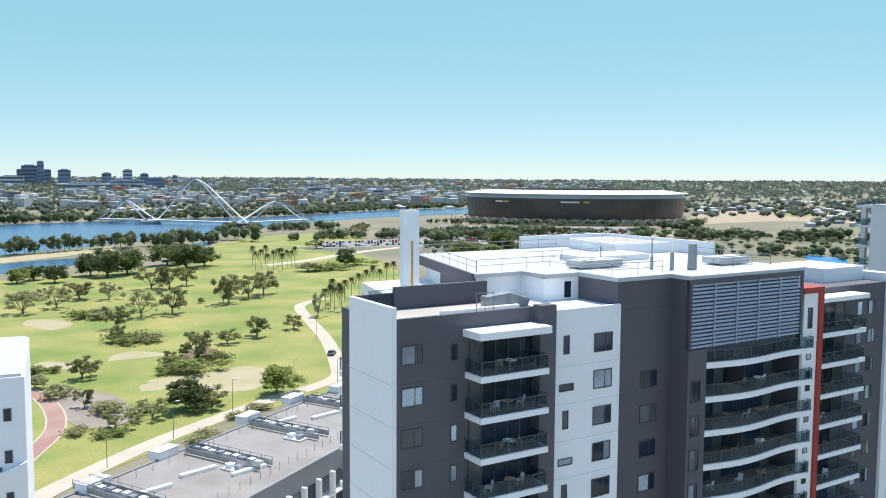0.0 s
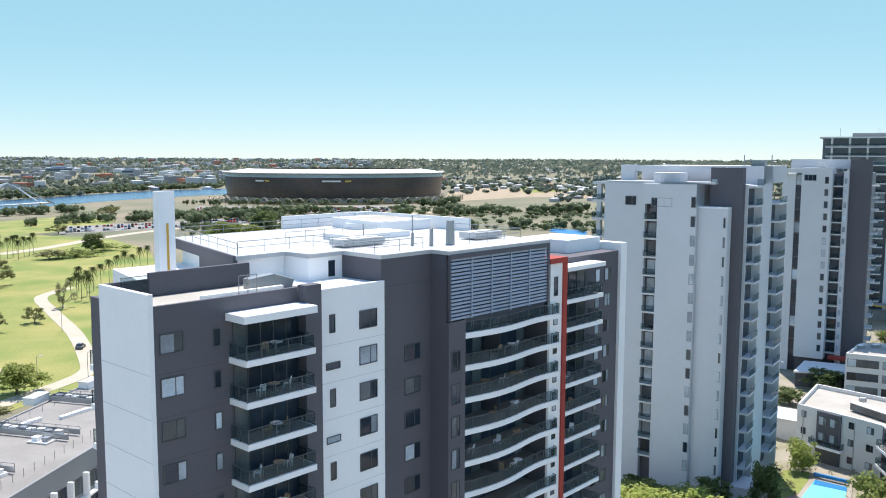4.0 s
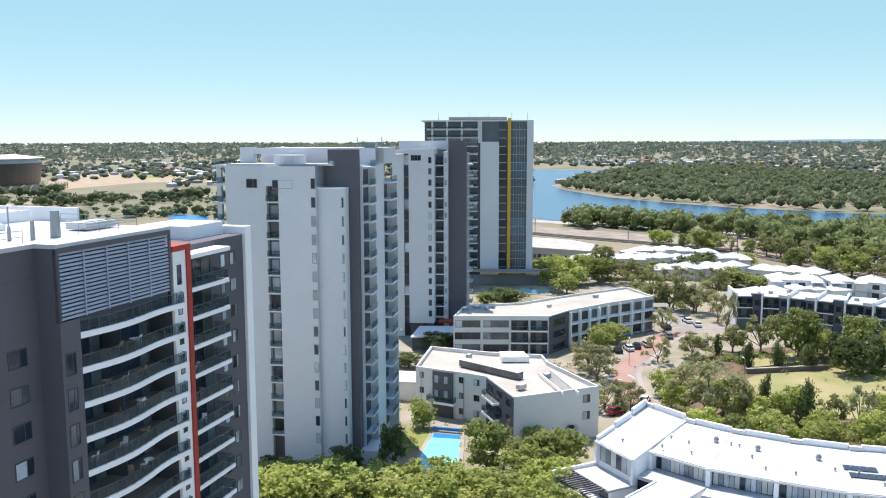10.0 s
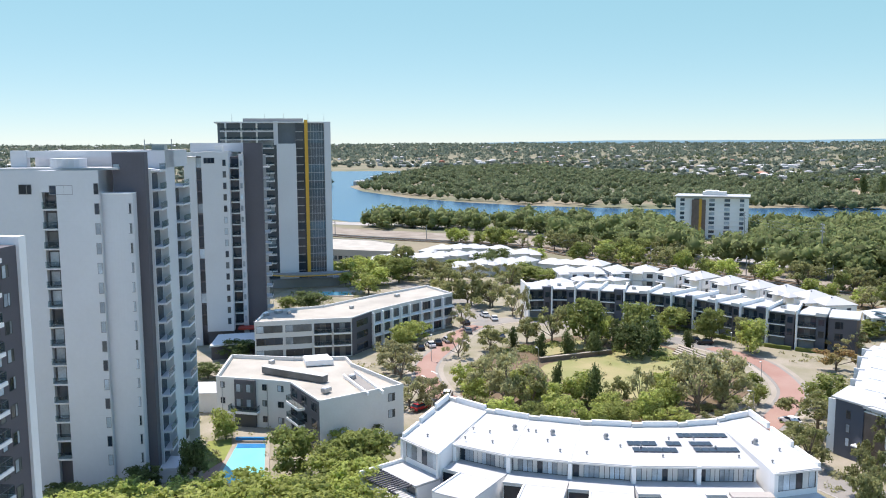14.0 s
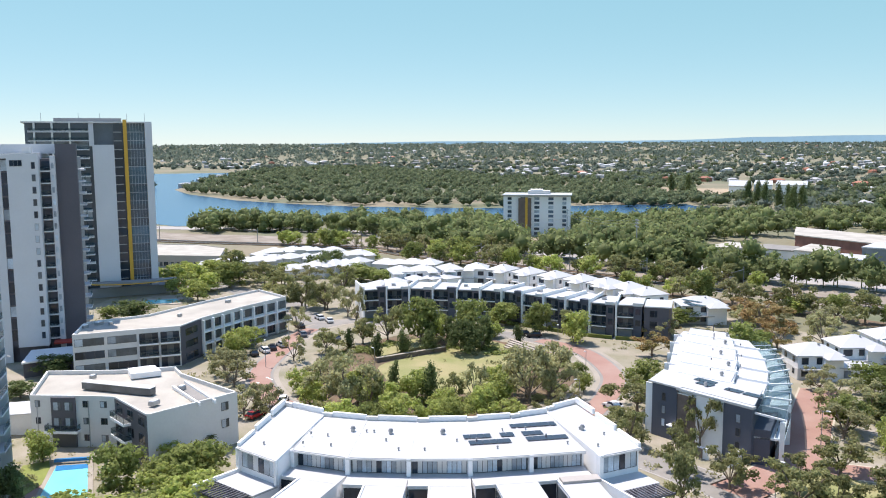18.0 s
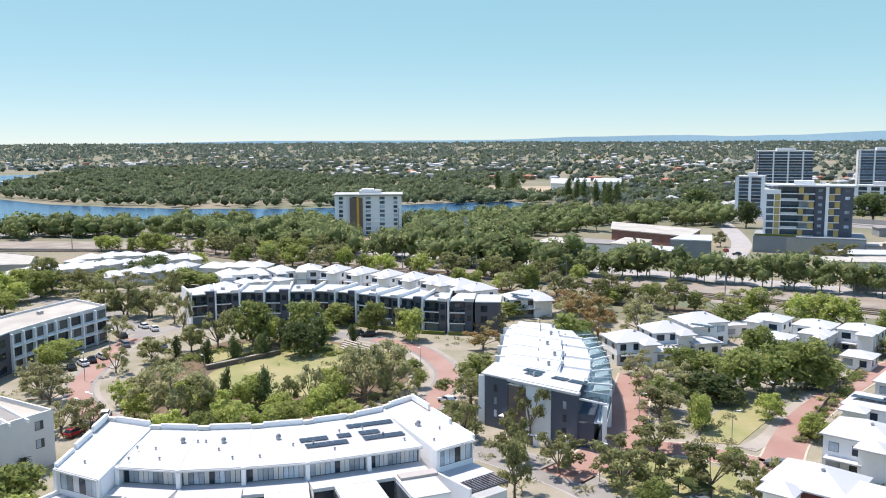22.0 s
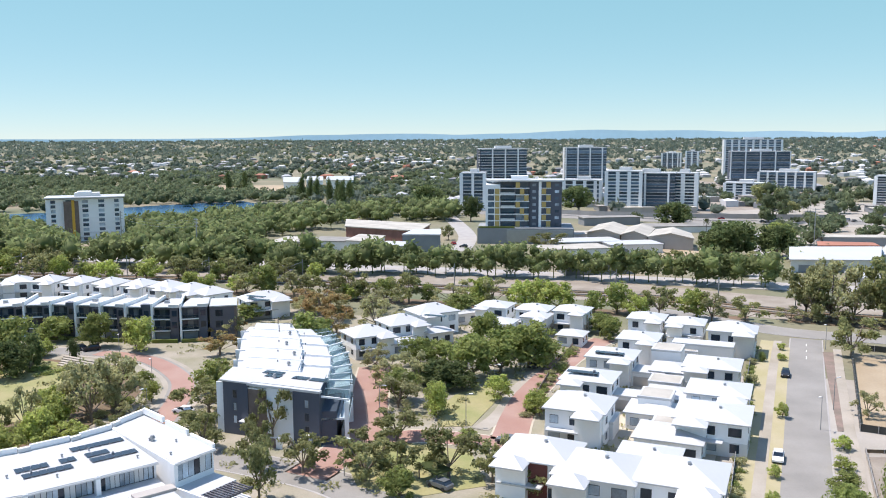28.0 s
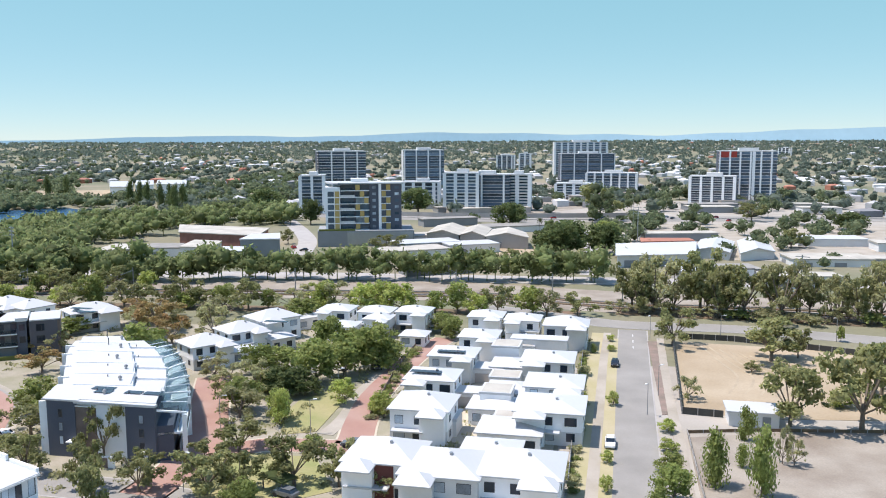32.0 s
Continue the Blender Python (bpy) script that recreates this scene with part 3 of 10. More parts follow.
sheet("carpark_stadium", [(30.8, 870.3), (92.2, 807.1), (233.7, 835.7), (263.7, 919.9), (161.6, 923.2), (44.7, 958.6)], 0.08, M_ASPH, "large car park before the stadium")
sheet("carpark_park", [(-64.3, 640.1), (-5.0, 662.3), (80.5, 711.1), (88.3, 780.2), (-5.5, 734.7), (-66.3, 707.3)], 0.08, M_ASPH, "car park among trees beyond the park")
sheet("court_blue", [(272.5, 560.3), (283.6, 523.9), (301.4, 556.9), (290.1, 591.4)], 0.1, M_POOLT, "blue sports court")

# neighbourhood
sheet("paving_neighbourhood", [(60, 60), (90, 130), (150, 190), (250, 220), (330, 170), (300, 60), (225, -60), (205, -105), (100, -50), (95, 0), (70, 40)], 0.05, M_GARDEN, "planted and mulched ground between the houses")
RING = smooth([(162.2, 32.0), (176.8, 31.0), (191.8, 32.5), (207.8, 40.5), (215.9, 48.7), (223.3, 64.7), (227.3, 84.8), (226.7, 105.3), (224.1, 119.0), (207.9, 123.2), (184.8, 117.3), (165.4, 110.6), (150.9, 98.7), (145.8, 90.4)], 5)
ribbon("path_ring_kerb", RING, 8.6, 0.08, M_PAVE, "pale footpath and kerb round the ring road")
ribbon("road_ring", RING, 6.2, 0.10, M_ASPH, "grey road round the oval garden")
ribbon("road_ring_brick", RING[:24], 4.8, 0.13, M_BRICKROAD, "red brick-paved stretch of the ring road")
ribbon("road_ring_west", RING[-22:], 4.8, 0.13, M_BRICKROAD, "red brick-paved turn of the ring road")
ribbon("road_north", smooth([(217.9, 125.2), (233.7, 140.7), (244.3, 151.6), (249.0, 164.0), (262.1, 188.3), (263.1, 211.4)], 4), 9.0, 0.12, M_ASPH, "grey street with parked cars between terraces")
OVAL = [(150.6, 91.9), (166.6, 100.2), (190.2, 104.2), (213.7, 95.9), (219.2, 78.6), (213.6, 61.8), (205.9, 47.6), (191.9, 39.5), (172.3, 40.5), (154.0, 49.2), (141.8, 72.5)]
sheet("bed_oval", OVAL, 0.16, M_MULCH, "planted mulch bed round the oval lawn")
sheet("lawn_oval", smooth([(179.0, 86.6), (185.6, 86.0), (200.1, 77.4), (213.0, 76.3), (212.9, 65.9), (197.3, 55.6), (178.0, 52.3), (167.2, 59.5), (163.6, 73.1), (179.0, 86.6)], 4)[:-1], 0.22, M_LAWN2, "mown oval lawn with dry patches")
sheet("lawn_oval_upper", [(193.3, 94.4), (206.4, 89.3), (215.7, 83.6), (204.0, 82.0), (186.5, 89.5)], 0.9, M_LAWN2, "raised lawn above a low wall", 0.9)
BR = smooth([(196.0, -11.3), (186.1, -10.1), (170.3, -8.5), (156.9, -7.2), (145.0, -3.2), (137.4, 0.5), (132.2, 3.9)], 4)
ribbon("road_brick_lane_kerb", BR, 8.4, 0.11, M_PATH, "pale kerbs along the brick lane")
ribbon("road_brick_lane", BR, 7.6, 0.13, M_BRICKROAD, "red brick-paved lane beside the curved terrace")
ribbon("road_brick_close", smooth([(213.8, -73.8), (204.8, -65.2), (192.1, -56.1), (170.2, -42.8), (155.1, -36.1), (142.4, -31.0), (144.4, -25.3), (147.9, -16.9), (146.9, -9.9)], 4), 6.4, 0.14, M_BRICKROAD, "red brick-paved close among the houses")
ribbon("road_close_kerb", smooth([(213.8, -73.8), (204.8, -65.2), (192.1, -56.1), (170.2, -42.8), (155.1, -36.1), (142.4, -31.0), (144.4, -25.3), (147.9, -16.9), (146.9, -9.9)], 4), 7.2, 0.12, M_PATH, "pale kerbs along the brick close")
ribbon("road_close_path", smooth([(195.6, -54.3), (175.0, -41.5), (157.9, -33.4), (149.6, -27.9)], 4), 3.2, 0.13, M_PAVE, "pale footpath beside the brick road")
sheet("lawn_pocket", [(152.2, -20.5), (151.7, -26.7), (168.5, -35.7), (177.3, -35.1), (171.7, -26.8), (163.6, -22.1)], 0.15, M_LAWN2, "small pocket lawn beside the brick road")
ribbon("road_lower", smooth([(146.1, 25.4), (139.0, 13.2), (129.2, -0.2), (117.1, -9.1), (102.2, -17.6)], 4), 8, 0.11, M_ASPH, "grey side street below the terraces")
ribbon("road_lower_kerb", smooth([(146.1, 25.4), (139.0, 13.2), (129.2, -0.2), (117.1, -9.1), (102.2, -17.6)], 4), 8.8, 0.09, M_CONC, "pale kerbs along the side street")
sheet("lawn_verge", [(136.2, -2.9), (146.9, -9.9), (139.0, -24.3), (124.1, -24.2), (121.7, -12.8), (126.8, -4.2)], 0.12, M_LAWN2, "grass verge at the street corner")

# main street and railway corridor
ST = [(88.7, -56.5), (106.8, -67.5), (136.1, -85.1), (176.1, -109.0), (205.8, -127.0)]
ribbon("road_street", ST, 7.6, 0.12, M_ASPH, "straight grey asphalt street with parking bays")
ribbon("road_street_kerb", ST, 8.2, 0.10, M_CONC, "pale concrete kerb along the street")
ribbon("path_street_east", [(105.6, -58.8), (138.5, -78.4), (178.5, -102.2), (205.1, -118.5)], 2.0, 0.13, M_PAVE, "pale concrete footpath along the houses")
ribbon("lawn_verge_street", [(106.2, -57.0), (139.2, -76.3), (179.3, -100.1), (205.9, -116.2)], 3.6, 0.11, M_DRYGRASS, "dry grass verge before the houses")
ribbon("lawn_verge_bay", [(105.0, -60.6), (137.8, -80.4), (177.8, -104.2), (198.4, -116.9)], 2.4, 0.11, M_DRYGRASS, "dry grass strip between path and street")
ribbon("path_street_west", [(100.7, -72.7), (123.0, -86.3), (139.6, -95.7), (169.1, -113.2), (194.3, -128.5)], 1.9, 0.14, M_PAVE, "pale concrete footpath beside the vacant lot")
ribbon("road_cross", smooth([(250.1, -99.8), (228.2, -117.0), (213.3, -127.9), (197.3, -155.0), (182.5, -171.5), (160.0, -196.4)], 4), 9.5, 0.11, M_ASPH, "grey cross street beside the railway")
ribbon("road_cross_kerb", smooth([(250.1, -99.8), (228.2, -117.0), (213.3, -127.9), (197.3, -155.0), (182.5, -171.5), (160.0, -196.4)], 4), 10.3, 0.09, M_CONC, "pale kerbs along the cross street")
# dark brown ground strips along the two railway tree rows
ribbon("bed_rail_north", [(312.0, 52.0), (270.0, -38.0), (231.0, -124.0)], 9, 0.10, M_MULCH, "dark ground strip under the railway trees")
ribbon("bed_rail_south", [(231.5, -137.0), (204.0, -178.0), (176.0, -220.0)], 12, 0.10, M_MULCH, "dark ground strip under the tall gums")
sheet("ground_vacant_lot", [(190.3, -130.1), (140.5, -98.4), (130.9, -107.7), (116.1, -144.0), (149.5, -183.9), (170.4, -158.5)], 0.10, M_SAND, "bare sandy vacant lot with faint wheel tracks")
sheet("ground_sand_lot", [(126.2, -89.9), (100.1, -74.5), (84.7, -68.0), (77.3, -107.8), (107.5, -147.6), (122.4, -109.7)], 0.08, M_SAND2, "uneven grey sand lot with scrub")
RAIL = [(408.1, 394.9), (395.6, 335.2), (407.7, 210.2), (389.0, 172.6), (359.0, 84.0), (332.9, 11.3), (283.0, -99.8), (243.7, -145.9), (214.8, -190.0), (189.0, -231.0)]
ribbon("ground_rail_reserve", RAIL, 38, 0.06, M_SAND2, "pale gravel railway reserve")
ribbon("road_highway", [(442.2, 427.7), (437.9, 371.0), (459.8, 237.2), (430.1, 190.7), (395.5, 92.6), (365.4, 12.6), (329.5, -68.4), (298.8, -128.7), (270.9, -186.3), (230.2, -280.2)], 17, 0.12, M_CONC, "pale concrete highway beyond the railway")


def railway():
    pts = smooth([(394.3, 381.6), (378.5, 320.7), (387.9, 199.9), (371.2, 164.8), (343.0, 80.3), (319.9, 10.8), (275.6, -97.2), (237.8, -142.4), (211.9, -187.5), (185.4, -226.7)], 4)
    for off in (-3.2, 3.2):
        line = []
        for i, p in enumerate(pts):
            a, b = Vector(pts[max(0, i - 1)]), Vector(pts[min(len(pts) - 1, i + 1)])
            d = (b - a).normalized()
            line.append((p[0] - d.y * off, p[1] + d.x * off))
        ribbon("railway_ballast", line, 3.6, 0.35, M_MULCH, "dark ballast bed of the railway track", 0.4)
        for r in (-0.75, 0.75):
            ribbon("railway_rail", [(x + r * 0.8, y + r * 0.6) for x, y in line], 0.16, 0.55, M_METAL, "steel railway rail", 0.2)
    for i in range(0, len(pts) - 1, 2):
        (x, y), (x1, y1) = pts[i], pts[i + 1]
        ang = math.degrees(math.atan2(y1 - y, x1 - x))
        mast = thing("catenary_mast", at(x, y, ang), "grey steel railway mast with arms over the tracks", "mast", "railway masts")
        part("post", beam(bmesh.new(), (0, 6.5, 0), (0, 6.5, 8), 0.3), M_METAL, mast)
        part("arm", beam(bmesh.new(), (0, 6.5, 7), (0, -4.5, 7), 0.18), M_METAL, mast)


railway()


# ---- generic buildings ----
def hip_roof(bm, x0, x1, y0, y1, z, rise_):
    """A hipped roof with eaves boards over a rectangle."""
    a = [bm.verts.new(p) for p in ((x0, y0, z), (x1, y0, z), (x1, y1, z), (x0, y1, z))]
    a2 = [bm.verts.new((v.co.x, v.co.y, z + 0.22)) for v in a]
    w, d, cx, cy = x1 - x0, y1 - y0, (x0 + x1) / 2, (y0 + y1) / 2
    if w >= d:
        r = [bm.verts.new((cx - (w - d) / 2 - 0.05, cy, z + rise_)), bm.verts.new((cx + (w - d) / 2 + 0.05, cy, z + rise_))]
        tops = ((a2[0], a2[1], r[1], r[0]), (a2[1], a2[2], r[1]), (a2[2], a2[3], r[0], r[1]), (a2[3], a2[0], r[0]))
    else:
        r = [bm.verts.new((cx, cy - (d - w) / 2 - 0.05, z + rise_)), bm.verts.new((cx, cy + (d - w) / 2 + 0.05, z + rise_))]
        tops = ((a2[0], a2[1], r[0]), (a2[1], a2[2], r[1], r[0]), (a2[2], a2[3], r[1]), (a2[3], a2[0], r[0], r[1]))
    bm.faces.new(a[::-1])
    for i in range(4):
        bm.faces.new((a[i], a[(i + 1) % 4], a2[(i + 1) % 4], a2[i]))
    for t in tops:
        bm.faces.new(t)
    return bm


def hip_house(x, y, w, d, h, deg, rh=2.2, wall=None, group="houses", label="two-storey pale rendered house with a white hipped roof", eave=0.5, windows=True, flat=False):
    """A house with walls, windows, a door and a hipped or skillion roof. Its front faces local -y."""
    ob = thing("house", at(x, y, deg), label, "house", group)
    c, s_ = math.cos(radians(deg)), math.sin(radians(deg))

    def facing(nx, ny):
        """Whether a wall with that local normal is turned to the open side of the neighbourhood."""
        return (c * nx - s_ * ny) * x + (s_ * nx + c * ny) * y < 0
    wall = wall or random.choice((M_WHITE, M_WHITE2, M_WHITE2, M_TAUPE))
    part("wall", box(-w / 2, w / 2, -d / 2, d / 2, 0, h), wall, ob)
    bm = bmesh.new()
    e = eave
    if flat:
        bx(bm, -w / 2 - 0.12, w / 2 + 0.12, -d / 2 - 0.12, d / 2 + 0.12, h, h + 0.45)
    else:
        hip_roof(bm, -w / 2 - e, w / 2 + e, -d / 2 - e, d / 2 + e, h, rh)
    part("roof", bm, M_ROOF, ob)
    if h > 4.5 and not flat and windows:
        # lower band of the walls in a darker tone, a porch and a roof vent
        part("plinth_band", box(-w / 2 - 0.03, w / 2 + 0.03, -d / 2 - 0.03, d / 2 + 0.03, 0, 2.6), random.choice((M_TAUPE, M_WHITE2, M_WHITE, M_WHITE2)), ob)
        side = -1 if facing(0, -1) else 1
        part("porch", box(-w * 0.45, w * random.uniform(-0.05, 0.2), min(side * d / 2, side * (d / 2 + 1.8)), max(side * d / 2, side * (d / 2 + 1.8)), 2.6, 2.85), M_ROOF, ob)
        # a wing with a lower hipped roof of its own breaks the outline
        sx_, wx = random.choice((-1, 1)), w * random.uniform(0.22, 0.3)
        x0, x1 = sorted((sx_ * 0.02 * w, sx_ * (w / 2 + 0.02)))
        y0, y1 = sorted((side * (d / 2 - 0.6), side * (d / 2 + 1.5)))
        part("wing", box(x0 + 0.3, x1 - 0.3, y0, y1 - 0.3, 0, h - 0.25), wall, ob)
        part("wing_roof", hip_roof(bmesh.new(), x0, x1, y0 - 2.2, y1 + 0.3, h - 0.2, rh * 0.6), M_ROOF, ob)
        part("wing_window", box((x0 + x1) / 2 - 0.8, (x0 + x1) / 2 + 0.8, *sorted((side * (d / 2 + 1.18), side * (d / 2 + 1.24))), h - 2.3, h - 0.9), M_GLASS, ob)
        part("roof_vent", cyl(bmesh.new(), w * 0.1, -d * 0.12, h + rh * 0.5, h + rh * 0.8 + 0.35, 0.22, 0.28, 8), M_METAL, ob)
    if windows:
        for s in range(max(1, int(h // 2.7))):
            z = 0.9 + 2.8 * s
            for fx in ((-0.28, 0.24) if w < 10 else (-0.34, 0.0, 0.33)):
                ww = random.choice((0.7, 1.0))
                for side in (-1, 1):
                    if not facing(0, side):
                        continue
                    win = part("window", box(fx * w - ww - 0.08, fx * w + ww + 0.08, side * (d / 2 + 0.02) - 0.03, side * (d / 2 + 0.02) + 0.03, z - 0.08, z + 1.48), M_FRAME, ob)
                    if math.hypot(x, y) > 265:
                        win.data.materials[0] = M_GLASS
                        continue
                    part("pane", box(fx * w - ww, fx * w + ww, side * (d / 2 + 0.05) - 0.02, side * (d / 2 + 0.05) + 0.02, z, z + 1.4), random.choice((M_GLASS, M_GLASS, M_GLASSL)), win)
            for fy in (-0.25, 0.25):
                for side in (-1, 1):
                    if not facing(side, 0):
                        continue
                    win = part("window", box(side * (w / 2 + 0.02) - 0.03, side * (w / 2 + 0.02) + 0.03, fy * d - 0.63, fy * d + 0.63, z + 0.12, z + 1.38), M_FRAME, ob)
                    if math.hypot(x, y) > 265:
                        win.data.materials[0] = M_GLASS
                        continue
                    part("pane", box(side * (w / 2 + 0.05) - 0.02, side * (w / 2 + 0.05) + 0.02, fy * d - 0.55, fy * d + 0.55, z + 0.2, z + 1.3), M_GLASS, win)
    return ob


def slab_tower(name, x, y, deg, w, d, h, label, floors, style, category="apartment tower", group="towers"):
    """A far block with its storeys, bays of windows and slab edges, front at local -y."""
    ob = thing(name, at(x, y, deg), label, category, group)
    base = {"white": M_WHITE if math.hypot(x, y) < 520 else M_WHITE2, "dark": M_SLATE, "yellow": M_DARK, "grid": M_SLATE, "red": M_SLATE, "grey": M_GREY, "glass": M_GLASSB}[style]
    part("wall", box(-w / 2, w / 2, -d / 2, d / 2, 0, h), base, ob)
    part("roof", box(-w / 2 - 0.5, w / 2 + 0.5, -d / 2 - 0.5, d / 2 + 0.5, h, h + 0.6), M_ROOF, ob)
    part("plant_room", box(-w * 0.15, w * 0.2, -d * 0.2, d * 0.2, h + 0.6, h + 3), M_WHITE2, ob)
    fh = h / floors
    slabs, bands = bmesh.new(), bmesh.new()
    nx, ny = max(3, int(w / 4)), max(2, int(d / 4.5))
    for f in range(floors):
        z = f * fh
        slab = M_WHITE if style != "dark" else M_WHITE2
        near = math.hypot(x, y) < 520
        bx(slabs, -w / 2 - 0.35, w / 2 + 0.35, -d / 2 - 0.35, d / 2 + 0.35, z + fh - (0.4 if style == "grid" else 0.2), z + fh - 0.02)
        for i in range(nx):
            cx = -w / 2 + (i + 0.5) * w / nx
            if style == "white" and i % 2:
                continue
            a = (cx - w / nx * 0.36, cx + w / nx * 0.36, -d / 2 - 0.22, -d / 2 + 0.02, z + 0.5, z + fh - 0.45)
            if near:
                part("window", box(*a), M_TGLASS if (i + f) % 3 else M_GLASSL, ob)
        for j in range(ny):
            cy = -d / 2 + (j + 0.5) * d / ny
            for side in (-1, 1):
                xs = sorted((side * (w / 2 - 0.02), side * (w / 2 + 0.22)))
                a = (*xs, cy - d / ny * 0.34, cy + d / ny * 0.34, z + 0.5, z + fh - 0.45)
                if near:
                    part("window", box(*a), M_GLASS if (j + f) % 3 else M_GLASSL, ob)
        if not near:
            bx(bands, -w / 2 - 0.2, w / 2 + 0.2, -d / 2 - 0.2, d / 2 + 0.2, z + 0.5, z + fh - 0.45, 1 if f % 4 == 1 else 0)
        if style == "yellow":
            for i in range(nx):
                if (i + f) % 3 == 0:
                    part("panel", box(-w / 2 + i * w / nx, -w / 2 + (i + 0.5) * w / nx, -d / 2 - 0.3, -d / 2 - 0.2, z + 0.1, z + fh - 0.3), M_YELLOW, ob)
        if style == "red" and f == floors - 1:
            part("crown_panel", box(-w / 2 - 0.4, -w / 2 + w * 0.3, -d / 2 - 0.5, -d / 2 - 0.3, z - fh, z + fh), M_RED, ob)
    tagged(part("slab", slabs, slab, ob), kind="stuff")
    tagged(part("window_band", bands, [M_TGLASS, M_GLASSM], ob), kind="stuff")
    if math.hypot(x, y) >= 520:
        step = {"grid": 3, "glass": 3, "dark": 4}.get(style, 2)
        half = {"white": 0.16 * w / nx, "grey": 0.11 * w / nx}.get(style, 0.35)
        for i in range(0, nx + 1, step):
            part("pier", box(max(-w / 2 - 0.3, -w / 2 + i * w / nx - half * 2), min(w / 2 + 0.3, -w / 2 + i * w / nx + half * 2), -d / 2 - (0.75 if half < 0.5 else 0.32), -d / 2, 0, h), M_WHITE if i % 4 or style != "grid" else M_SLATE, ob)
        for side in (-1, 1):
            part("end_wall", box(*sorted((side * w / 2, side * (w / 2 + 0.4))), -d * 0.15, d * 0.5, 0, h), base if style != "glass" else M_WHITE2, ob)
    if style in ("white", "red", "yellow", "grey"):
        for fx in (-0.5, 0.5) if style != "red" else (0.1,):
            part("fin", box(fx * w - 1.2, fx * w + 1.2, -d / 2 - 0.8, -d / 2 + 1.0, 0, h), M_WHITE, ob)
    return ob



# ---- facade helpers ----
def repeat(obs, offsets):
    """Copies of parts, with their sub-parts, shifted by each offset; panes vary between clear and curtained glass."""
    for off in offsets:
        for o in obs:
            c = o.copy()
            scene.collection.objects.link(c)
            c.location = o.location + Vector(off)
            for ch in o.children:
                d = ch.copy()
                scene.collection.objects.link(d)
                d.parent = c
                if ch.name.startswith("pane") and d.material_slots:
                    d.material_slots[0].link = "OBJECT"
                    d.material_slots[0].material = random.choice((M_GLASS, M_GLASSM, M_GLASSL, M_GLASSL))


def window(parent, x0, x1, z0, z1, y, mullions=1, frame_mat=None, curtained=False, side=0):
    """A window on a wall whose face lies at y (front) or, with side, at x = y facing -x (-1) or +x (1)."""
    bm, pm = bmesh.new(), bmesh.new()
    t = 0.07

    def put(b, a0, a1, c0, c1, d0, d1):
        if side:
            bx(b, *sorted((y + side * d0, y + side * d1)), a0, a1, c0, c1)
        else:
            bx(b, a0, a1, y - d1, y - d0, c0, c1)
    put(bm, x0, x0 + t, z0, z1, -0.02, 0.06)
    put(bm, x1 - t, x1, z0, z1, -0.02, 0.06)
    put(bm, x0 + t, x1 - t, z0, z0 + t, -0.02, 0.08)
    put(bm, x0 + t, x1 - t, z1 - t, z1, -0.02, 0.06)
    for i in range(mullions):
        xm = x0 + (x1 - x0) * (i + 1) / (mullions + 1) + (0.12 * (x1 - x0) if mullions == 1 else 0)
        put(bm, xm - 0.03, xm + 0.03, z0 + t, z1 - t, -0.02, 0.05)
    xc = x0 + (x1 - x0) * (0.5 + (0.12 if mullions == 1 else -0.22))
    w = part("window", bm, frame_mat or M_FRAME, parent)
    if mullions and x1 - x0 > 0.9:
        # one leaf clear, the other drawn with a blind
        put(pm, x0 + t, xc, z0 + t, z1 - t, -0.02, 0.02)
        part("pane", pm, M_GLASSL if curtained else M_GLASS, w)
        pm = bmesh.new()
        put(pm, xc, x1 - t, z0 + t, z1 - t, -0.02, 0.015)
        part("pane", pm, M_GLASSM if curtained else M_GLASS, w)
    else:
        put(pm, x0 + t, x1 - t, z0 + t, z1 - t, -0.02, 0.02)
        part("pane", pm, M_GLASSL if curtained else M_GLASS, w)
    return w


def outline_slab(front, back, z0, z1):
    """A slab between a front line (list of plan points, left to right) and a straight back line y = back."""
    return prism(list(front) + [(front[-1][0], back), (front[0][0], back)], z0, z1)


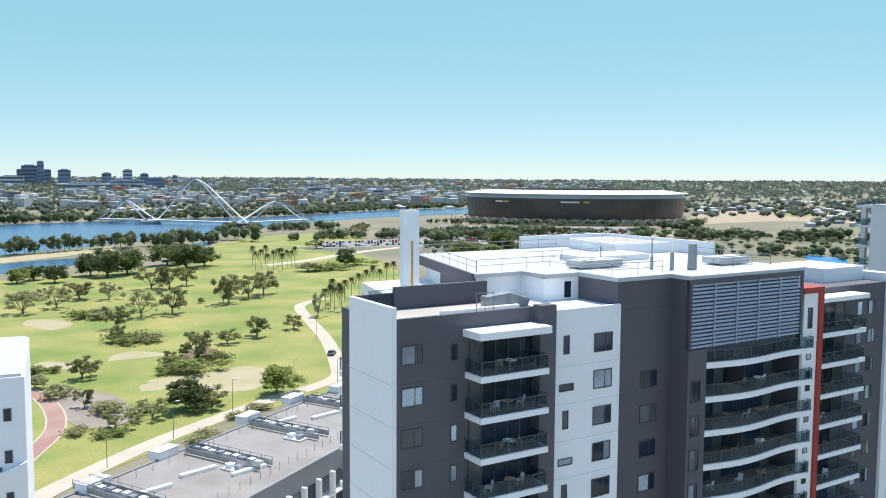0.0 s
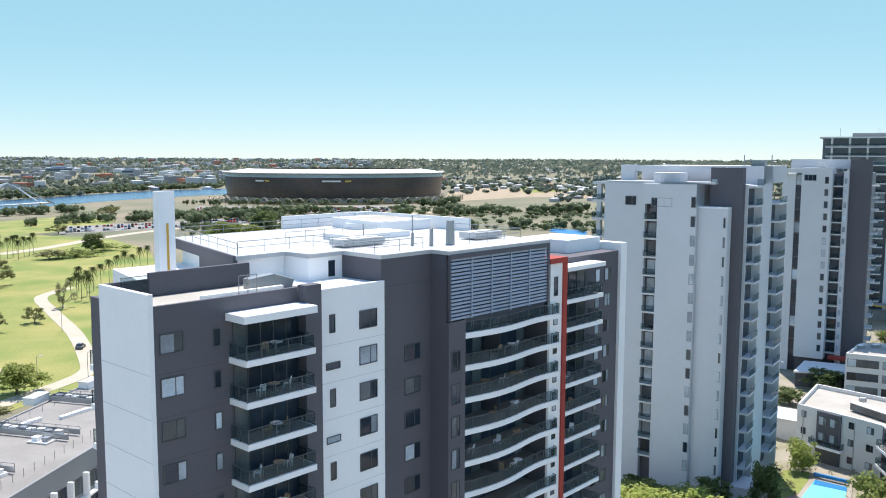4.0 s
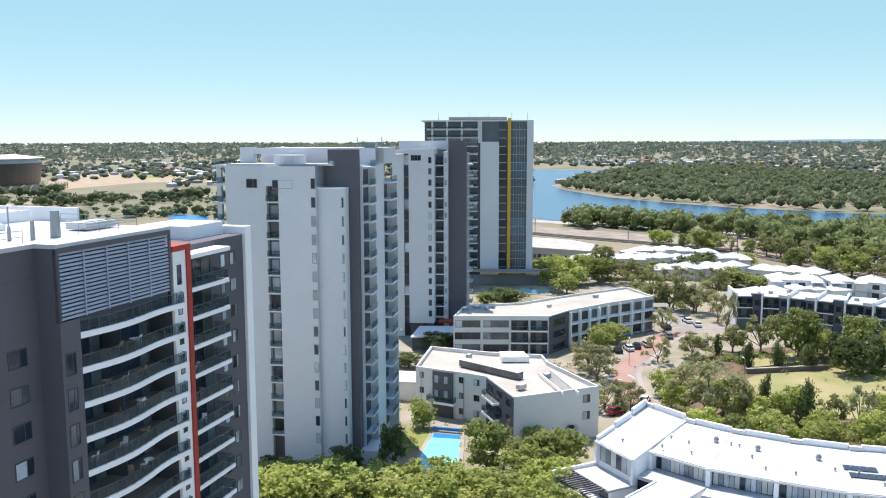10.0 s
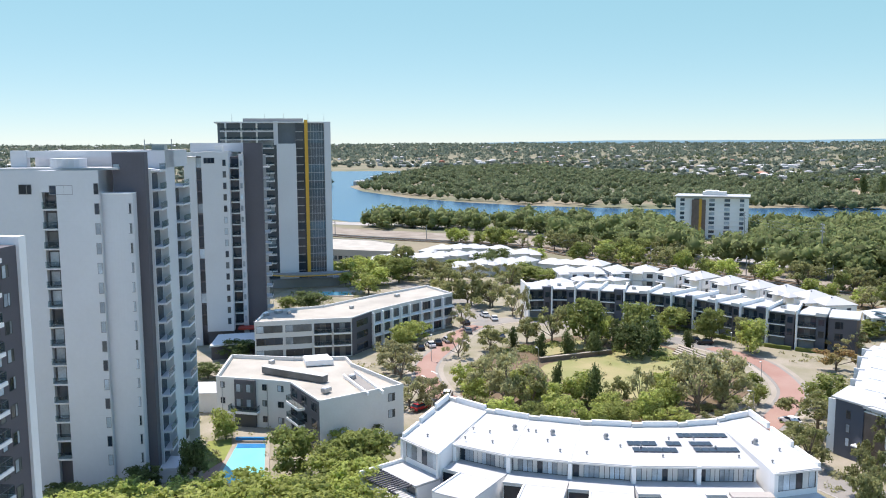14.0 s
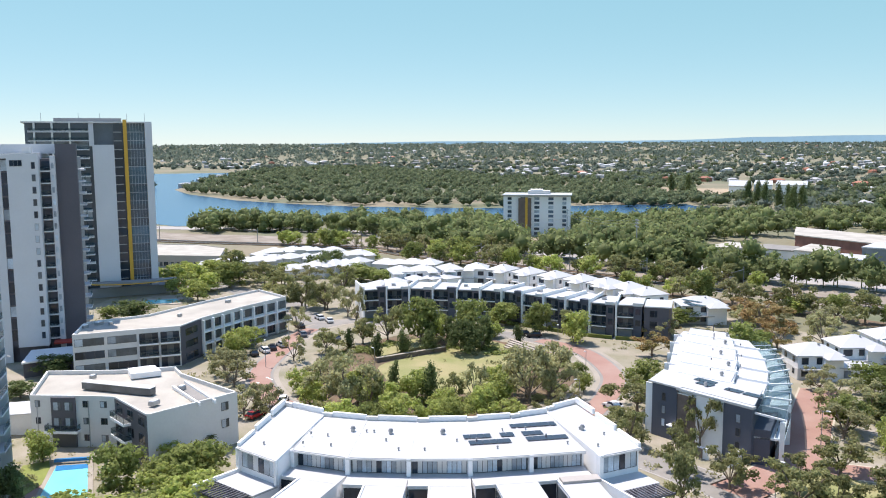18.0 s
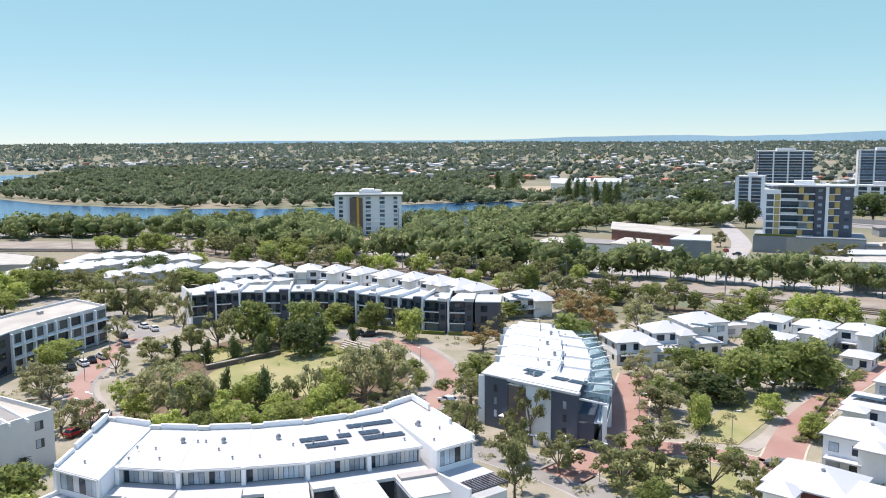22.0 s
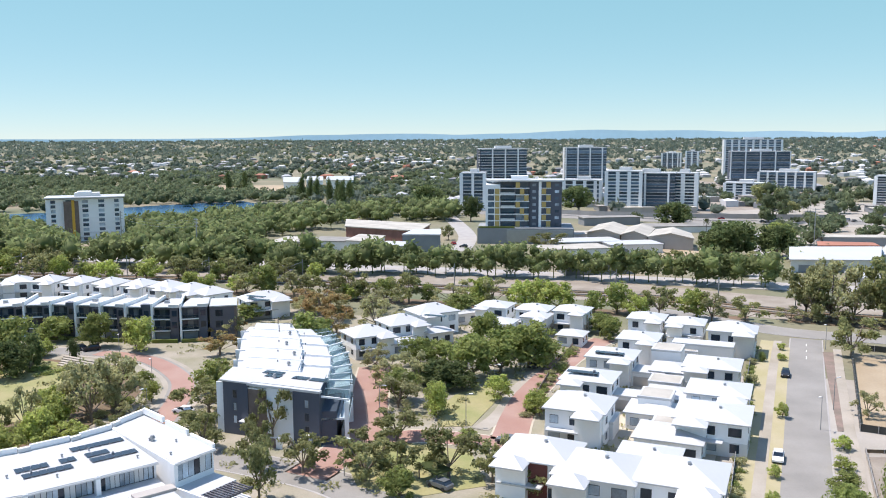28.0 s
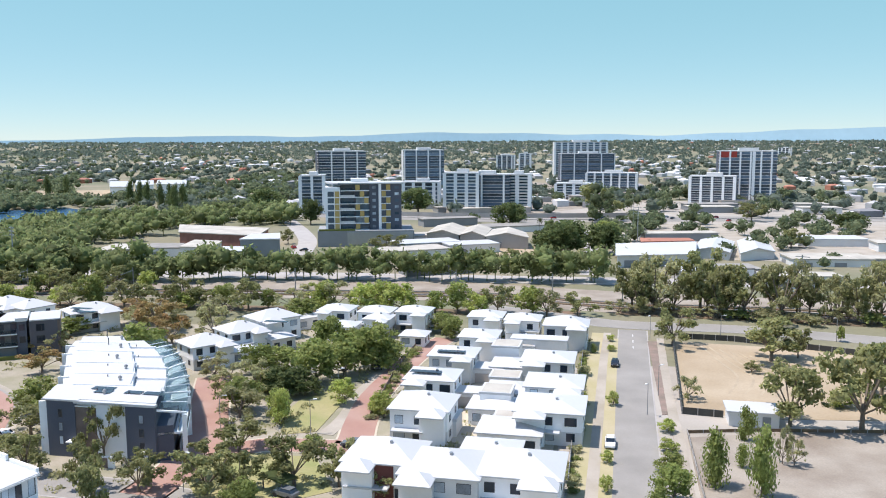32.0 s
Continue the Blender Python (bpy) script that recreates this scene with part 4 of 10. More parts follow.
def balcony(parent, front, back, z, slab=0.45, rail=1.05, slab_mat=None, each=False):
    """Slab, glass balustrade, its top rail and posts along the front line; returns the parts."""
    made = [part("balcony_slab", outline_slab(front, back, z - slab, z), slab_mat or M_WHITE, parent)]
    inner = [(min(max(x, front[0][0] + 0.16), front[-1][0] - 0.16), y + 0.2) for x, y in front]
    part("floor_tiles", outline_slab(inner, back, z, z + 0.03), M_TILEFLOOR, made[0])
    line = [(front[0][0] + 0.08, back - 0.02)] + [(x, y + 0.1) for x, y in front] + [(front[-1][0] - 0.08, back - 0.02)]
    line = [(min(max(x, front[0][0] + 0.08), front[-1][0] - 0.08), y) for x, y in line]
    line = [p for i, p in enumerate(line) if i == 0 or math.dist(p, line[i - 1]) > 0.05]
    pm, spots = bmesh.new(), []
    gm, rm = band(bmesh.new(), line, z + 0.06, z + rail * 0.94, 0.02), band(bmesh.new(), line, z + rail - 0.03, z + rail + 0.03, 0.07)
    for a, b in zip(line, line[1:]):
        n = max(1, round(math.dist(a, b) / 1.3))
        for i in range(n):
            t = i / n
            x, y = a[0] + (b[0] - a[0]) * t, a[1] + (b[1] - a[1]) * t
            spots.append((x, y))
            if not each:
                bx(pm, x - 0.03, x + 0.03, y - 0.05, y + 0.01, z, z + rail)
    bal = part("balustrade", gm, M_RAIL, parent, "smoked glass balustrade")
    part("top_rail", rm, M_POST, bal)
    if each:
        pm.free()
        first = part("post", box(-0.03, 0.03, -0.05, 0.01, z, z + rail), M_POST, bal)
        first.location = (*spots[0], 0)
        for x, y in spots[1:]:
            o = first.copy()
            scene.collection.objects.link(o)
            o.location = (x, y, 0)
    else:
        part("post", pm, M_POST, bal)
    return made + [bal]


def glazing(parent, x0, x1, y, z0, z1, n, label="dark sliding balcony doors"):
    """A row of sliding glass doors, with their surrounds, on a plane at y."""
    bm, pm = bmesh.new(), bmesh.new()
    comb = [(x0 - 0.04, z0), (x0 - 0.04, z1), (x1 + 0.04, z1), (x1 + 0.04, z0)]
    for i in range(n, -1, -1):
        x = x0 + (x1 - x0) * i / n
        comb += ([(x + 0.04, z1 - 0.1), (x + 0.04, z0)] if i < n else []) + [(x - 0.04, z0)] + ([(x - 0.04, z1 - 0.1)] if i else [])
    comb = comb[:-1]
    front, rear = [bm.verts.new((a, y - 0.08, c)) for a, c in comb], [bm.verts.new((a, y, c)) for a, c in comb]
    bm.faces.new(front[::-1])
    bm.faces.new(rear)
    for i in range(len(comb)):
        k = (i + 1) % len(comb)
        bm.faces.new((front[i], front[k], rear[k], rear[i]))
    bmesh.ops.recalc_face_normals(bm, faces=bm.faces)
    lo = [pm.verts.new((x0 + (x1 - x0) * i / n, y - 0.03, z0)) for i in range(n + 1)]
    hi = [pm.verts.new((x0 + (x1 - x0) * i / n, y - 0.03, z1 - 0.05)) for i in range(n + 1)]
    for i in range(n):
        pm.faces.new((lo[i], lo[i + 1], hi[i + 1], hi[i])).material_index = 1 if (i * 7 + n) % 5 == 0 else 0
    w = part("sliding_door", bm, M_FRAME, parent, label)
    part("glass", pm, [M_GLASS, M_GLASSM], w)
    return w


def joints(parent, x0, x1, y, zs, material=None):
    """Thin shadow joints across a rendered wall."""
    for z in zs:
        part("joint", box(x0, x1, y - 0.004, y + 0.02, z - 0.02, z + 0.02), material or M_JOINT, parent)


M_POST = mat("dark_grey_rail", (0.10, 0.11, 0.125), 0.45, 0.05, 1.0, metal=0.3)
M_TILEFLOOR = mat("balcony_floor_tile", (0.24, 0.225, 0.21), 0.6, 0.12, 1.5)
M_JOINTD = mat("dark_joint", (0.075, 0.075, 0.08), 0.9, 0.05, 1.0)
M_JOINT = mat("joint_sealant", (0.60, 0.61, 0.63), 0.9, 0.05, 1.0)


# ---- charcoal and white apartment block ----
def apartment_block():
    ob = thing("apartment_block", at(0.66, 59.6, 29), "charcoal and white rendered apartment block with curved balconies", "apartment building")
    F0, ST, N = 39.6, 3.05, 12
    down = [(0, 0, -ST * k) for k in range(1, N)]
    # walls
    part("wall_dark", box(-1.2, 12.4, 0, 9, 0, 43.7), M_DARK, ob, "charcoal rendered wall")
    part("wall_end", box(-1.55, -1.2, -0.05, 6.9, 0, 44.85), M_WHITE, ob, "white end wall")
    part("wall_back", prism([(5.0, 9), (58, 9), (58, 26), (9.0, 26)], 0, 43.2), M_WHITE, ob)
    part("fin_dark", box(10.9, 12.45, -1.0, 0, 0, 44.2), M_DARK, ob)
    part("wall_bay", box(12.5, 19.8, -0.4, 9, 0, 43.4), M_WHITE, ob, "white rendered bay")
    part("wall_recess", box(19.8, 26.0, 0, 9, 0, 45.4), M_DARK, ob)
    part("wall_pier", box(26.0, 28.3, -2.2, 9, 0, 39.3), M_DARK, ob)
    part("wall_pier_top", box(26.0, 28.3, -1.8, 9, 39.3, 45.4), M_DARK, ob)
    part("wall_behind_balconies", box(28.3, 42.0, 0.9, 9, 0, 45.4), M_DARK, ob)
    part("wall_strip", box(41.6, 43.72, -2.2, -1.9, 0, 43.2), M_WHITE, ob)
    part("wall_strip_return", box(41.7, 43.72, -1.9, 9, 0, 43.1), M_DARK, ob)
    part("wall_right", box(44.4, 58.6, 0, 9, 0, 43.1), M_DARK, ob)
    part("fin_end", box(58.6, 60.0, -0.35, 9, 0, 44.0), M_WHITE, ob)
    part("parapet_end", box(51.5, 58.5, 2.5, 9, 43.1, 44.6), M_WHITE, ob)
    red = bmesh.new()
    bx(red, 43.72, 44.4, -2.4, 9, 0, 43.2)
    bx(red, 41.3, 44.4, -2.4, 3.0, 43.2, 43.75)
    part("red_fin", red, M_RED, ob, "red rendered fin wall")
    joints(ob, -1.19, 4.5, 0, [F0 - 0.3 - ST * k for k in range(N)], M_JOINTD)
    joints(ob, 12.52, 19.78, -0.4, [F0 - 0.6 - ST * k for k in range(N)])
    joints(ob, 19.82, 25.98, 0, [F0 + 3.4 - ST * k for k in range(0, N, 3)], M_JOINTD)
    for k in range(N):
        part("joint", box(-1.556, -1.53, 0, 6.9, F0 - 0.3 - ST * k, F0 - 0.25 - ST * k), M_JOINT, ob)
    # windows of the dark wall, bay, recess and pier
    obs = [window(ob, -0.8, 1.0, F0 + 1.05, F0 + 2.45, 0, 1, curtained=True), window(ob, 3.35, 3.95, F0 + 0.95, F0 + 2.25, 0, 0),
           window(ob, 16.9, 18.9, F0 + 0.25, F0 + 1.8, -0.4, 1), window(ob, 53.6, 54.6, F0 + 0.2, F0 + 1.7, 0, 0, curtained=True), window(ob, 55.6, 56.9, F0 + 0.2, F0 + 1.7, 0, 1, curtained=True), window(ob, 42.2, 42.9, F0 + 0.2, F0 + 2.2, -2.2, 0)]
    repeat(obs, down)
    obs = [window(ob, 22.6, 24.6, 36.0, 37.5, 0, 1), window(ob, 26.4, 27.6, 34.7, 36.6, -2.2, 1)]
    repeat(obs, [(0, 0, -ST * k) for k in range(1, 11)])
    tall = [window(ob, 13.7, 14.3, 40.0, 41.5, -0.4, 0)]
    repeat(tall, [(0, 0, -2 * ST * k) for k in range(1, 6)])
    low = [window(ob, 13.3, 14.8, 37.0, 37.6, -0.4, 0)]
    repeat(low, [(0, 0, -2 * ST * k) for k in range(1, 6)])
    # first balcony stack with its canopy
    fr = [(4.6, -2.2), (10.85, -2.2)]
    part("canopy", outline_slab([(4.4, -2.35), (10.95, -2.35)], 0, 42.3, 42.85), M_WHITE, ob, "white balcony canopy")
    obs = balcony(ob, fr, 0, F0, each=True) + [glazing(ob, 5.0, 10.85, -0.01, F0, F0 + 2.55, 5)]
    repeat(obs, down[:7])
    obs = balcony(ob, fr, 0, F0 - 8 * ST) + [glazing(ob, 5.0, 10.85, -0.01, F0 - 8 * ST, F0 + 2.55 - 8 * ST, 5)]
    repeat(obs, down[:3])
    # curved balcony stack below the louvres
    cur = [(28.3 + 14.4 * t, -2.25 - 0.38 * math.sin(math.pi * 2 * t - 0.5) - 0.62 * t) for t in [i / 14 for i in range(15)]]
    obs = balcony(ob, cur, 0.9, 38.0, 0.52, each=True) + [glazing(ob, 28.6, 41.3, 0.89, 38.0 - ST, 40.4 - ST, 9)]
    repeat(obs, [(0, 0, -ST * k) for k in range(1, 7)])
    obs = balcony(ob, cur, 0.9, 38.0 - 7 * ST, 0.52) + [glazing(ob, 28.6, 41.3, 0.89, 38.0 - 8 * ST, 40.4 - 8 * ST, 9)]
    repeat(obs, [(0, 0, -ST * k) for k in range(1, 5)])
    for k in range(1, N, 2):
        part("party_screen", box(34.6, 34.7, -1.2, 0.85, 38.0 - ST * k, 40.45 - ST * k), M_DARK, ob)
    # louvred plant room
    part("louvre_backing", box(28.3, 41.0, -1.9, 0.9, 38.1, 45.4), M_DARK, ob)
    part("louvre_frame", bx(bx(bx(bx(bmesh.new(), 26.0, 41.2, -2.35, -2.1, 45.0, 45.45), 40.9, 41.2, -2.34, -2.1, 39.3, 45.0), 26.0, 26.15, -2.34, -2.1, 39.4, 45.0), 26.2, 40.9, -2.2, -2.1, 42.4, 42.6), M_DARK, ob)
    src = part("louvre", beam(bmesh.new(), (26.2, -2.16, 39.55), (40.9, -2.16, 39.55), 0.12, 0.2), M_BLUEGREY, ob, "blue-grey metal louvre blade")
    repeat([src], [(0, 0, 0.335 * k) for k in range(1, 17)])
    for x in (29.0, 31.9, 34.8, 37.8):
        part("louvre_post", box(x - 0.06, x + 0.06, -2.38, -2.30, 39.4, 45.0), M_BLUEGREY, ob)
    # right balcony stack
    fr = [(44.45, -2.0), (52.2, -2.0)]
    part("canopy", outline_slab([(44.42, -2.1), (52.4, -2.1)], 0, 42.05, 42.5), M_WHITE, ob)
    obs = balcony(ob, fr, 0, 39.0, each=True) + [glazing(ob, 44.8, 51.4, -0.01, 39.0, 41.5, 4)]
    repeat(obs, down[:8])
    obs = balcony(ob, fr, 0, 39.0 - 9 * ST) + [glazing(ob, 44.8, 51.4, -0.01, 39.0 - 9 * ST, 41.5 - 9 * ST, 4)]
    repeat(obs, down[:2])
    # balcony ends past the white end wall
    obs = balcony(ob, [(-1.0, 7.6), (2.0, 7.6)], 10.0, F0 - 1.2, each=True)
    repeat(obs, down)
    # roof storey
    part("penthouse", prism([(11.2, 8.4), (41.0, 8.4), (41.0, 26), (16.5, 26)], 43.2, 45.35), M_WHITE, ob, "white penthouse storey")
    part("penthouse_side", prism([(11.1, 8.45), (11.3, 8.45), (14.0, 18.5), (13.8, 18.5)], 43.2, 45.35), M_DARK, ob)
    part("penthouse_bay", box(16.0, 19.85, 5.0, 9, 43.2, 45.35), M_WHITE, ob)
    roof = bmesh.new()
    prism([(10.7, 7.9), (15.8, 7.9), (16.0, 4.8), (19.7, 4.8), (19.7, -0.1), (25.9, -0.1), (25.9, -2.3), (41.3, -2.3), (41.3, 9), (43, 12), (43, 27), (15.9, 27)], 45.4, 45.75, roof)
    part("roof", roof, M_ROOF, ob, "white flat roof slab")
    part("roof_fascia", prism([(10.45, 7.9), (10.7, 7.9), (15.9, 27), (15.65, 27)], 44.85, 45.8), M_DARK, ob)
    part("roof_parapet", box(41.0, 43.2, 26.7, 27.0, 45.7, 47.2), M_WHITE, ob)
    part("roof_parapet", box(30, 43.2, 27.0, 27.3, 45.7, 47.2), M_WHITE, ob)
    part("roof_parapet", box(43.0, 43.3, 10, 26.7, 45.6, 47.2), M_WHITE, ob)
    part("terrace_wall", box(1.6, 10.3, 5.4, 5.75, 43.2, 45.5), M_DARK, ob)
    part("terrace_wall", box(-1.2, 3.0, 6.4, 6.7, 43.7, 44.9), M_DARK, ob)
    bal = part("terrace_balustrade", bx(bmesh.new(), -0.6, 1.5, 5.5, 5.53, 44.0, 45.3), M_RAIL, ob)
    part("top_rail", box(-0.6, 1.5, 5.48, 5.55, 45.3, 45.36), M_METAL, bal)
    col = part("fin_column", box(8.0, 9.6, 15.4, 16.2, 43.2, 51.0), M_WHITE, ob, "tall white roof fin with an ochre stripe")
    part("stripe", box(8.75, 8.95, 15.36, 15.41, 43.3, 48.2), M_YELLOW, col)
    part("penthouse_window", box(18.2, 18.9, 4.93, 5.02, 43.6, 45.0), M_GLASS, ob)
    part("roof_membrane", box(-1.1, 10.8, 0.35, 5.3, 43.7, 43.74), M_ROOFB, ob)
    part("front_coping", box(-1.18, 10.88, 0.0, 0.32, 43.7, 44.0), M_DARK, ob)
    part("bay_coping", box(12.52, 19.78, -0.42, -0.1, 43.4, 43.62), M_WHITE, ob)
    # roof services
    for x, y, w, d, h in ((25.5, 10.5, 8.5, 4.0, 0.6), (35, 19, 6, 3, 0.7)):
        p = part("plant_box", box(x, x + w, y, y + d, 45.75, 45.75 + h), M_WHITE, ob)
        part("vent", box(x + 0.4, x + w * 0.4, y - 0.06, y, 45.9, 45.6 + h), M_METAL, p)
    for x, y, w, d in ((21.2, 6.4, 5.2, 2.0), (35.2, 2.5, 4.2, 2.2)):
        p = part("air_conditioner", box(x, x + w, y, y + d, 45.9, 46.5), M_WHITE2, ob)
        for i in range(4):
            part("rail_bar", beam(bmesh.new(), (x - 0.3, y - 0.3, 45.9 + 0.25 * i), (x + w + 0.3, y - 0.3, 45.9 + 0.25 * i), 0.05), M_METAL, p)
    for x, y, h, r in ((27.2, 3.5, 1.2, 0.16), (28.4, 2.2, 1.6, 0.2), (30.6, 1.8, 2.3, 0.45), (31.8, 8, 2.4, 0.08), (26, 9, 1.8, 0.08)):
        part("flue", cyl(bmesh.new(), x, y, 45.7, 45.75 + h, r, r * 0.85, 12), M_METAL, ob)
    for line in ([(11.2, 8.4), (16.3, 26.4)], [(12, 9.5), (20.2, 9.5), (20.2, 1.2), (26.2, 1.2)], [(32.5, 1.0), (40.6, 1.0), (40.6, 10.0)], [(16.5, 26.4), (42.6, 26.4)], [(20.5, 14.0), (32.5, 14.0)]):
        rail = part("guard_rail", band(band(bmesh.new(), line, 46.75, 46.80, 0.04), line, 46.25, 46.29, 0.03), M_METAL, ob, "thin metal roof guard rail")
        for a, b in zip(line, line[1:]):
            n = max(1, int(math.dist(a, b) / 2.4))
            for i in range(n + 1):
                part("guard_post", cyl(bmesh.new(), a[0] + (b[0] - a[0]) * i / n, a[1] + (b[1] - a[1]) * i / n, 45.7, 46.8, 0.025, None, 5), M_METAL, rail)
    part("plant_screen", prism([(34.5, 15.5), (42.4, 15.5), (42.4, 25.5), (36.0, 25.5)], 45.75, 46.9), M_WHITE, ob, "white walled roof enclosure")
    part("plant_screen_floor", prism([(35.0, 15.8), (42.0, 15.8), (42.0, 25.0), (36.4, 25.0)], 46.9, 46.94), M_ROOFB, ob)
    part("duct", beam(beam(bmesh.new(), (8.2, 2.8, 44.2), (10.6, 2.8, 44.4), 0.9), (10.6, 2.8, 44.4), (12.0, 2.2, 43.9), 0.9), M_METAL, ob, "silver ventilation duct")
    cage = bmesh.new()
    for x in (6.4, 7.2, 8.0):
        beam(cage, (x, 1.2, 43.7), (x, 1.2, 45.2), 0.05)
    beam(cage, (6.4, 1.2, 45.2), (8.0, 1.2, 45.2), 0.05)
    beam(cage, (6.4, 1.2, 44.5), (8.0, 1.2, 44.5), 0.05)
    part("roof_ladder_cage", cage, M_METAL, ob)
    part("roof_kerb", box(3.6, 10.8, 1.6, 2.0, 43.7, 44.0), M_WHITE, ob)
    return ob


apartment_block()


def balcony_furniture():
    """Chairs and small tables on the balconies of the block."""
    base = at(0.66, 59.6, 29)
    pale, tan = M_WHITE, mat("teak_slats", (0.42, 0.29, 0.18), 0.7, 0.15, 3.0)

    def chair_at(m, material, label):
        ob = thing("balcony_chair", m, label, "chair", "balcony chairs")
        part("seat", box(-0.26, 0.26, -0.25, 0.25, 0.40, 0.45), material, ob)
        part("backrest", beam(bmesh.new(), (0, 0.27, 0.66), (0, 0.33, 0.92), 0.5, 0.05), material, ob)
        part("backrest_rail", box(-0.26, 0.26, 0.24, 0.29, 0.45, 0.75), material, ob)
        for x in (-0.23, 0.23):
            for y in (-0.22, 0.22):
                part("leg", box(x - 0.025, x + 0.025, y - 0.025, y + 0.025, 0, 0.40), material, ob)
        return ob

    def table_at(m, material, label):
        ob = thing("balcony_table", m, label, "table", "balcony tables")
        part("tabletop", cyl(bmesh.new(), 0, 0, 0.68, 0.73, 0.48, 0.48, 16), material, ob)
        part("pedestal", cyl(bmesh.new(), 0, 0, 0.03, 0.68, 0.05, 0.04, 8), M_METAL, ob)
        part("foot", cyl(bmesh.new(), 0, 0, 0, 0.04, 0.28, 0.24, 12), M_METAL, ob)
        return ob
    white_chair = chair_at(base @ pose(30.6, -1.0, 38.03 - 4 * 3.05, 0, 0, 200), pale, "white moulded balcony chair")
    teak_chair = chair_at(base @ pose(7.0, -1.0, 39.63, 0, 0, 160), tan, "teak slatted balcony chair")
    white_table = table_at(base @ pose(8.0, -1.1, 39.63), pale, "small round white balcony table")
    teak_table = table_at(base @ pose(32.6, -1.0, 38.03 - 2 * 3.05), tan, "small round teak balcony table")
    for k in range(1, 6):
        z = 39.63 - 3.05 * k
        src = white_chair if k % 2 else teak_chair
        copy_thing(src, base @ pose(6.0 + 0.5 * (k % 3), -1.2, z, 0, 0, 140 + 35 * k))
        copy_thing(src, base @ pose(8.6 + 0.4 * (k % 2), -1.0, z, 0, 0, 200 + 20 * k))
        copy_thing(teak_table if k % 2 else white_table, base @ pose(7.4 + 0.2 * k, -1.25, z))
        z = 38.03 - 3.05 * k
        copy_thing(teak_chair if k % 2 else white_chair, base @ pose(33.6 + 0.7 * (k % 3), -1.2, z, 0, 0, 150 + 30 * k))
        copy_thing(src, base @ pose(37.4 - 0.5 * (k % 2), -1.3, z, 0, 0, 190))
        copy_thing(white_table if k % 2 else teak_table, base @ pose(36.0 + 0.3 * k, -1.4, z))
        if k > 1:
            copy_thing(src, base @ pose(46.6 + 0.6 * (k % 3), -1.0, 39.03 - 3.05 * k, 0, 0, 170 + 25 * k))


balcony_furniture()



# ---- white towers ----
def stack_windows(ob, x, w, y, z0, z1, ztop, zbot, st=3.0, side=0):
    n = int((ztop - zbot) / st)
    w0 = window(ob, x - w / 2, x + w / 2, z0 + ztop, z1 + ztop, y, 0, M_GREY, side=side)
    repeat([w0], [(0, 0, -st * k) for k in range(1, n)])


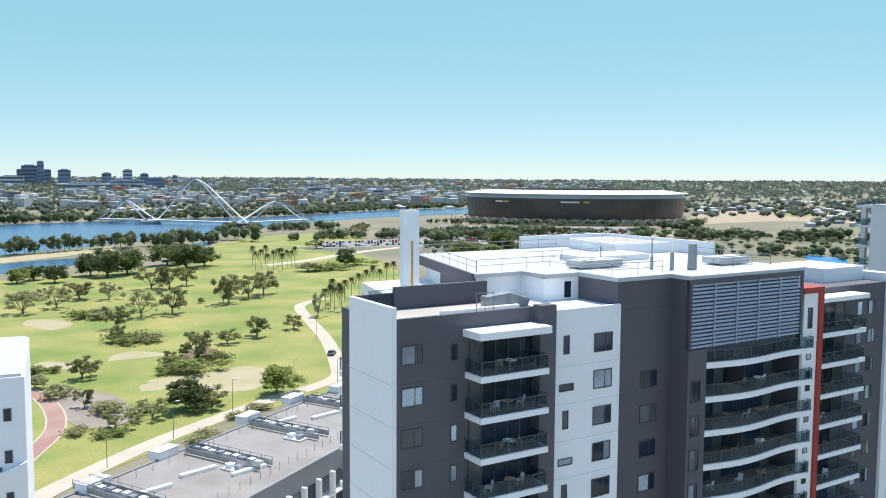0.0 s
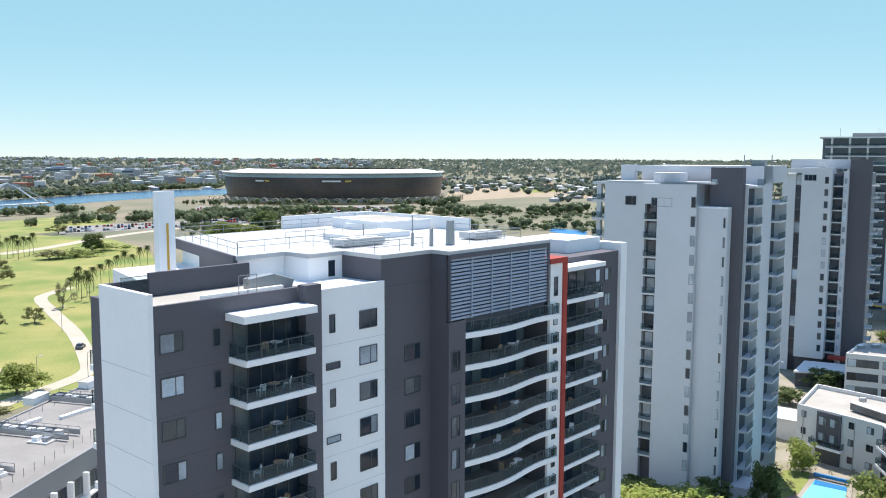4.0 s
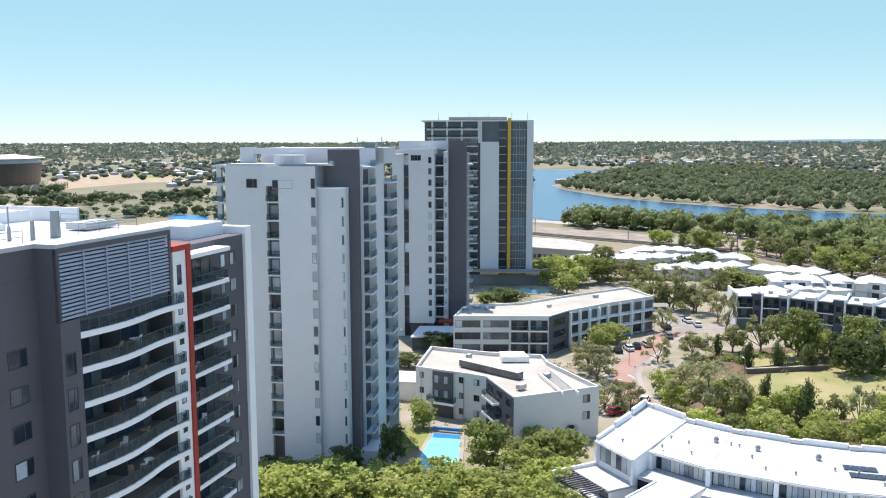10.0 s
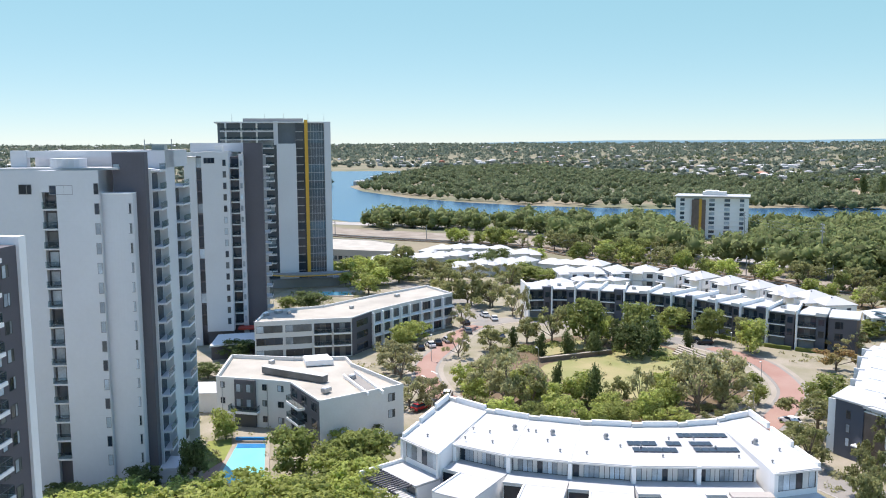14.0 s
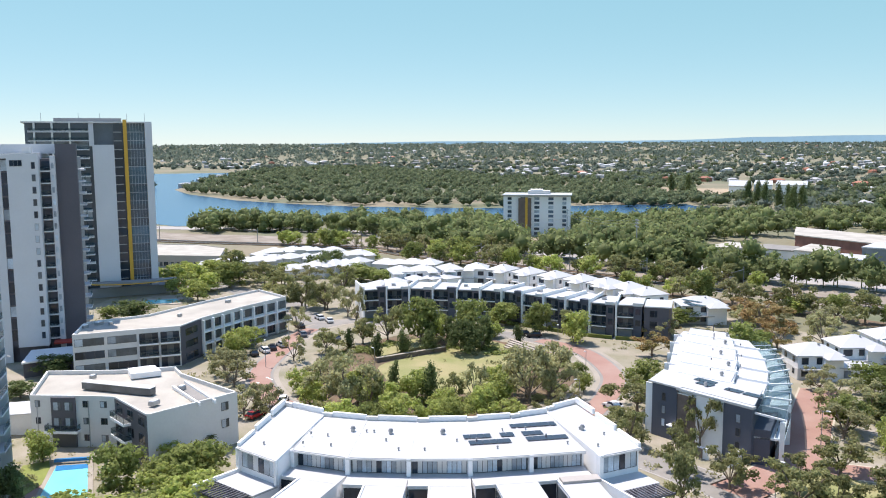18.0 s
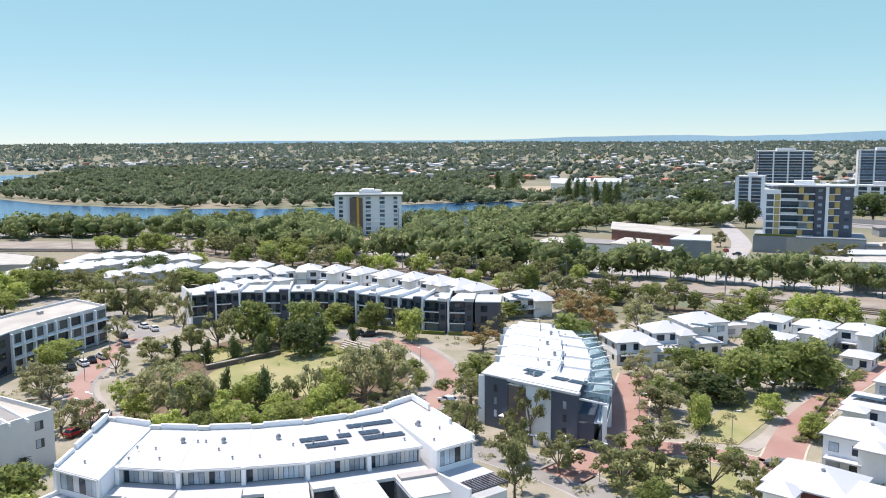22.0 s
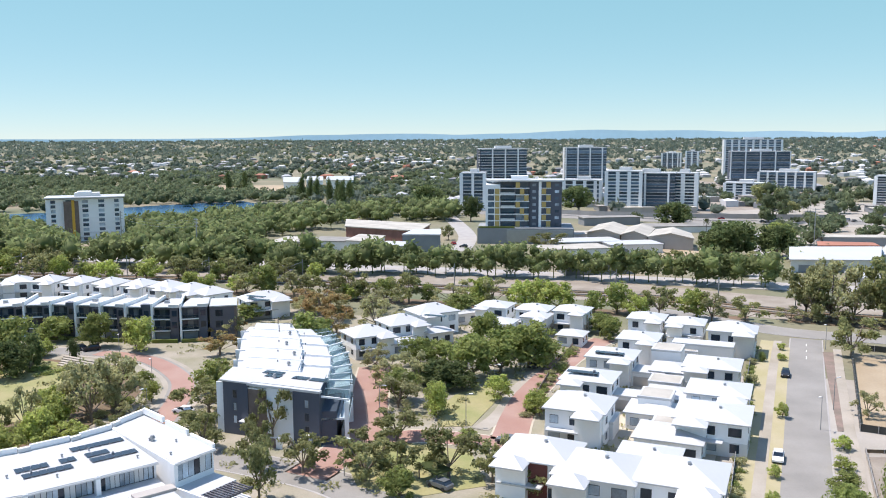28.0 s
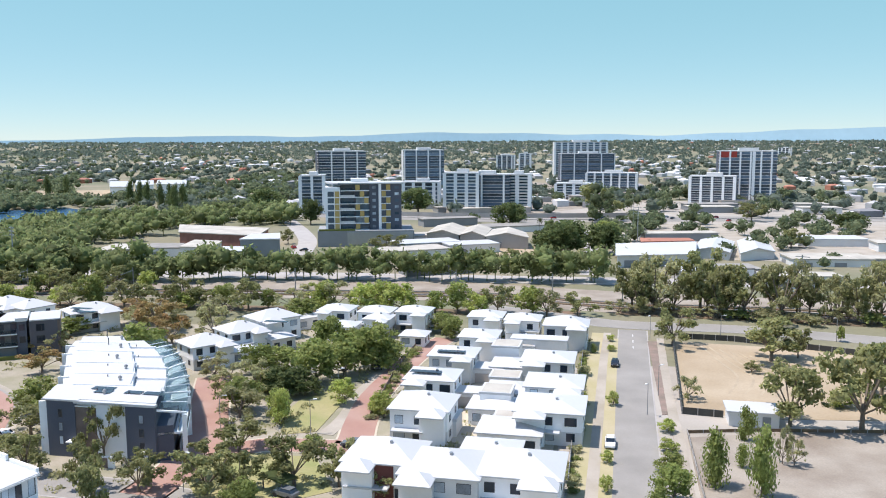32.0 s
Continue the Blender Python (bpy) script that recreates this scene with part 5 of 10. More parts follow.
def white_tower():
    """Front (end) wall at local y=0 towards -y; the long balcony side faces +x."""
    ob = thing("white_tower", at(78.6, 111.6, -53), "tall white rendered apartment tower with stepped walls and a charcoal fin", "apartment tower", "white towers")
    TOP = 50.0
    part("wall_left", box(-15.2, -8.2, 1.6, 22, 0, TOP), M_WHITEB, ob)
    part("wall_slot", box(-8.2, -5.2, 2.6, 22, 0, TOP - 1), M_DARK, ob)
    part("wall_middle", box(-5.6, 0.6, 0, 22, 0, TOP), M_WHITEB, ob, "broad white end wall with storey joints")
    part("wall_header", box(-8.2, 0.6, 0.05, 3, TOP - 3.2, TOP), M_WHITEB, ob)
    bow = [(0.6 + 4.6 * k / 10, 0.9 - 0.55 * math.sin(math.pi * k / 10)) for k in range(11)]
    part("wall_bay", prism(bow + [(5.2, 22), (0.6, 22)], 0, TOP - 3.6), M_WHITEB, ob, "gently bowed white bay")
    part("bay_coping", prism([(x, y - 0.06) for x, y in bow] + [(5.2, 3.0), (0.6, 3.0)], TOP - 3.6, TOP - 3.45), M_WHITE, ob)
    part("fin_dark", box(1.8, 6.6, 3.0, 5.0, 0, TOP + 2.6), M_DARK, ob, "charcoal rendered fin wall")
    part("wall_core", box(3.5, 7.0, 5.0, 9.2, 0, TOP), M_WHITEB, ob)
    part("wall_side", box(3.0, 8.2, 9.2, 15.4, 0, TOP + 2.8), M_WHITEB, ob, "tall white side wall")
    part("wall_rear", box(3.5, 7.6, 15.4, 21, 0, TOP - 3), M_WHITEB, ob)
    part("wall_top", box(-12, 8.2, 9.6, 25, TOP, TOP + 2.8), M_WHITEB, ob)
    part("roof", box(-15.0, 3.0, 1.7, 9.6, TOP, TOP + 0.3), M_ROOF, ob)
    part("roof_frame", bx(bx(bmesh.new(), -14.6, 3.0, 7.0, 8.0, TOP + 1.8, TOP + 2.8), -14.6, -12.2, 6.8, 8.2, TOP + 0.3, TOP + 2.9), M_WHITEB, ob)
    part("roof_drum", cyl(bmesh.new(), -5.0, 4.2, TOP + 0.3, TOP + 1.7, 2.6, 2.6, 20), M_WHITEB, ob)
    part("flue", cyl(bmesh.new(), 2.4, 3.4, TOP, TOP + 0.8, 0.7, 0.6, 12), M_METAL, ob)
    crane = bmesh.new()
    bx(crane, 5.0, 7.0, 14, 16.2, TOP + 2.8, TOP + 3.6)
    beam(crane, (3.6, 15, TOP + 3.7), (8.0, 15, TOP + 3.7), 0.15)
    for x in (3.6, 8.0):
        beam(crane, (x, 15, TOP + 2.8), (x, 15, TOP + 4.6), 0.12)
    part("maintenance_rig", crane, M_METAL, ob)
    joints(ob, -5.58, 0.58, 0, [TOP - 4.6 - 3 * k for k in range(15)])
    for k in range(15):
        part("joint", prism([(x, y - 0.006) for x, y in bow] + [(5.2, 1.2), (0.6, 1.2)], TOP - 4.92 - 3 * k, TOP - 4.88 - 3 * k), M_JOINT, ob)
    joints(ob, -15.18, -9.1, 1.6, [TOP - 4.6 - 3 * k for k in range(15)])
    window(ob, -11.6, -9.7, TOP - 3.6, TOP - 2.1, 1.6, 1, M_GREY)
    window(ob, -6.6, -3.2, TOP - 3.6, TOP - 2.2, 0.05, 1, M_GREY)
    stack_windows(ob, 0.2, 0.75, 0, -3.6, -1.9, TOP, 3)
    stack_windows(ob, 4.6, 0.75, 0.72, -6.6, -5.0, TOP, 6)
    # slot balconies
    obs = [part("balcony_slab", box(-8.2, -5.6, 0.9, 2.6, TOP - 6.0, TOP - 5.75), M_WHITE2, ob)]
    obs.append(window(ob, -8.0, -5.8, TOP - 5.7, TOP - 3.4, 2.6, 1))
    obs.append(part("balustrade", box(-8.15, -5.65, 1.0, 1.04, TOP - 5.75, TOP - 4.75), M_RAIL, ob))
    repeat(obs, [(0, 0, -3 * k) for k in range(1, 14)])
    # side balconies between fin and white wall, and behind it
    for x0, x1, y0, y1, n in ((6.9, 8.4, 5.1, 9.1, 16), (7.5, 9.5, 15.5, 20.6, 15)):
        top = TOP - 0.2 if n == 16 else TOP - 3.2
        slab = part("balcony_slab", box(x0, x1, y0, y1, top - 0.3, top), M_WHITEB, ob)
        bal = part("balustrade", bx(bmesh.new(), x1 - 0.08, x1 - 0.05, y0, y1, top, top + 1.0), M_RAIL, ob)
        part("top_rail", box(x1 - 0.1, x1 - 0.03, y0, y1, top + 1.0, top + 1.06), M_METAL, bal)
        door = part("sliding_door", box(x0 + 0.1, x0 + 0.16, y0 + 0.4, y1 - 0.4, top - 2.95, top - 0.5), M_GLASS, ob)
        repeat([slab, bal, door], [(0, 0, -3 * k) for k in range(1, n)])
    part("screen_wall", box(7.6, 9.4, 20.6, 21.0, 0, TOP - 3), M_WHITEB, ob)
    # corner terraces at the far left
    for k in range(4):
        part("terrace_slab", box(-19.4, -15.2, 6, 14, TOP - 0.4 - 3.1 * k, TOP - 3.1 * k), M_WHITEB, ob)
        part("terrace_balustrade", bx(bx(bmesh.new(), -19.4, -15.2, 5.95, 6.0, TOP - 3.1 * k, TOP + 1 - 3.1 * k), -19.4, -19.35, 6, 14, TOP - 3.1 * k, TOP + 1 - 3.1 * k), M_RAIL, ob)
    part("terrace_post", box(-18.8, -18.0, 6.4, 7.2, 38, TOP - 0.4), M_WHITEB, ob)
    part("wall_terrace", box(-16.5, -15.2, 8.5, 22, 0, TOP - 0.5), M_GREY, ob)
    part("base_wall", box(5.2, 9.4, 3.0, 8.5, 0, 2.4), M_WHITEB, ob)
    return ob


white_tower()


def second_tower():
    ob = thing("white_tower", at(152.8, 171.9, -50), "tall white apartment tower with charcoal fin and narrow balcony slots", "apartment tower", "white towers")
    TOP = 51.5
    part("wall_left", box(-4.6, -1.5, 1.0, 24, 0, TOP - 1.2), M_WHITEB, ob)
    part("wall_slot", box(-1.5, 0.0, 1.6, 24, 0, TOP - 1), M_DARK, ob)
    part("wall_middle", box(0.0, 6.9, 0, 24, 4, TOP), M_WHITEB, ob)
    part("undercroft", box(-3, 6.6, 1.6, 20, 0, 4), M_DARK, ob)
    part("wall_header", box(-4.6, 0.0, 0.05, 3, TOP - 1.0, TOP), M_WHITEB, ob)
    part("wall_recessed", box(6.9, 9.6, 4.0, 24, 0, TOP - 1.2), M_DARK, ob)
    part("wall_pier", box(9.2, 10.3, 3.2, 6.5, 0, TOP - 0.5), M_WHITEB, ob)
    part("fin_dark", box(10.3, 15.2, 5.5, 8.0, 0, TOP + 2.4), M_DARK, ob, "charcoal rendered fin wall")
    part("wall_top", box(-4.0, 10.0, 9.0, 24, TOP, TOP + 2.4), M_WHITEB, ob)
    part("roof", box(0.2, 6.8, 0.3, 9.0, TOP, TOP + 0.25), M_ROOF, ob)
    part("wall_rear", box(10.3, 14.6, 8.0, 26, 0, TOP - 1), M_GREY, ob)
    window(ob, 0.6, 3.4, TOP - 2.9, TOP - 1.4, 0, 2, M_GREY)
    stack_windows(ob, 5.8, 0.9, 0, -3.6, -1.9, TOP, 6)
    joints(ob, 0.02, 6.88, 0, [TOP - 4.6 - 3 * k for k in range(15)])
    for k in range(15):
        z = TOP - 4.2 - 3 * k
        part("slot_window", box(-1.45, -0.05, 1.5, 1.62, z + 0.2, z + 2.75), M_GLASSL if k % 4 == 0 else M_GLASS, ob)
        part("balcony_slab", box(6.9, 9.2, 2.6, 4.0, z - 0.2, z + 0.1), M_WHITE2, ob)
        part("balustrade", box(7.0, 9.1, 2.6, 2.64, z + 0.1, z + 1.1), M_RAIL, ob)
        part("sliding_door", box(7.2, 9.0, 3.93, 4.0, z + 0.1, z + 2.4), M_GLASS, ob)
        part("pier_window", box(9.45, 10.05, 3.14, 3.22, z + 0.6, z + 2.0), M_GLASSL, ob)
        part("balcony_slab", box(14.6, 16.6, 9.0, 13.5, z - 0.2, z + 0.2), M_WHITEB, ob)
        part("balustrade", box(16.5, 16.56, 9.0, 13.5, z + 0.2, z + 1.2), M_RAIL, ob)
    part("roof_screen", box(3.0, 5.0, 4, 7, TOP + 0.25, TOP + 1.6), M_WHITE2, ob)
    part("entry_canopy", box(8.0, 15.0, -0.5, 3.0, 4.3, 4.75), M_RED, ob, "red entrance canopy")
    return ob


second_tower()


M_CITYT = mat("pale_blue_mullion", (0.36, 0.43, 0.50), 0.4, 0.05, 0.5)


def glass_tower():
    """White slabs, curtain glass and an ochre fin."""
    ob = thing("glass_tower", at(232.0, 220.4, -46), "tall tower with white slab walls, blue curtain glass and ochre fin", "apartment tower", "white towers")
    TOP = 61.0
    part("wall_core", box(-21.0, 18.0, 2.0, 26, 3, TOP), M_TGLASS, ob, "blue tinted curtain wall")
    part("wall_white", box(0.0, 7.0, -0.4, 2.0, 3, TOP - 7.5), M_WHITEB, ob, "broad white slab wall")
    part("wall_white_top", box(-1.0, 0.6, 0.4, 2.0, TOP - 8, TOP + 0.6), M_WHITEB, ob)
    part("wall_end", box(17.4, 19.8, -0.2, 24, 3, TOP + 0.4), M_WHITEB, ob)
    part("fin_ochre", box(10.2, 11.4, -0.6, 2.0, 4, TOP + 1.2), M_YELLOW, ob, "ochre vertical fin")
    part("glass_dark", box(7.0, 10.2, 0.8, 2.0, 3, TOP), M_GLASS, ob)
    part("roof", box(-22, 19.5, 0.0, 26, TOP, TOP + 0.5), M_WHITE2, ob)
    part("crown_wall", box(-12, 10, 5, 20, TOP + 0.5, TOP + 1.8), M_GREY, ob)
    for x in (-16, -4, 3, 12, 18):
        part("antenna", cyl(bmesh.new(), x, 8, TOP + 0.5, TOP + 3.6, 0.09, 0.05, 6), M_METAL, ob)
    for k in range(19):
        z = TOP - 3 - 3.05 * k
        if z < 4:
            break
        part("balcony_slab", box(-20.0, -1.0, -1.2, 2.0, z - 0.22, z + (0.15 if k % 3 else 0.5)), M_WHITEB, ob)
        part("balustrade", box(-19.8, -1.2, -1.2, -1.15, z + 0.15, z + 1.1), M_RAIL, ob)
        part("glazing_band", box(-19.6, -1.2, 1.9, 1.98, z + 0.2, z + 2.7), M_GLASSL if k % 4 == 2 else M_TGLASS, ob)
        part("spandrel", box(11.4, 17.4, 1.78, 2.0, z - 0.16, z + 0.02), M_CITYT, ob)
        part("spandrel", box(7.0, 9.7, 0.7, 0.8, z - 0.25, z), M_METAL, ob)
    for i in range(1, 6):
        part("mullion", box(11.6 + 1.0 * i - 0.05, 11.6 + 1.0 * i + 0.05, 1.84, 2.0, 3, TOP), M_CITYT, ob)
    for k in range(8):
        part("curtain_pane", box(11.7, 17.3, 1.9, 1.97, 4 + 7.1 * k, 10.4 + 7.1 * k), M_GLASSB if k % 3 else M_TGLASS, ob)
    for x in (-18, -12.5, -7):
        part("column", box(x - 0.3, x + 0.3, -1.1, 1.9, 3, TOP), M_WHITE2, ob)
    part("podium", box(-24, 22, -2, 30, 0, 3.2), M_GREY, ob)
    cano = bmesh.new()
    prism([(-4 + 30 * t, -2 - 5.5 * math.sin(math.pi * t) ** 0.7) for t in [i / 12 for i in range(13)]], 5.2, 5.7, cano)
    part("entry_canopy", cano, M_GREY, ob, "leaf-shaped slatted entrance canopy")
    part("canopy_edge", prism([(-4.2 + 30.4 * t, -2.2 - 5.7 * math.sin(math.pi * t) ** 0.7) for t in [i / 12 for i in range(13)]], 4.9, 5.2), M_YELLOW, ob)
    return ob


glass_tower()



# ---- low-rise buildings ----
def edge_frame(a, b):
    return pose(a[0], a[1], 0, 0, 0, math.degrees(math.atan2(b[1] - a[1], b[0] - a[0])))


def place_on(obs, m):
    for o in obs if isinstance(obs, list) else [obs]:
        o.matrix_basis = m @ o.matrix_basis
    return obs


def ccw(pts):
    return list(pts) if sum(a[0] * b[1] - b[0] * a[1] for a, b in zip(pts, list(pts[1:]) + [pts[0]])) > 0 else list(pts)[::-1]


def poly_building(name, pts, h, label, category, wall=None, roof=None, parapet=0.7, facades=(), sh=3.1, group=""):
    """Flat-roofed building over a plan outline, with a parapet round the roof; facades: (a, b, bays, style) along outline stretches."""
    pts = ccw(pts)
    ob = thing(name, Matrix(), label, category, group)
    part("wall", prism(pts, 0, h - parapet), wall or M_WHITE, ob)
    cx, cy = sum(p[0] for p in pts) / len(pts), sum(p[1] for p in pts) / len(pts)
    for a, b in zip(pts, pts[1:] + pts[:1]):
        L = math.dist(a, b)
        place_on(part("parapet", box(-0.02, L + 0.02, -0.02, 0.32, h - parapet, h), wall or M_WHITE, ob), edge_frame(a, b))
    ins = [(cx + (x - cx) * 0.985, cy + (y - cy) * 0.985) for x, y in pts]
    part("roof", prism(ins, h - parapet, h - parapet + 0.12), roof or M_ROOFB, ob)
    floors = int(h // sh)
    for a, b, bays, style in facades:
        m, L = edge_frame(a, b), math.dist(a, b)
        bw = L / bays
        for f in range(floors):
            z = f * sh + 0.25
            for i in range(bays):
                x0, x1 = i * bw, (i + 1) * bw
                if style == "wide":
                    place_on(window(ob, x0 + 0.35, x1 - 0.35, z + 0.55, z + 2.35, 0, 2, curtained=(i + f) % 3 != 1), m)
                elif style == "punched":
                    place_on(window(ob, x0 + bw * 0.3, x0 + bw * 0.62, z + 0.9, z + 2.1, 0, 1, curtained=(i + f) % 2 == 0), m)
                elif style == "balcony":
                    if f:
                        place_on(balcony(ob, [(x0 + 0.2, -1.3), (x1 - 0.2, -1.3)], 0, z, 0.3, each=True), m)
                    place_on(glazing(ob, x0 + 0.3, x1 - 0.3, -0.01, z, z + 2.4, 3), m)
                elif style == "dark":
                    if f == 0 and i == 0:
                        place_on(part("dark_panel", box(0.05, L - 0.05, -0.06, 0, 0.1, h - 0.3), M_DARK, ob), m)
                    place_on(window(ob, x0 + bw * 0.22, x0 + bw * 0.78, z + 0.5, z + 2.3, -0.06, 1), m)
                elif style == "frame":
                    place_on(window(ob, x0 + 0.7, x1 - 0.3, z + 0.3, z + 2.5, 0.0, 2, curtained=(i * 2 + f) % 3 != 1), m)
                    place_on(part("fin", box(x0 - 0.15, x0 + 0.25, -0.8, 0, z - 0.2, z + sh - 0.2), M_WHITE, ob), m)
            if style == "frame":
                place_on(part("slab_edge", box(0, L, -0.8, 0, z - 0.45, z - 0.2), M_WHITE, ob), m)
    return ob


def clutter(ob, spots, z):
    for x, y, s in spots:
        p = part("roof_unit", box(x - s, x + s, y - s * 0.6, y + s * 0.6, z, z + 0.7), M_METAL, ob)
        part("cap", box(x - s * 0.8, x + s * 0.8, y - s * 0.45, y + s * 0.45, z + 0.7, z + 0.85), M_WHITE, p)


# pool-side block
f1, f2, f3, f4, f5, f6, f7, f8 = [(108.5, 94.8), (124.7, 88.4), (131.5, 105.9), (135.1, 110.3), (129.0, 119.2), (123.6, 132.1), (110.0, 122.0), (114.6, 107.1)]
f9 = [(113.7, 111.0)][0]
blk = poly_building("pool_side_flats", [f1, f2, f3, f4, f5, f6, f7, f9, f8], 9.5, "three-storey white and grey flats with stepped flat roof beside the pool", "apartment building", M_WHITE2, M_ROOFB, 0.9,
                    facades=[(f7, f9, 4, "punched"), (f8, f1, 3, "dark"), (f9, f8, 1, "punched")])
L12 = math.dist(f1, f2)
for z in (3.6, 6.7):
    place_on(window(blk, L12 - 3.4, L12 - 1.9, z, z + 1.5, 0, 1, curtained=True), edge_frame(f1, f2))
L79 = math.dist(f7, f9)
place_on(part("dark_panel", box(L79 * 0.34, L79 * 0.72, -0.35, -0.1, 0.1, 9.2), M_DARK, blk, "charcoal central panel"), edge_frame(f7, f9))
for i in range(2):
    for z in (3.9, 6.8):
        place_on(window(blk, L79 * (0.37 + 0.18 * i), L79 * (0.5 + 0.18 * i), z, z + 1.6, -0.35, 1, curtained=True), edge_frame(f7, f9))
# thin dark plate on the wall paints the shade of a recessed ground floor
place_on(part("undercroft", box(L79 * 0.34, L79 * 0.72, -0.42, -0.36, 0, 2.7), M_FRAME, blk, "dark plate imitating a shaded ground-floor recess"), edge_frame(f7, f9))
for k in range(4):
    place_on(part("downpipe", box(L79 * (0.1 + 0.27 * k), L79 * (0.1 + 0.27 * k) + 0.1, -0.1, 0.0, 0, 8.6), M_METAL, blk), edge_frame(f7, f9))
place_on(balcony(blk, [(3, -1.4), (9, -1.4)], 0, 3.3), edge_frame(f7, f9))
place_on(balcony(blk, [(1, -1.4), (7, -1.4)], 0, 6.4), edge_frame(f8, f1))
place_on(balcony(blk, [(1, -1.4), (7, -1.4)], 0, 3.3), edge_frame(f8, f1))
ra, rb = [(118.5, 117.6), (119.6, 102.8)]
room = part("roof_room", beam(bmesh.new(), (*ra, 9.6), (*rb, 9.5), 1.5, 1.3), M_GLASSM, blk, "glazed roof room")
part("roof_room_cap", beam(bmesh.new(), (*ra, 10.3), (*rb, 10.2), 1.8, 0.12), M_WHITE2, room)
part("stair_box", prism([(126.1, 113.5), (130.2, 109.7), (133.0, 113.7), (129.2, 117.0)], 8.9, 10.0), M_WHITE, blk, "white stair box on the roof")
for pa, pb in ([(127.5, 102.0), (119.2, 89.0)], [(124.2, 102.2), (117.0, 90.7)]):
    part("roof_kerb", beam(bmesh.new(), (*pa, 9.15), (*pb, 9.15), 0.35, 0.6), M_WHITE, blk)
part("sunk_terrace", prism([(125.4, 102.3), (127.8, 101.9), (120.5, 90.6), (118.0, 91.0)], 8.93, 8.98), M_ROOFG, blk)
clutter(blk, [(114.6, 98.4, 0.9), (123.7, 99.7, 0.7), (123.6, 120.5, 0.6)], 9.0)

# curved three-storey block
e = [(148.0, 149.8), (158.2, 139.7), (164.8, 132.6), (174.6, 133.7), (189.8, 132.6), (208.0, 129.5), (215.2, 143.4), (193.7, 147.3), (173.4, 149.4), (161.5, 157.0), (158.8, 156.8)]
blk = poly_building("curved_flats", e, 10.0, "curved three-storey white flats with framed window bays and pale roof", "apartment building", M_WHITE2,
                    facades=[(e[0], e[1], 2, "wide"), (e[1], e[2], 2, "balcony"), (e[2], e[3], 1, "dark"), (e[3], e[4], 4, "frame"), (e[4], e[5], 4, "frame")])
clutter(blk, [(157.1, 154.8, 0.9), (161.2, 154.2, 1.0), (162.1, 151.4, 0.5), (176.2, 141.7, 0.6), (196.8, 141.4, 0.8)], 9.4)
link = thing("link_wing", Matrix(), "low white wing with stair between tower and flats", "building")
part("wall", prism([(117.3, 136.8), (120.4, 132.4), (115.2, 126.8), (112.3, 131.1)], 0, 4.0), M_WHITE2, link)
part("roof", prism([(117.5, 137.3), (120.8, 132.5), (115.1, 126.3), (111.9, 130.8)], 4.0, 4.2), M_ROOF, link)
link2 = thing("entry_pavilion", Matrix(), "low dark pavilion with a pale roof below the tower", "building")
part("wall", prism([(143.0, 159.9), (152.2, 154.2), (158.3, 160.3), (151.8, 166.3)], 0, 3.6), M_DARK, link2)
part("roof", prism([(141.9, 159.3), (152.1, 153.2), (159.2, 160.3), (152.1, 167.1)], 3.6, 4.0), M_WHITE2, link2)

# pool
pool = thing("swimming_pool", Matrix(), "turquoise swimming pool with blue tiled step and pale deck", "swimming pool")
pp = [(89.2, 99.9), (93.2, 93.4), (106.2, 105.7), (103.6, 110.0)]
part("coping", prism([(87.8, 99.6), (92.6, 91.8), (107.8, 106.1), (104.3, 111.6)], 0.05, 0.30), M_PAVE, pool)
part("water", prism(pp, 0.2, 0.36), M_POOL, pool)
part("tiled_edge", prism([(101.8, 108.5), (104.8, 104.3), (106.2, 105.7), (103.6, 110.0)], 0.36, 0.40), M_POOLT, pool)
part("cover_roller", beam(beam(bmesh.new(), (*[(104.3, 111.1)][0], 0.9), (*[(107.2, 106.4)][0], 0.9), 0.5), (*[(105.1, 112.0)][0], 0.5), (*[(108.1, 107.2)][0], 0.5), 0.2), M_POOLT, pool, "blue rolled pool cover")
sheet("lawn_pool", [(91.3, 105.2), (99.5, 107.1), (105.5, 113.5), (102.1, 115.8), (96.0, 112.0)], 0.2, M_GRASS, "small lawn beside the pool")
sheet("deck_pool", [(85.5, 101.3), (87.3, 98.7), (103.7, 110.8), (100.5, 110.4)], 0.15, M_BRICKROAD, "brick deck along the pool")
pool2 = thing("swimming_pool", Matrix(), "small turquoise pool before the glass tower", "swimming pool")
part("coping", prism([(221.6, 196.5), (230.2, 183.8), (238.6, 191.8), (231.6, 202.1)], 0.05, 0.3), M_PAVE, pool2)
part("water", prism([(223.8, 197.2), (231.4, 186.0), (236.3, 191.0), (230.3, 199.8)], 0.2, 0.36), M_POOL, pool2)


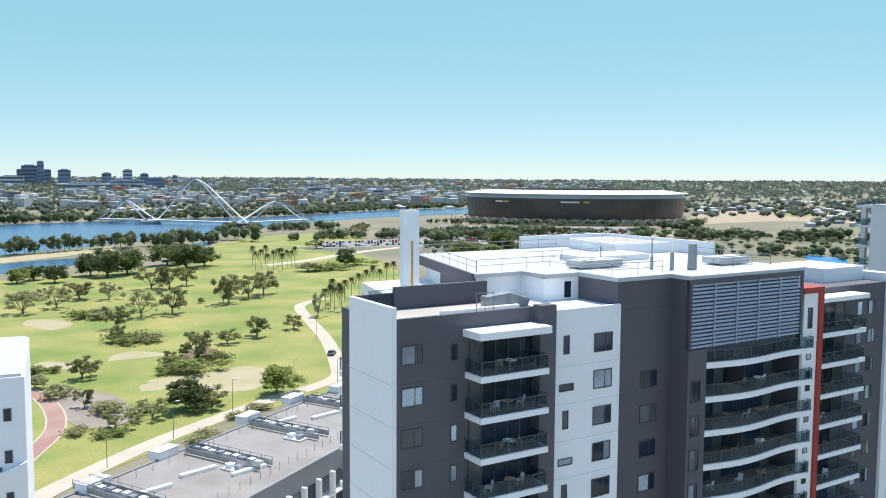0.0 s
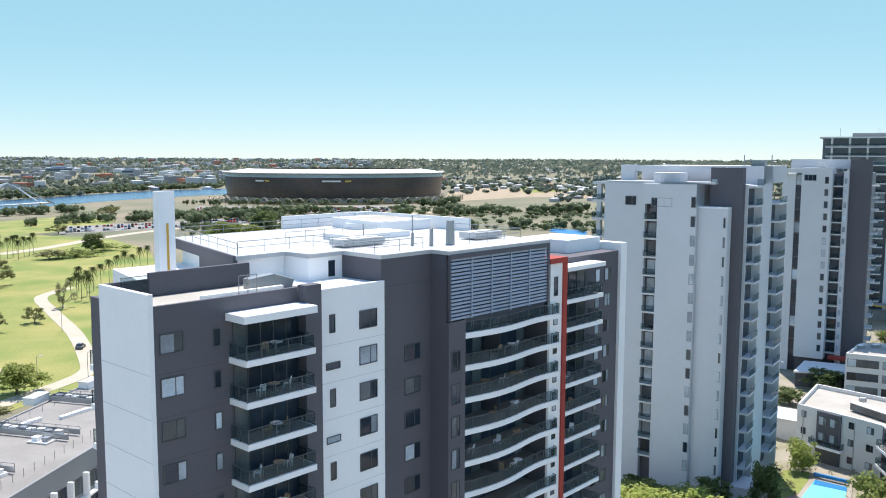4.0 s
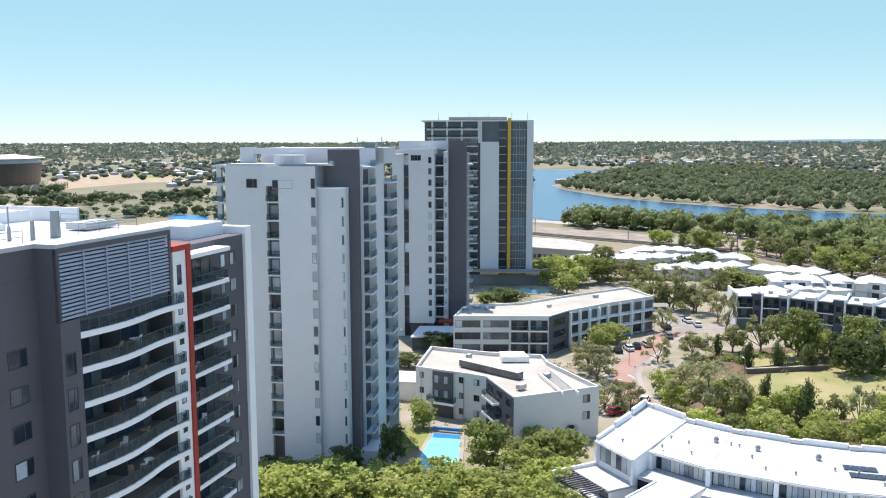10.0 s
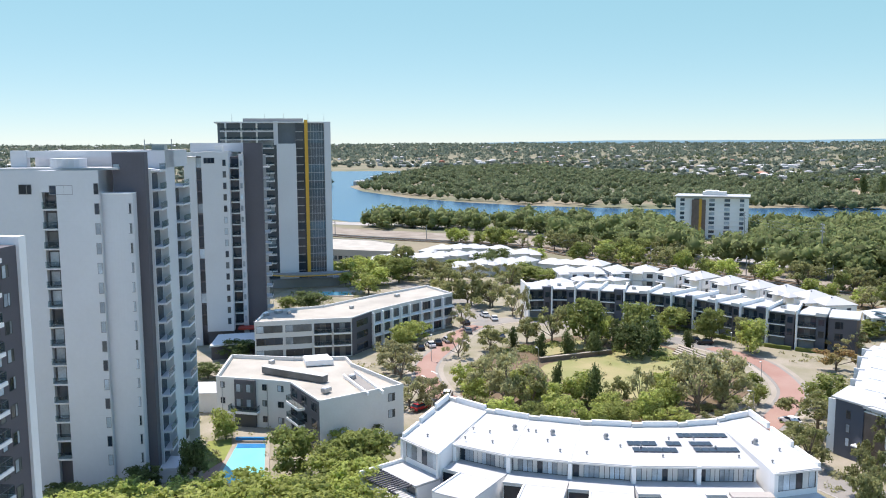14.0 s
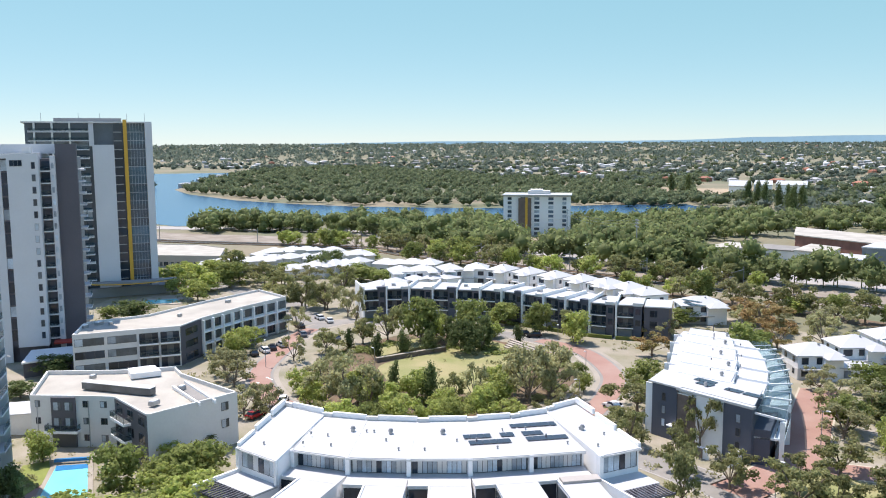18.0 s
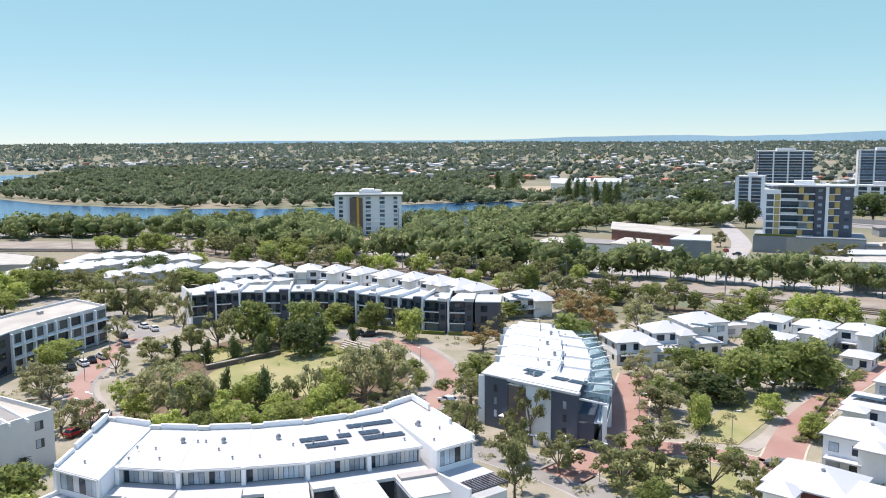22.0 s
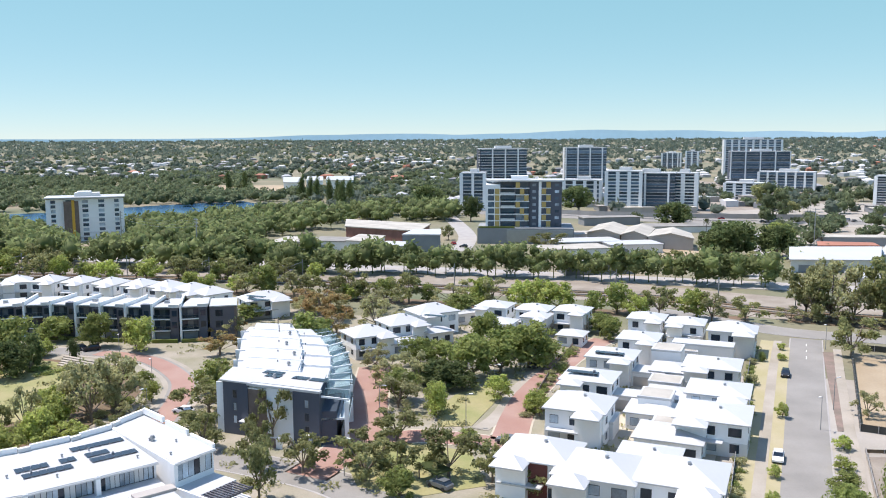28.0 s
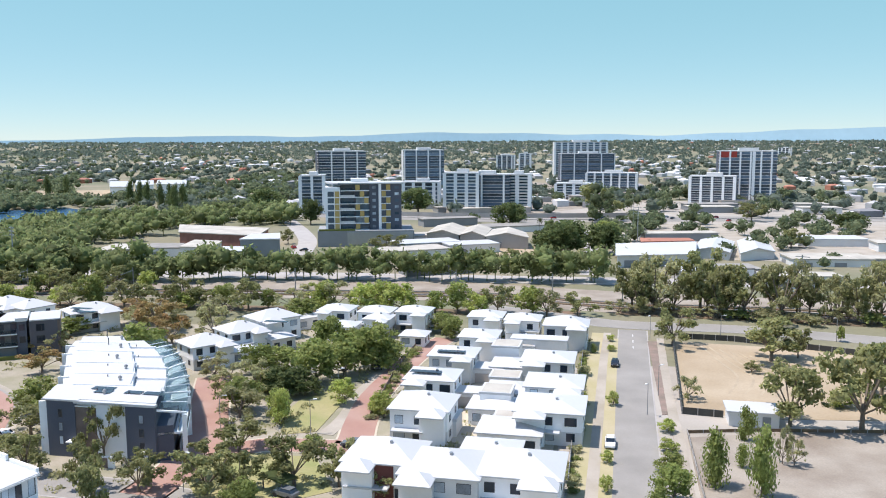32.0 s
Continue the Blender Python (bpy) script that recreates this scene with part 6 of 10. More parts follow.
# near white terrace with upper storey set back
def near_terrace():
    """Seven joined houses: a broad white upper roof, a clerestory under its eave, a lower roof with open courts before it."""
    far = [(118.7, 74.6), (117.0, 66.3), (117.6, 58.8), (119.6, 50.9), (122.7, 43.7), (126.5, 37.7), (131.0, 32.9), (136.5, 29.4)]
    eave = [(101.7, 63.0), (101.9, 54.2), (104.4, 45.9), (107.5, 37.8), (111.9, 30.2), (116.1, 23.3)]
    LOW = 7.3
    for i in range(7):
        ends = i in (0, 6)
        if i == 0:
            a, b = (99.0, 70.5), (96.5, 62.7)
        elif i == 6:
            a, b = (114.1, 20.7), (119.2, 16.0)
        else:
            a, b = eave[i - 1], eave[i]
        d, c = far[i], far[i + 1]
        h = 10.35 if ends else 10.0
        ob = thing("terrace_house", Matrix(), "white terraced house with white metal roof and set-back upper storey", "house", "near terrace houses")
        L = math.dist(a, b)
        m = edge_frame(a, b)
        back = 1.0 if not ends else 0.55
        u = Vector((b[0] - a[0], b[1] - a[1])).normalized()
        nrm = Vector((-u.y, u.x)) * back
        wa, wb = (a[0] + nrm.x, a[1] + nrm.y), (b[0] + nrm.x, b[1] + nrm.y)
        part("wall", prism([wa, wb, c, d], 0, h - 0.3), M_WHITE, ob)
        part("roof", prism([a, b, c, d], h - 0.3, h), M_ROOF, ob, "broad white sheet-metal roof")
        place_on(part("gutter", box(0.0, L, -0.14, 0.0, h - 0.34, h - 0.12), M_WHITE2, ob), m)
        # seams, ridge cap and parapet blocks on the far edge
        Lf, mf = math.dist(d, c), edge_frame(d, c)
        place_on(part("parapet", box(-0.1, Lf * 0.22, -0.5, 0.15, h, h + 0.62), M_WHITE2, ob), mf)
        place_on(part("parapet", box(Lf * 0.22, Lf - 0.1, -0.3, 0.1, h, h + 0.85), M_WHITE, ob), mf)
        place_on(part("flashing", box(0.2, Lf - 0.2, -0.55, -0.42, h, h + 0.06), M_METAL, ob), mf)
        part("roof_seam", beam(bmesh.new(), (a[0] + 0.05, a[1], h + 0.03), (d[0], d[1], h + 0.03), 0.12, 0.1), M_WHITE2, ob)
        if ends:
            p, q = (a, d) if i == 0 else (b, c)
            for k in range(3):
                g0, g1 = Vector(p).lerp(Vector(q), k / 3 + 0.02), Vector(p).lerp(Vector(q), (k + 1) / 3 - 0.02)
                part("side_parapet", beam(bmesh.new(), (*g0, h + 0.1 + 0.3 * k), (*g1, h + 0.1 + 0.3 * k), 0.4, 0.9), M_WHITE, ob)
            p, q = (b, c) if i == 0 else (a, d)
            part("flank_wall", beam(bmesh.new(), (*p, h - 1.9), (*q, h - 1.9), 0.35, 3.7), M_WHITE, ob)
        # clerestory under the eave
        place_on(part("window_recess", box(0.35, L - 0.3, back - 0.04, back, LOW + 0.15, h - 0.35), M_FRAME, ob), m)
        n = 11 if not ends else 6
        for k in range(n):
            u0, u1 = 0.5 + (L - 1.0) * k / n, 0.5 + (L - 1.0) * (k + 1) / n
            dark = k == (0 if i % 2 else n // 2)
            place_on(part("window", box(u0 + 0.05, u1 - 0.04, back - 0.09, back - 0.04, LOW + 0.25, h - 0.45), M_GLASS if dark else (M_GLASSL, M_WHITE2, M_GLASSL, M_GLASSL, M_WHITE2)[(k * 2 + i * 3) % 5], ob), m)
        place_on(part("party_fin", box(-0.3, 0.3, -0.1, back + 0.3, LOW, h - 0.02), M_WHITE, ob, "white dividing fin"), m)
        # lower storey with its white roof, open courts and front rooms
        dep = 11.0
        cw = L * 0.33
        if ends:
            place_on(part("lower_wall", box(0.0, L, -3.6, back, 0, LOW - 1.0), M_WHITE, ob), m)
            place_on(part("lower_roof", box(-0.1, L + 0.1, -4.0, back, LOW - 1.0, LOW - 0.7), M_ROOF, ob), m)
            place_on(part("terrace_wall", box(-0.35, -0.05, -7.6, back, 0, LOW - 0.2), M_WHITE, ob), m)
            place_on(part("pergola_beam", box(0.0, L, -7.4, -7.2, LOW - 1.1, LOW - 0.85), M_DARK, ob), m)
            for k in range(12):
                place_on(part("pergola_slat", box(0.15 + k * (L - 0.3) / 12, 0.35 + k * (L - 0.3) / 12, -7.4, -4.0, LOW - 0.85, LOW - 0.68), M_DARK, ob), m)
            place_on(part("front_room", box(0.0, L, -7.0, -3.6, 0, LOW - 2.4), M_WHITE2, ob), m)
            for k in range(4):
                place_on(window(ob, 0.3 + k * (L - 0.6) / 4, 0.2 + (k + 1) * (L - 0.6) / 4, LOW - 3.6, LOW - 1.2, -3.6, 0, curtained=k % 2 == 0), m)
        else:
            place_on(part("lower_wall", box(0.0, L, -3.5, back, 0, LOW), M_WHITE, ob), m)
            place_on(part("lower_wall", box(cw, L, -dep, -3.5, 0, LOW - 0.02), M_WHITE, ob), m)
            place_on(part("lower_roof", box(-0.02, L + 0.02, -3.5, back, LOW, LOW + 0.14), M_ROOF, ob), m)
            place_on(part("lower_roof", box(cw, L + 0.02, -dep, -3.5, LOW, LOW + 0.12), M_ROOF, ob), m)
            place_on(part("court", box(0.02, cw, -dep, -3.5, 0, 3.4), M_PAVE, ob, "paved sunken courtyard"), m)
            place_on(part("court_glazing", box(0.1, cw - 0.1, -3.6, -3.5, 3.4, LOW - 0.3), M_GLASS, ob, "dark courtyard glazing"), m)
            place_on(part("court_glazing", box(cw - 0.08, cw, -dep + 0.5, -3.8, 3.4, LOW - 0.3), M_GLASSM, ob, "dark courtyard glazing"), m)
            place_on(part("court_kerb", box(-0.05, cw + 0.1, -3.75, -3.5, LOW + 0.0, LOW + 0.3), M_WHITE2, ob), m)
            place_on(part("court_kerb", box(cw - 0.05, cw + 0.2, -dep, -3.5, LOW + 0.12, LOW + 0.3), M_WHITE, ob), m)
        if i == 5:
            place_on(part("stair_hood", box(L * 0.38, L + 0.5, -5.0, -3.2, LOW + 0.1, LOW + 0.5), M_TAUPE, ob, "taupe roof hood over a glazed landing"), m)
        for k in range(3):
            q = m @ Vector((L * (0.25 + 0.27 * k), 3.2 + 3.6 * ((k * 2 + i) % 3), 0))
            vent = part("roof_vent", cyl(bmesh.new(), q.x, q.y, h, h + 0.3, 0.12, 0.12, 8), M_METAL, ob)
            part("cowl", cyl(bmesh.new(), q.x, q.y, h + 0.3, h + 0.46, 0.2, 0.12, 8), M_GREY, vent)
        q = m @ Vector((L * 0.55, 10.0, 0))
        if i in (1, 2, 3, 6):
            turbine = part("turbine_vent", cyl(bmesh.new(), q.x, q.y, h, h + 0.45, 0.32, 0.3, 12), M_METAL, ob)
            part("turbine_head", cyl(bmesh.new(), q.x, q.y, h + 0.45, h + 0.85, 0.42, 0.25, 12), M_GREY, turbine)
        if i in (4, 5):
            for u0, u1, y in (((0.06, 0.62, 7.6), (0.7, 0.95, 7.6), (0.1, 0.92, 5.0)) if i == 4 else ((0.0, 0.92, 11.2), (0.12, 0.55, 7.6), (0.12, 0.98, 5.2))):
                n = max(2, int((u1 - u0) * L / 1.05))
                for k in range(n):
                    place_on(part("solar_panel", bx(bmesh.new(), u0 * L + k * 1.05, u0 * L + k * 1.05 + 0.99, y, y + 1.65, h + 0.12, h + 0.18), M_SOLAR, ob), m)


near_terrace()


# dark crescent terrace facing the oval garden
def crescent():
    line = smooth([(228.1, 115.1), (235.3, 104.6), (238.3, 89.8), (241.1, 77.5), (238.3, 66.1), (233.9, 52.6), (231.3, 42.1), (231.8, 31.5)], 8)
    dist = [0.0]
    for a, b in zip(line, line[1:]):
        dist.append(dist[-1] + math.dist(a, b))
    n = 12
    pts = []
    for i in range(n + 1):
        s = dist[-1] * i / n
        j = max(k for k in range(len(dist)) if dist[k] <= s + 1e-6)
        j = min(j, len(line) - 2)
        t = (s - dist[j]) / (dist[j + 1] - dist[j])
        pts.append((line[j][0] + (line[j + 1][0] - line[j][0]) * t, line[j][1] + (line[j + 1][1] - line[j][1]) * t))
    for i in range(n):
        a, b = pts[i], pts[i + 1]
        L = math.dist(a, b)
        ob = thing("terrace_house", edge_frame(a, b), "three-storey charcoal terraced house with white frame and balcony", "house", "crescent terrace houses")
        part("wall", box(0.35, L - 0.3, 0, 11, 0, 9.2), M_SLATE, ob)
        part("party_wall", box(-0.05, 0.42, -1.6, 11.2, 0, 10.5), M_WHITE, ob, "white party wall fin")
        part("roof", box(0.42, L - 0.05, -0.9, 11.2, 9.2, 9.5), M_ROOF, ob)
        part("pier", box(L * 0.66, L - 0.3, -0.9, 0, 0, 9.2), M_SLATE if i % 2 else M_DARK, ob)
        part("pier_cap", box(L * 0.62, L - 0.06, -1.1, 0.6, 9.2, 10.1), M_WHITE2 if i % 3 else M_SLATE, ob)
        for f in (1, 2):
            z = 3.1 * f
            glazing(ob, 0.6, L * 0.64, -0.01, z, z + 2.5, 3)
            balcony(ob, [(0.4, -1.2), (L * 0.66, -1.2)], 0, z, 0.25)
            window(ob, L * 0.72, L - 0.6, z + 0.6, z + 2.3, -0.9, 0)
        part("garage_door", box(0.7, L * 0.6, -0.05, 0, 0, 2.4), M_GREY, ob)
        part("hedge", box(0.3, L - 0.3, -3.0, -2.2, 0, 1.0), L_GREEN, ob)
        if i % 3 == 1:
            part("roof_unit", box(2, 3.2, 4, 5.2, 9.55, 10.2), M_METAL, ob)
    a, b = pts[-1], pts[-2]
    end = thing("terrace_house", edge_frame(pts[-2], pts[-1]) @ pose(math.dist(a, b) + 0.3, 0, 0), "brown brick end house with a white upper wall", "house", "crescent terrace houses")
    part("wall", box(0.05, 6.5, -0.6, 10.5, 0, 9.0), M_DARK, end)
    part("brick_panel", box(6.5, 7.1, -0.6, 10.5, 0, 8.8), M_BRICK, end)
    part("roof", box(0.05, 7.2, -0.8, 10.6, 9.0, 9.3), M_ROOF, end)
    window(end, 1.5, 3.5, 6.3, 8.2, -0.6, 1)
    window(end, 1.5, 3.5, 3.2, 5.2, -0.6, 1)


crescent()


# stepped white terrace fanning round the bend
def stepped_terrace():
    """Six houses fanning round the bend: each roof strip a step below the next, with a lower strip and glazed pergola on the lane side."""
    left = [(155.8, 18.6), (163.3, 16.5), (171.4, 17.0), (179.9, 17.4), (190.2, 18.0), (197.6, 18.0), (203.4, 17.4)]
    right = [(146.0, 1.3), (156.0, 0.1), (164.4, -0.6), (172.5, -0.7), (182.0, -0.0), (191.0, 1.4), (199.8, 3.6)]
    outer = [(145.7, -3.6), (157.8, -4.7), (169.0, -4.9), (179.6, -4.6), (188.7, -3.6), (196.8, -2.2), (204.2, -0.4)]

    def on(i, u):
        return tuple(Vector(left[i]).lerp(Vector(right[i]), u))
    for i in range(6):
        h = 10.2
        ob = thing("terrace_house", Matrix(), "white three-storey terraced house with stepped metal roof", "house", "stepped terrace houses")
        u0, u1 = (0.0, 1.0) if i == 0 else (0.16, 0.66)
        w0, w1 = (0.0, 0.97) if i == 0 else (0.05, 0.70)
        part("wall", prism([on(i, 0), on(i, 1), on(i + 1, 1), on(i + 1, 0)], 0, h - 1.6), M_WHITE if i else M_SLATE, ob)
        part("upper_wall", prism([on(i, w0 + 0.02), on(i, w1 - 0.02), on(i + 1, w1 - 0.02), on(i + 1, w0 + 0.02)], h - 1.6, h - 0.25), M_WHITE, ob)
        e0 = -0.06 if i == 0 else u0 - 0.08
        part("roof", prism([on(i, e0), on(i, u1), on(i + 1, max(u1, 0.68)), on(i + 1, u0 - 0.1)], h - 0.25, h), M_ROOF, ob, "white sheet-metal roof strip")
        m, L = edge_frame(left[i], right[i]), math.dist(left[i], right[i])
        if i:
            # the upstand between this roof and the lower one before it, with its dark flashing
            place_on(part("party_wall", box(L * 0.07, L * 0.7, -0.2, 0.12, h - 0.6, h + 0.16), M_WHITE, ob), m)
            place_on(part("flashing", box(L * 0.08, L * 0.68, -0.34, -0.22, h - 0.22, h - 0.08), M_METAL, ob), m)
            place_on(part("lane_party_wall", box(L * 0.7, L * 1.02, -0.2, 0.14, h - 2.6, h - 0.75), M_WHITE, ob), m)
            part("lane_roof", prism([on(i, u1 + 0.03), on(i, 1.0), on(i + 1, 1.0), on(i + 1, 0.7)], h - 1.6, h - 1.2), M_ROOF, ob)
            part("garden_roof", prism([on(i, -0.05), on(i, 0.1), on(i + 1, 0.1), on(i + 1, -0.05)], h - 1.6, h - 0.9), M_ROOF, ob)
        # wing on the lane: slab, glazed wall set back, blade walls and a glass pergola
        o1, o2, b, c = Vector(outer[i]), Vector(outer[i + 1]), Vector(right[i]), Vector(right[i + 1])
        if i:
            part("lower_wing", prism([tuple(b), tuple(o1.lerp(b, 0.35)), tuple(o2.lerp(c, 0.35)), tuple(c)], 0, 6.2), M_WHITE, ob)
            part("terrace_floor", prism([tuple(b), tuple(o1), tuple(o2), tuple(c)], 6.2, 6.5), M_WHITE, ob)
        else:
            # slate colour on this solid wing imitates the carport's shade
            part("lower_wing", prism([tuple(b), tuple(o1.lerp(b, 0.45)), tuple(o2.lerp(c, 0.45)), tuple(c)], 0, 6.2), M_SLATE, ob, "slate-coloured block standing in for the shaded open carport")
            part("terrace_floor", prism([tuple(b), tuple(o1), tuple(o2), tuple(c)], 4.6, 4.95), M_WHITE, ob)
        q = o1 + (o1 - b) * 0.02
        if i:
            part("blade_wall", beam(bmesh.new(), (*b, 3.7), (*o1, 3.7), 0.3, 7.4), M_WHITE, ob, "white blade wall between terraces")
        else:
            part("carport_fin", beam(bmesh.new(), (*o1.lerp(b, 0.16), 3.9), (*o1, 3.9), 0.35, 7.8), M_WHITE, ob, "white fin at the carport's corner")
        part("pergola_beam", beam(bmesh.new(), (*b, h - 1.25), (*q, h - 2.0), 0.24, 0.32), M_WHITE, ob)
        can = bmesh.new()
        vs = [can.verts.new(p) for p in ((*b.lerp(o1, 0.05), h - 1.35), (*b.lerp(o1, 0.95), h - 2.05), (*c.lerp(o2, 0.95), h - 2.05), (*c.lerp(o2, 0.05), h - 1.35))]
        lo = [can.verts.new((v.co.x, v.co.y, v.co.z - 0.06)) for v in vs]
        can.faces.new(vs)
        can.faces.new(lo[::-1])
        for k in range(4):
            can.faces.new((vs[k], lo[k], lo[(k + 1) % 4], vs[(k + 1) % 4]))
        canopy = part("pergola_glass", can, M_RAIL, ob, "tinted glass pergola roof")
        for k in (1,):
            g, q = b.lerp(c, k / 2), o1.lerp(o2, k / 2)
            part("rafter", beam(bmesh.new(), (*g.lerp(q, 0.04), h - 1.3), (*g.lerp(q, 0.97), h - 2.0), 0.1, 0.12), M_WHITE, canopy)
        m2, L2 = edge_frame(tuple(o1), tuple(o2)), math.dist(o1, o2)
        place_on(balcony(ob, [(0.3, -0.05), (max(1.5, L2 - 0.3), -0.05)], 0.4, 6.55 if i else 5.0, 0.1), m2)
        place_on(glazing(ob, 0.5, max(1.4, L2 - 0.5), 1.5, 3.4, 5.8, 3), m2)
        place_on(part("garage_door", box(0.8, max(1.6, L2 - 0.8), 1.3, 1.42, 0, 2.5), M_GREY, ob), m2)
        # garden side
        m3, L3 = edge_frame(left[i + 1], left[i]), math.dist(left[i + 1], left[i])
        place_on(balcony(ob, [(0.3, -1.4), (max(1.4, L3 - 0.3), -1.4)], 0, 6.2, 0.25), m3)
        place_on(glazing(ob, 0.5, max(1.3, L3 - 0.5), -0.01, 6.2, 8.3, 2), m3)
        place_on(part("side_fin", box(L3 - 0.2, L3 + 0.12, -1.8, 0.2, 0, h - 0.6), M_WHITE, ob), m3)
        # roof fittings
        q = m @ Vector((L * (0.42 + 0.05 * (i % 3)), 3.4, 0))
        vent = part("turbine_vent", cyl(bmesh.new(), q.x, q.y, h, h + 0.45, 0.26, 0.26, 10), M_METAL, ob)
        part("turbine_head", cyl(bmesh.new(), q.x, q.y, h + 0.45, h + 0.85, 0.4, 0.22, 12), M_GREY, vent)
        for k in range(2):
            q = m @ Vector((L * (0.28 + 0.34 * k), 5.5 - k, 0))
            part("flue", cyl(bmesh.new(), q.x, q.y, h, h + (0.4 if k or i < 4 else 1.5), 0.1, 0.1, 8), M_DARK, ob)
    # solar panels on the first two roofs
    m, L = edge_frame(left[0], right[0]), math.dist(left[0], right[0])
    for x0, n, y in ((0.22, 4, 5.4), (0.3, 3, 3.6), (0.58, 3, 4.0), (0.76, 3, 4.0)):
        rack = thing("solar_array", m @ pose(L * x0, y, 10.2), "dark blue solar panels on a white roof strip", "solar panels", "solar arrays")
        for k in range(n):
            part("solar_panel", box(1.05 * k, 1.05 * k + 1.0, 0, 1.65, 0.1, 0.16), M_SOLAR, rack)
        part("rack_rail", box(-0.1, 1.05 * n, 0.4, 0.5, 0, 0.1), M_METAL, rack)
    # end elevation
    end = thing("terrace_end_wall", m, "charcoal, brick and white end elevation of the terrace", "building")
    part("panel_dark", box(-0.15, L * 0.26, -0.7, -0.02, 0, 9.9), M_SLATE, end, "charcoal rendered panel")
    part("panel_brick", box(L * 0.26, L * 0.46, -0.5, -0.02, 0, 9.0), M_BRICK, end, "brown brick panel")
    part("brick_cap", box(L * 0.26, L * 0.46, -0.6, -0.02, 9.0, 9.2), M_WHITE, end)
    part("panel_white", box(L * 0.46, L * 0.74, -0.6, -0.02, 0, 9.6), M_WHITE, end)
    part("panel_grey", box(L * 0.74, L + 0.15, -0.85, -0.02, 0, 9.7), M_SLATE, end, "charcoal rendered panel")
    part("fascia", box(L * 0.26, L + 0.35, -1.0, -0.02, 9.7, 10.12), M_ROOF, end)
    part("corner_roof", box(-0.9, L * 0.3, -0.95, -0.02, 9.95, 10.25), M_ROOF, end)
    for z in (7.0, 4.6, 2.2):
        window(end, L * 0.1, L * 0.1 + 0.8, z, z + 1.5, -0.7, 0, curtained=z < 5)
        window(end, L * 0.86, L * 0.86 + 0.9, z - 0.2, z + 1.3, -0.85, 0, curtained=z > 5)
    part("door_canopy", box(L * 0.2, L * 0.27, -2.0, -0.7, 3.0, 3.2), M_WHITE, end)
    part("garden_wall", box(L * 0.5, L * 0.72, -4.2, -3.9, 0, 2.0), M_WHITE, end)
    part("garden_gate", box(L * 0.5, L * 0.66, -4.3, -4.2, 0.1, 1.8), M_BRICK, end)
    part("garden_wall", box(L * 0.9, L * 0.93, -4.5, -0.8, 0, 2.3), M_WHITE, end)


stepped_terrace()

# long flat-roofed block below the park, and a white block beside it
g1, g2, g3, g4 = [(-43.6, 98.0), (-10.7, 157.6), (-2.0, 133.4), (-21.5, 95.7)]
long_block = poly_building("flat_roofed_block", [g1, g2, g3, g4], 15.0, "long block with grey flat roof, plant racks and white stair boxes", "apartment building", M_GREY, M_ROOFG, 0.3,
                           facades=[(g4, g3, 12, "frame")])
for x, y in [(-38.7, 105.5), (-33.3, 117.7), (-24.7, 134.7), (-19.0, 146.0), (-11.5, 153.7)]:
    q = part("stair_box", Matrix() and box(-1.9, 1.9, -1.0, 1.0, 14.8, 15.9), M_WHITE, long_block)
    q.matrix_basis = pose(x, y, 0, 0, 0, math.degrees(math.atan2(g2[1] - g1[1], g2[0] - g1[0])))
    part("cap", box(-2.0, 2.0, -1.1, 1.1, 15.9, 16.0), M_ROOF, q)
ang = math.degrees(math.atan2(g2[1] - g1[1], g2[0] - g1[0]))
r1, r2 = [(-30.8, 120.1), (-17.8, 111.5)]
rack_ang = math.degrees(math.atan2(r2[1] - r1[1], r2[0] - r1[0]))
for (x, y), n in zip([(-34.5, 102.2), (-24.0, 115.8), (-17.5, 128.9), (-10.6, 143.0)], (8, 9, 8, 6)):
    q = part("plant_rack", bx(bx(bx(bmesh.new(), -7, 7, -1.25, -1.17, 15.0, 15.75), -7, 7, 1.17, 1.25, 15.0, 15.75), -7.05, -6.97, -1.17, 1.17, 15.0, 15.75), M_METAL, long_block, "grey steel plant screen with air conditioners")
    q.matrix_basis = pose(x, y, 0, 0, 0, rack_ang)
    for sy_ in (-1.21, 1.21):
        part("top_rail", beam(bmesh.new(), (-7, sy_, 16.15), (7, sy_, 16.15), 0.06), M_GREY, q)
        for k in range(8):
            part("rail_post", box(-7 + 2 * k - 0.03, -7 + 2 * k + 0.03, sy_ - 0.03, sy_ + 0.03, 15.7, 16.15), M_GREY, q)
    for k in range(n):
        part("air_conditioner", box(-6.4 + k * 1.45, -5.4 + k * 1.45, -0.5 + 0.3 * (k % 2), 0.35 + 0.3 * (k % 2), 14.9, 15.75), M_WHITE2 if k % 3 else M_METAL, q)
    part("pipe_tray", box(2.0, 5.2, -3.4, -1.5, 14.85, 15.05), M_WHITE2, q)
    part("air_conditioner", box(2.4, 3.4, -3.0, -2.0, 15.05, 15.6), M_WHITE, q)
    part("air_conditioner", box(4.0, 4.9, -2.9, -2.0, 15.05, 15.6), M_METAL, q)
for x, y in [(-30.9, 104.1), (-26.9, 110.7), (-20.3, 111.1), (-19.0, 133.9), (-12.6, 137.0)]:
    q = part("skylight", box(-2.6, 2.6, -0.35, 0.35, 14.8, 15.25), M_WHITE, long_block)
    q.matrix_basis = pose(x, y, 0, 0, 0, rack_ang + 78)
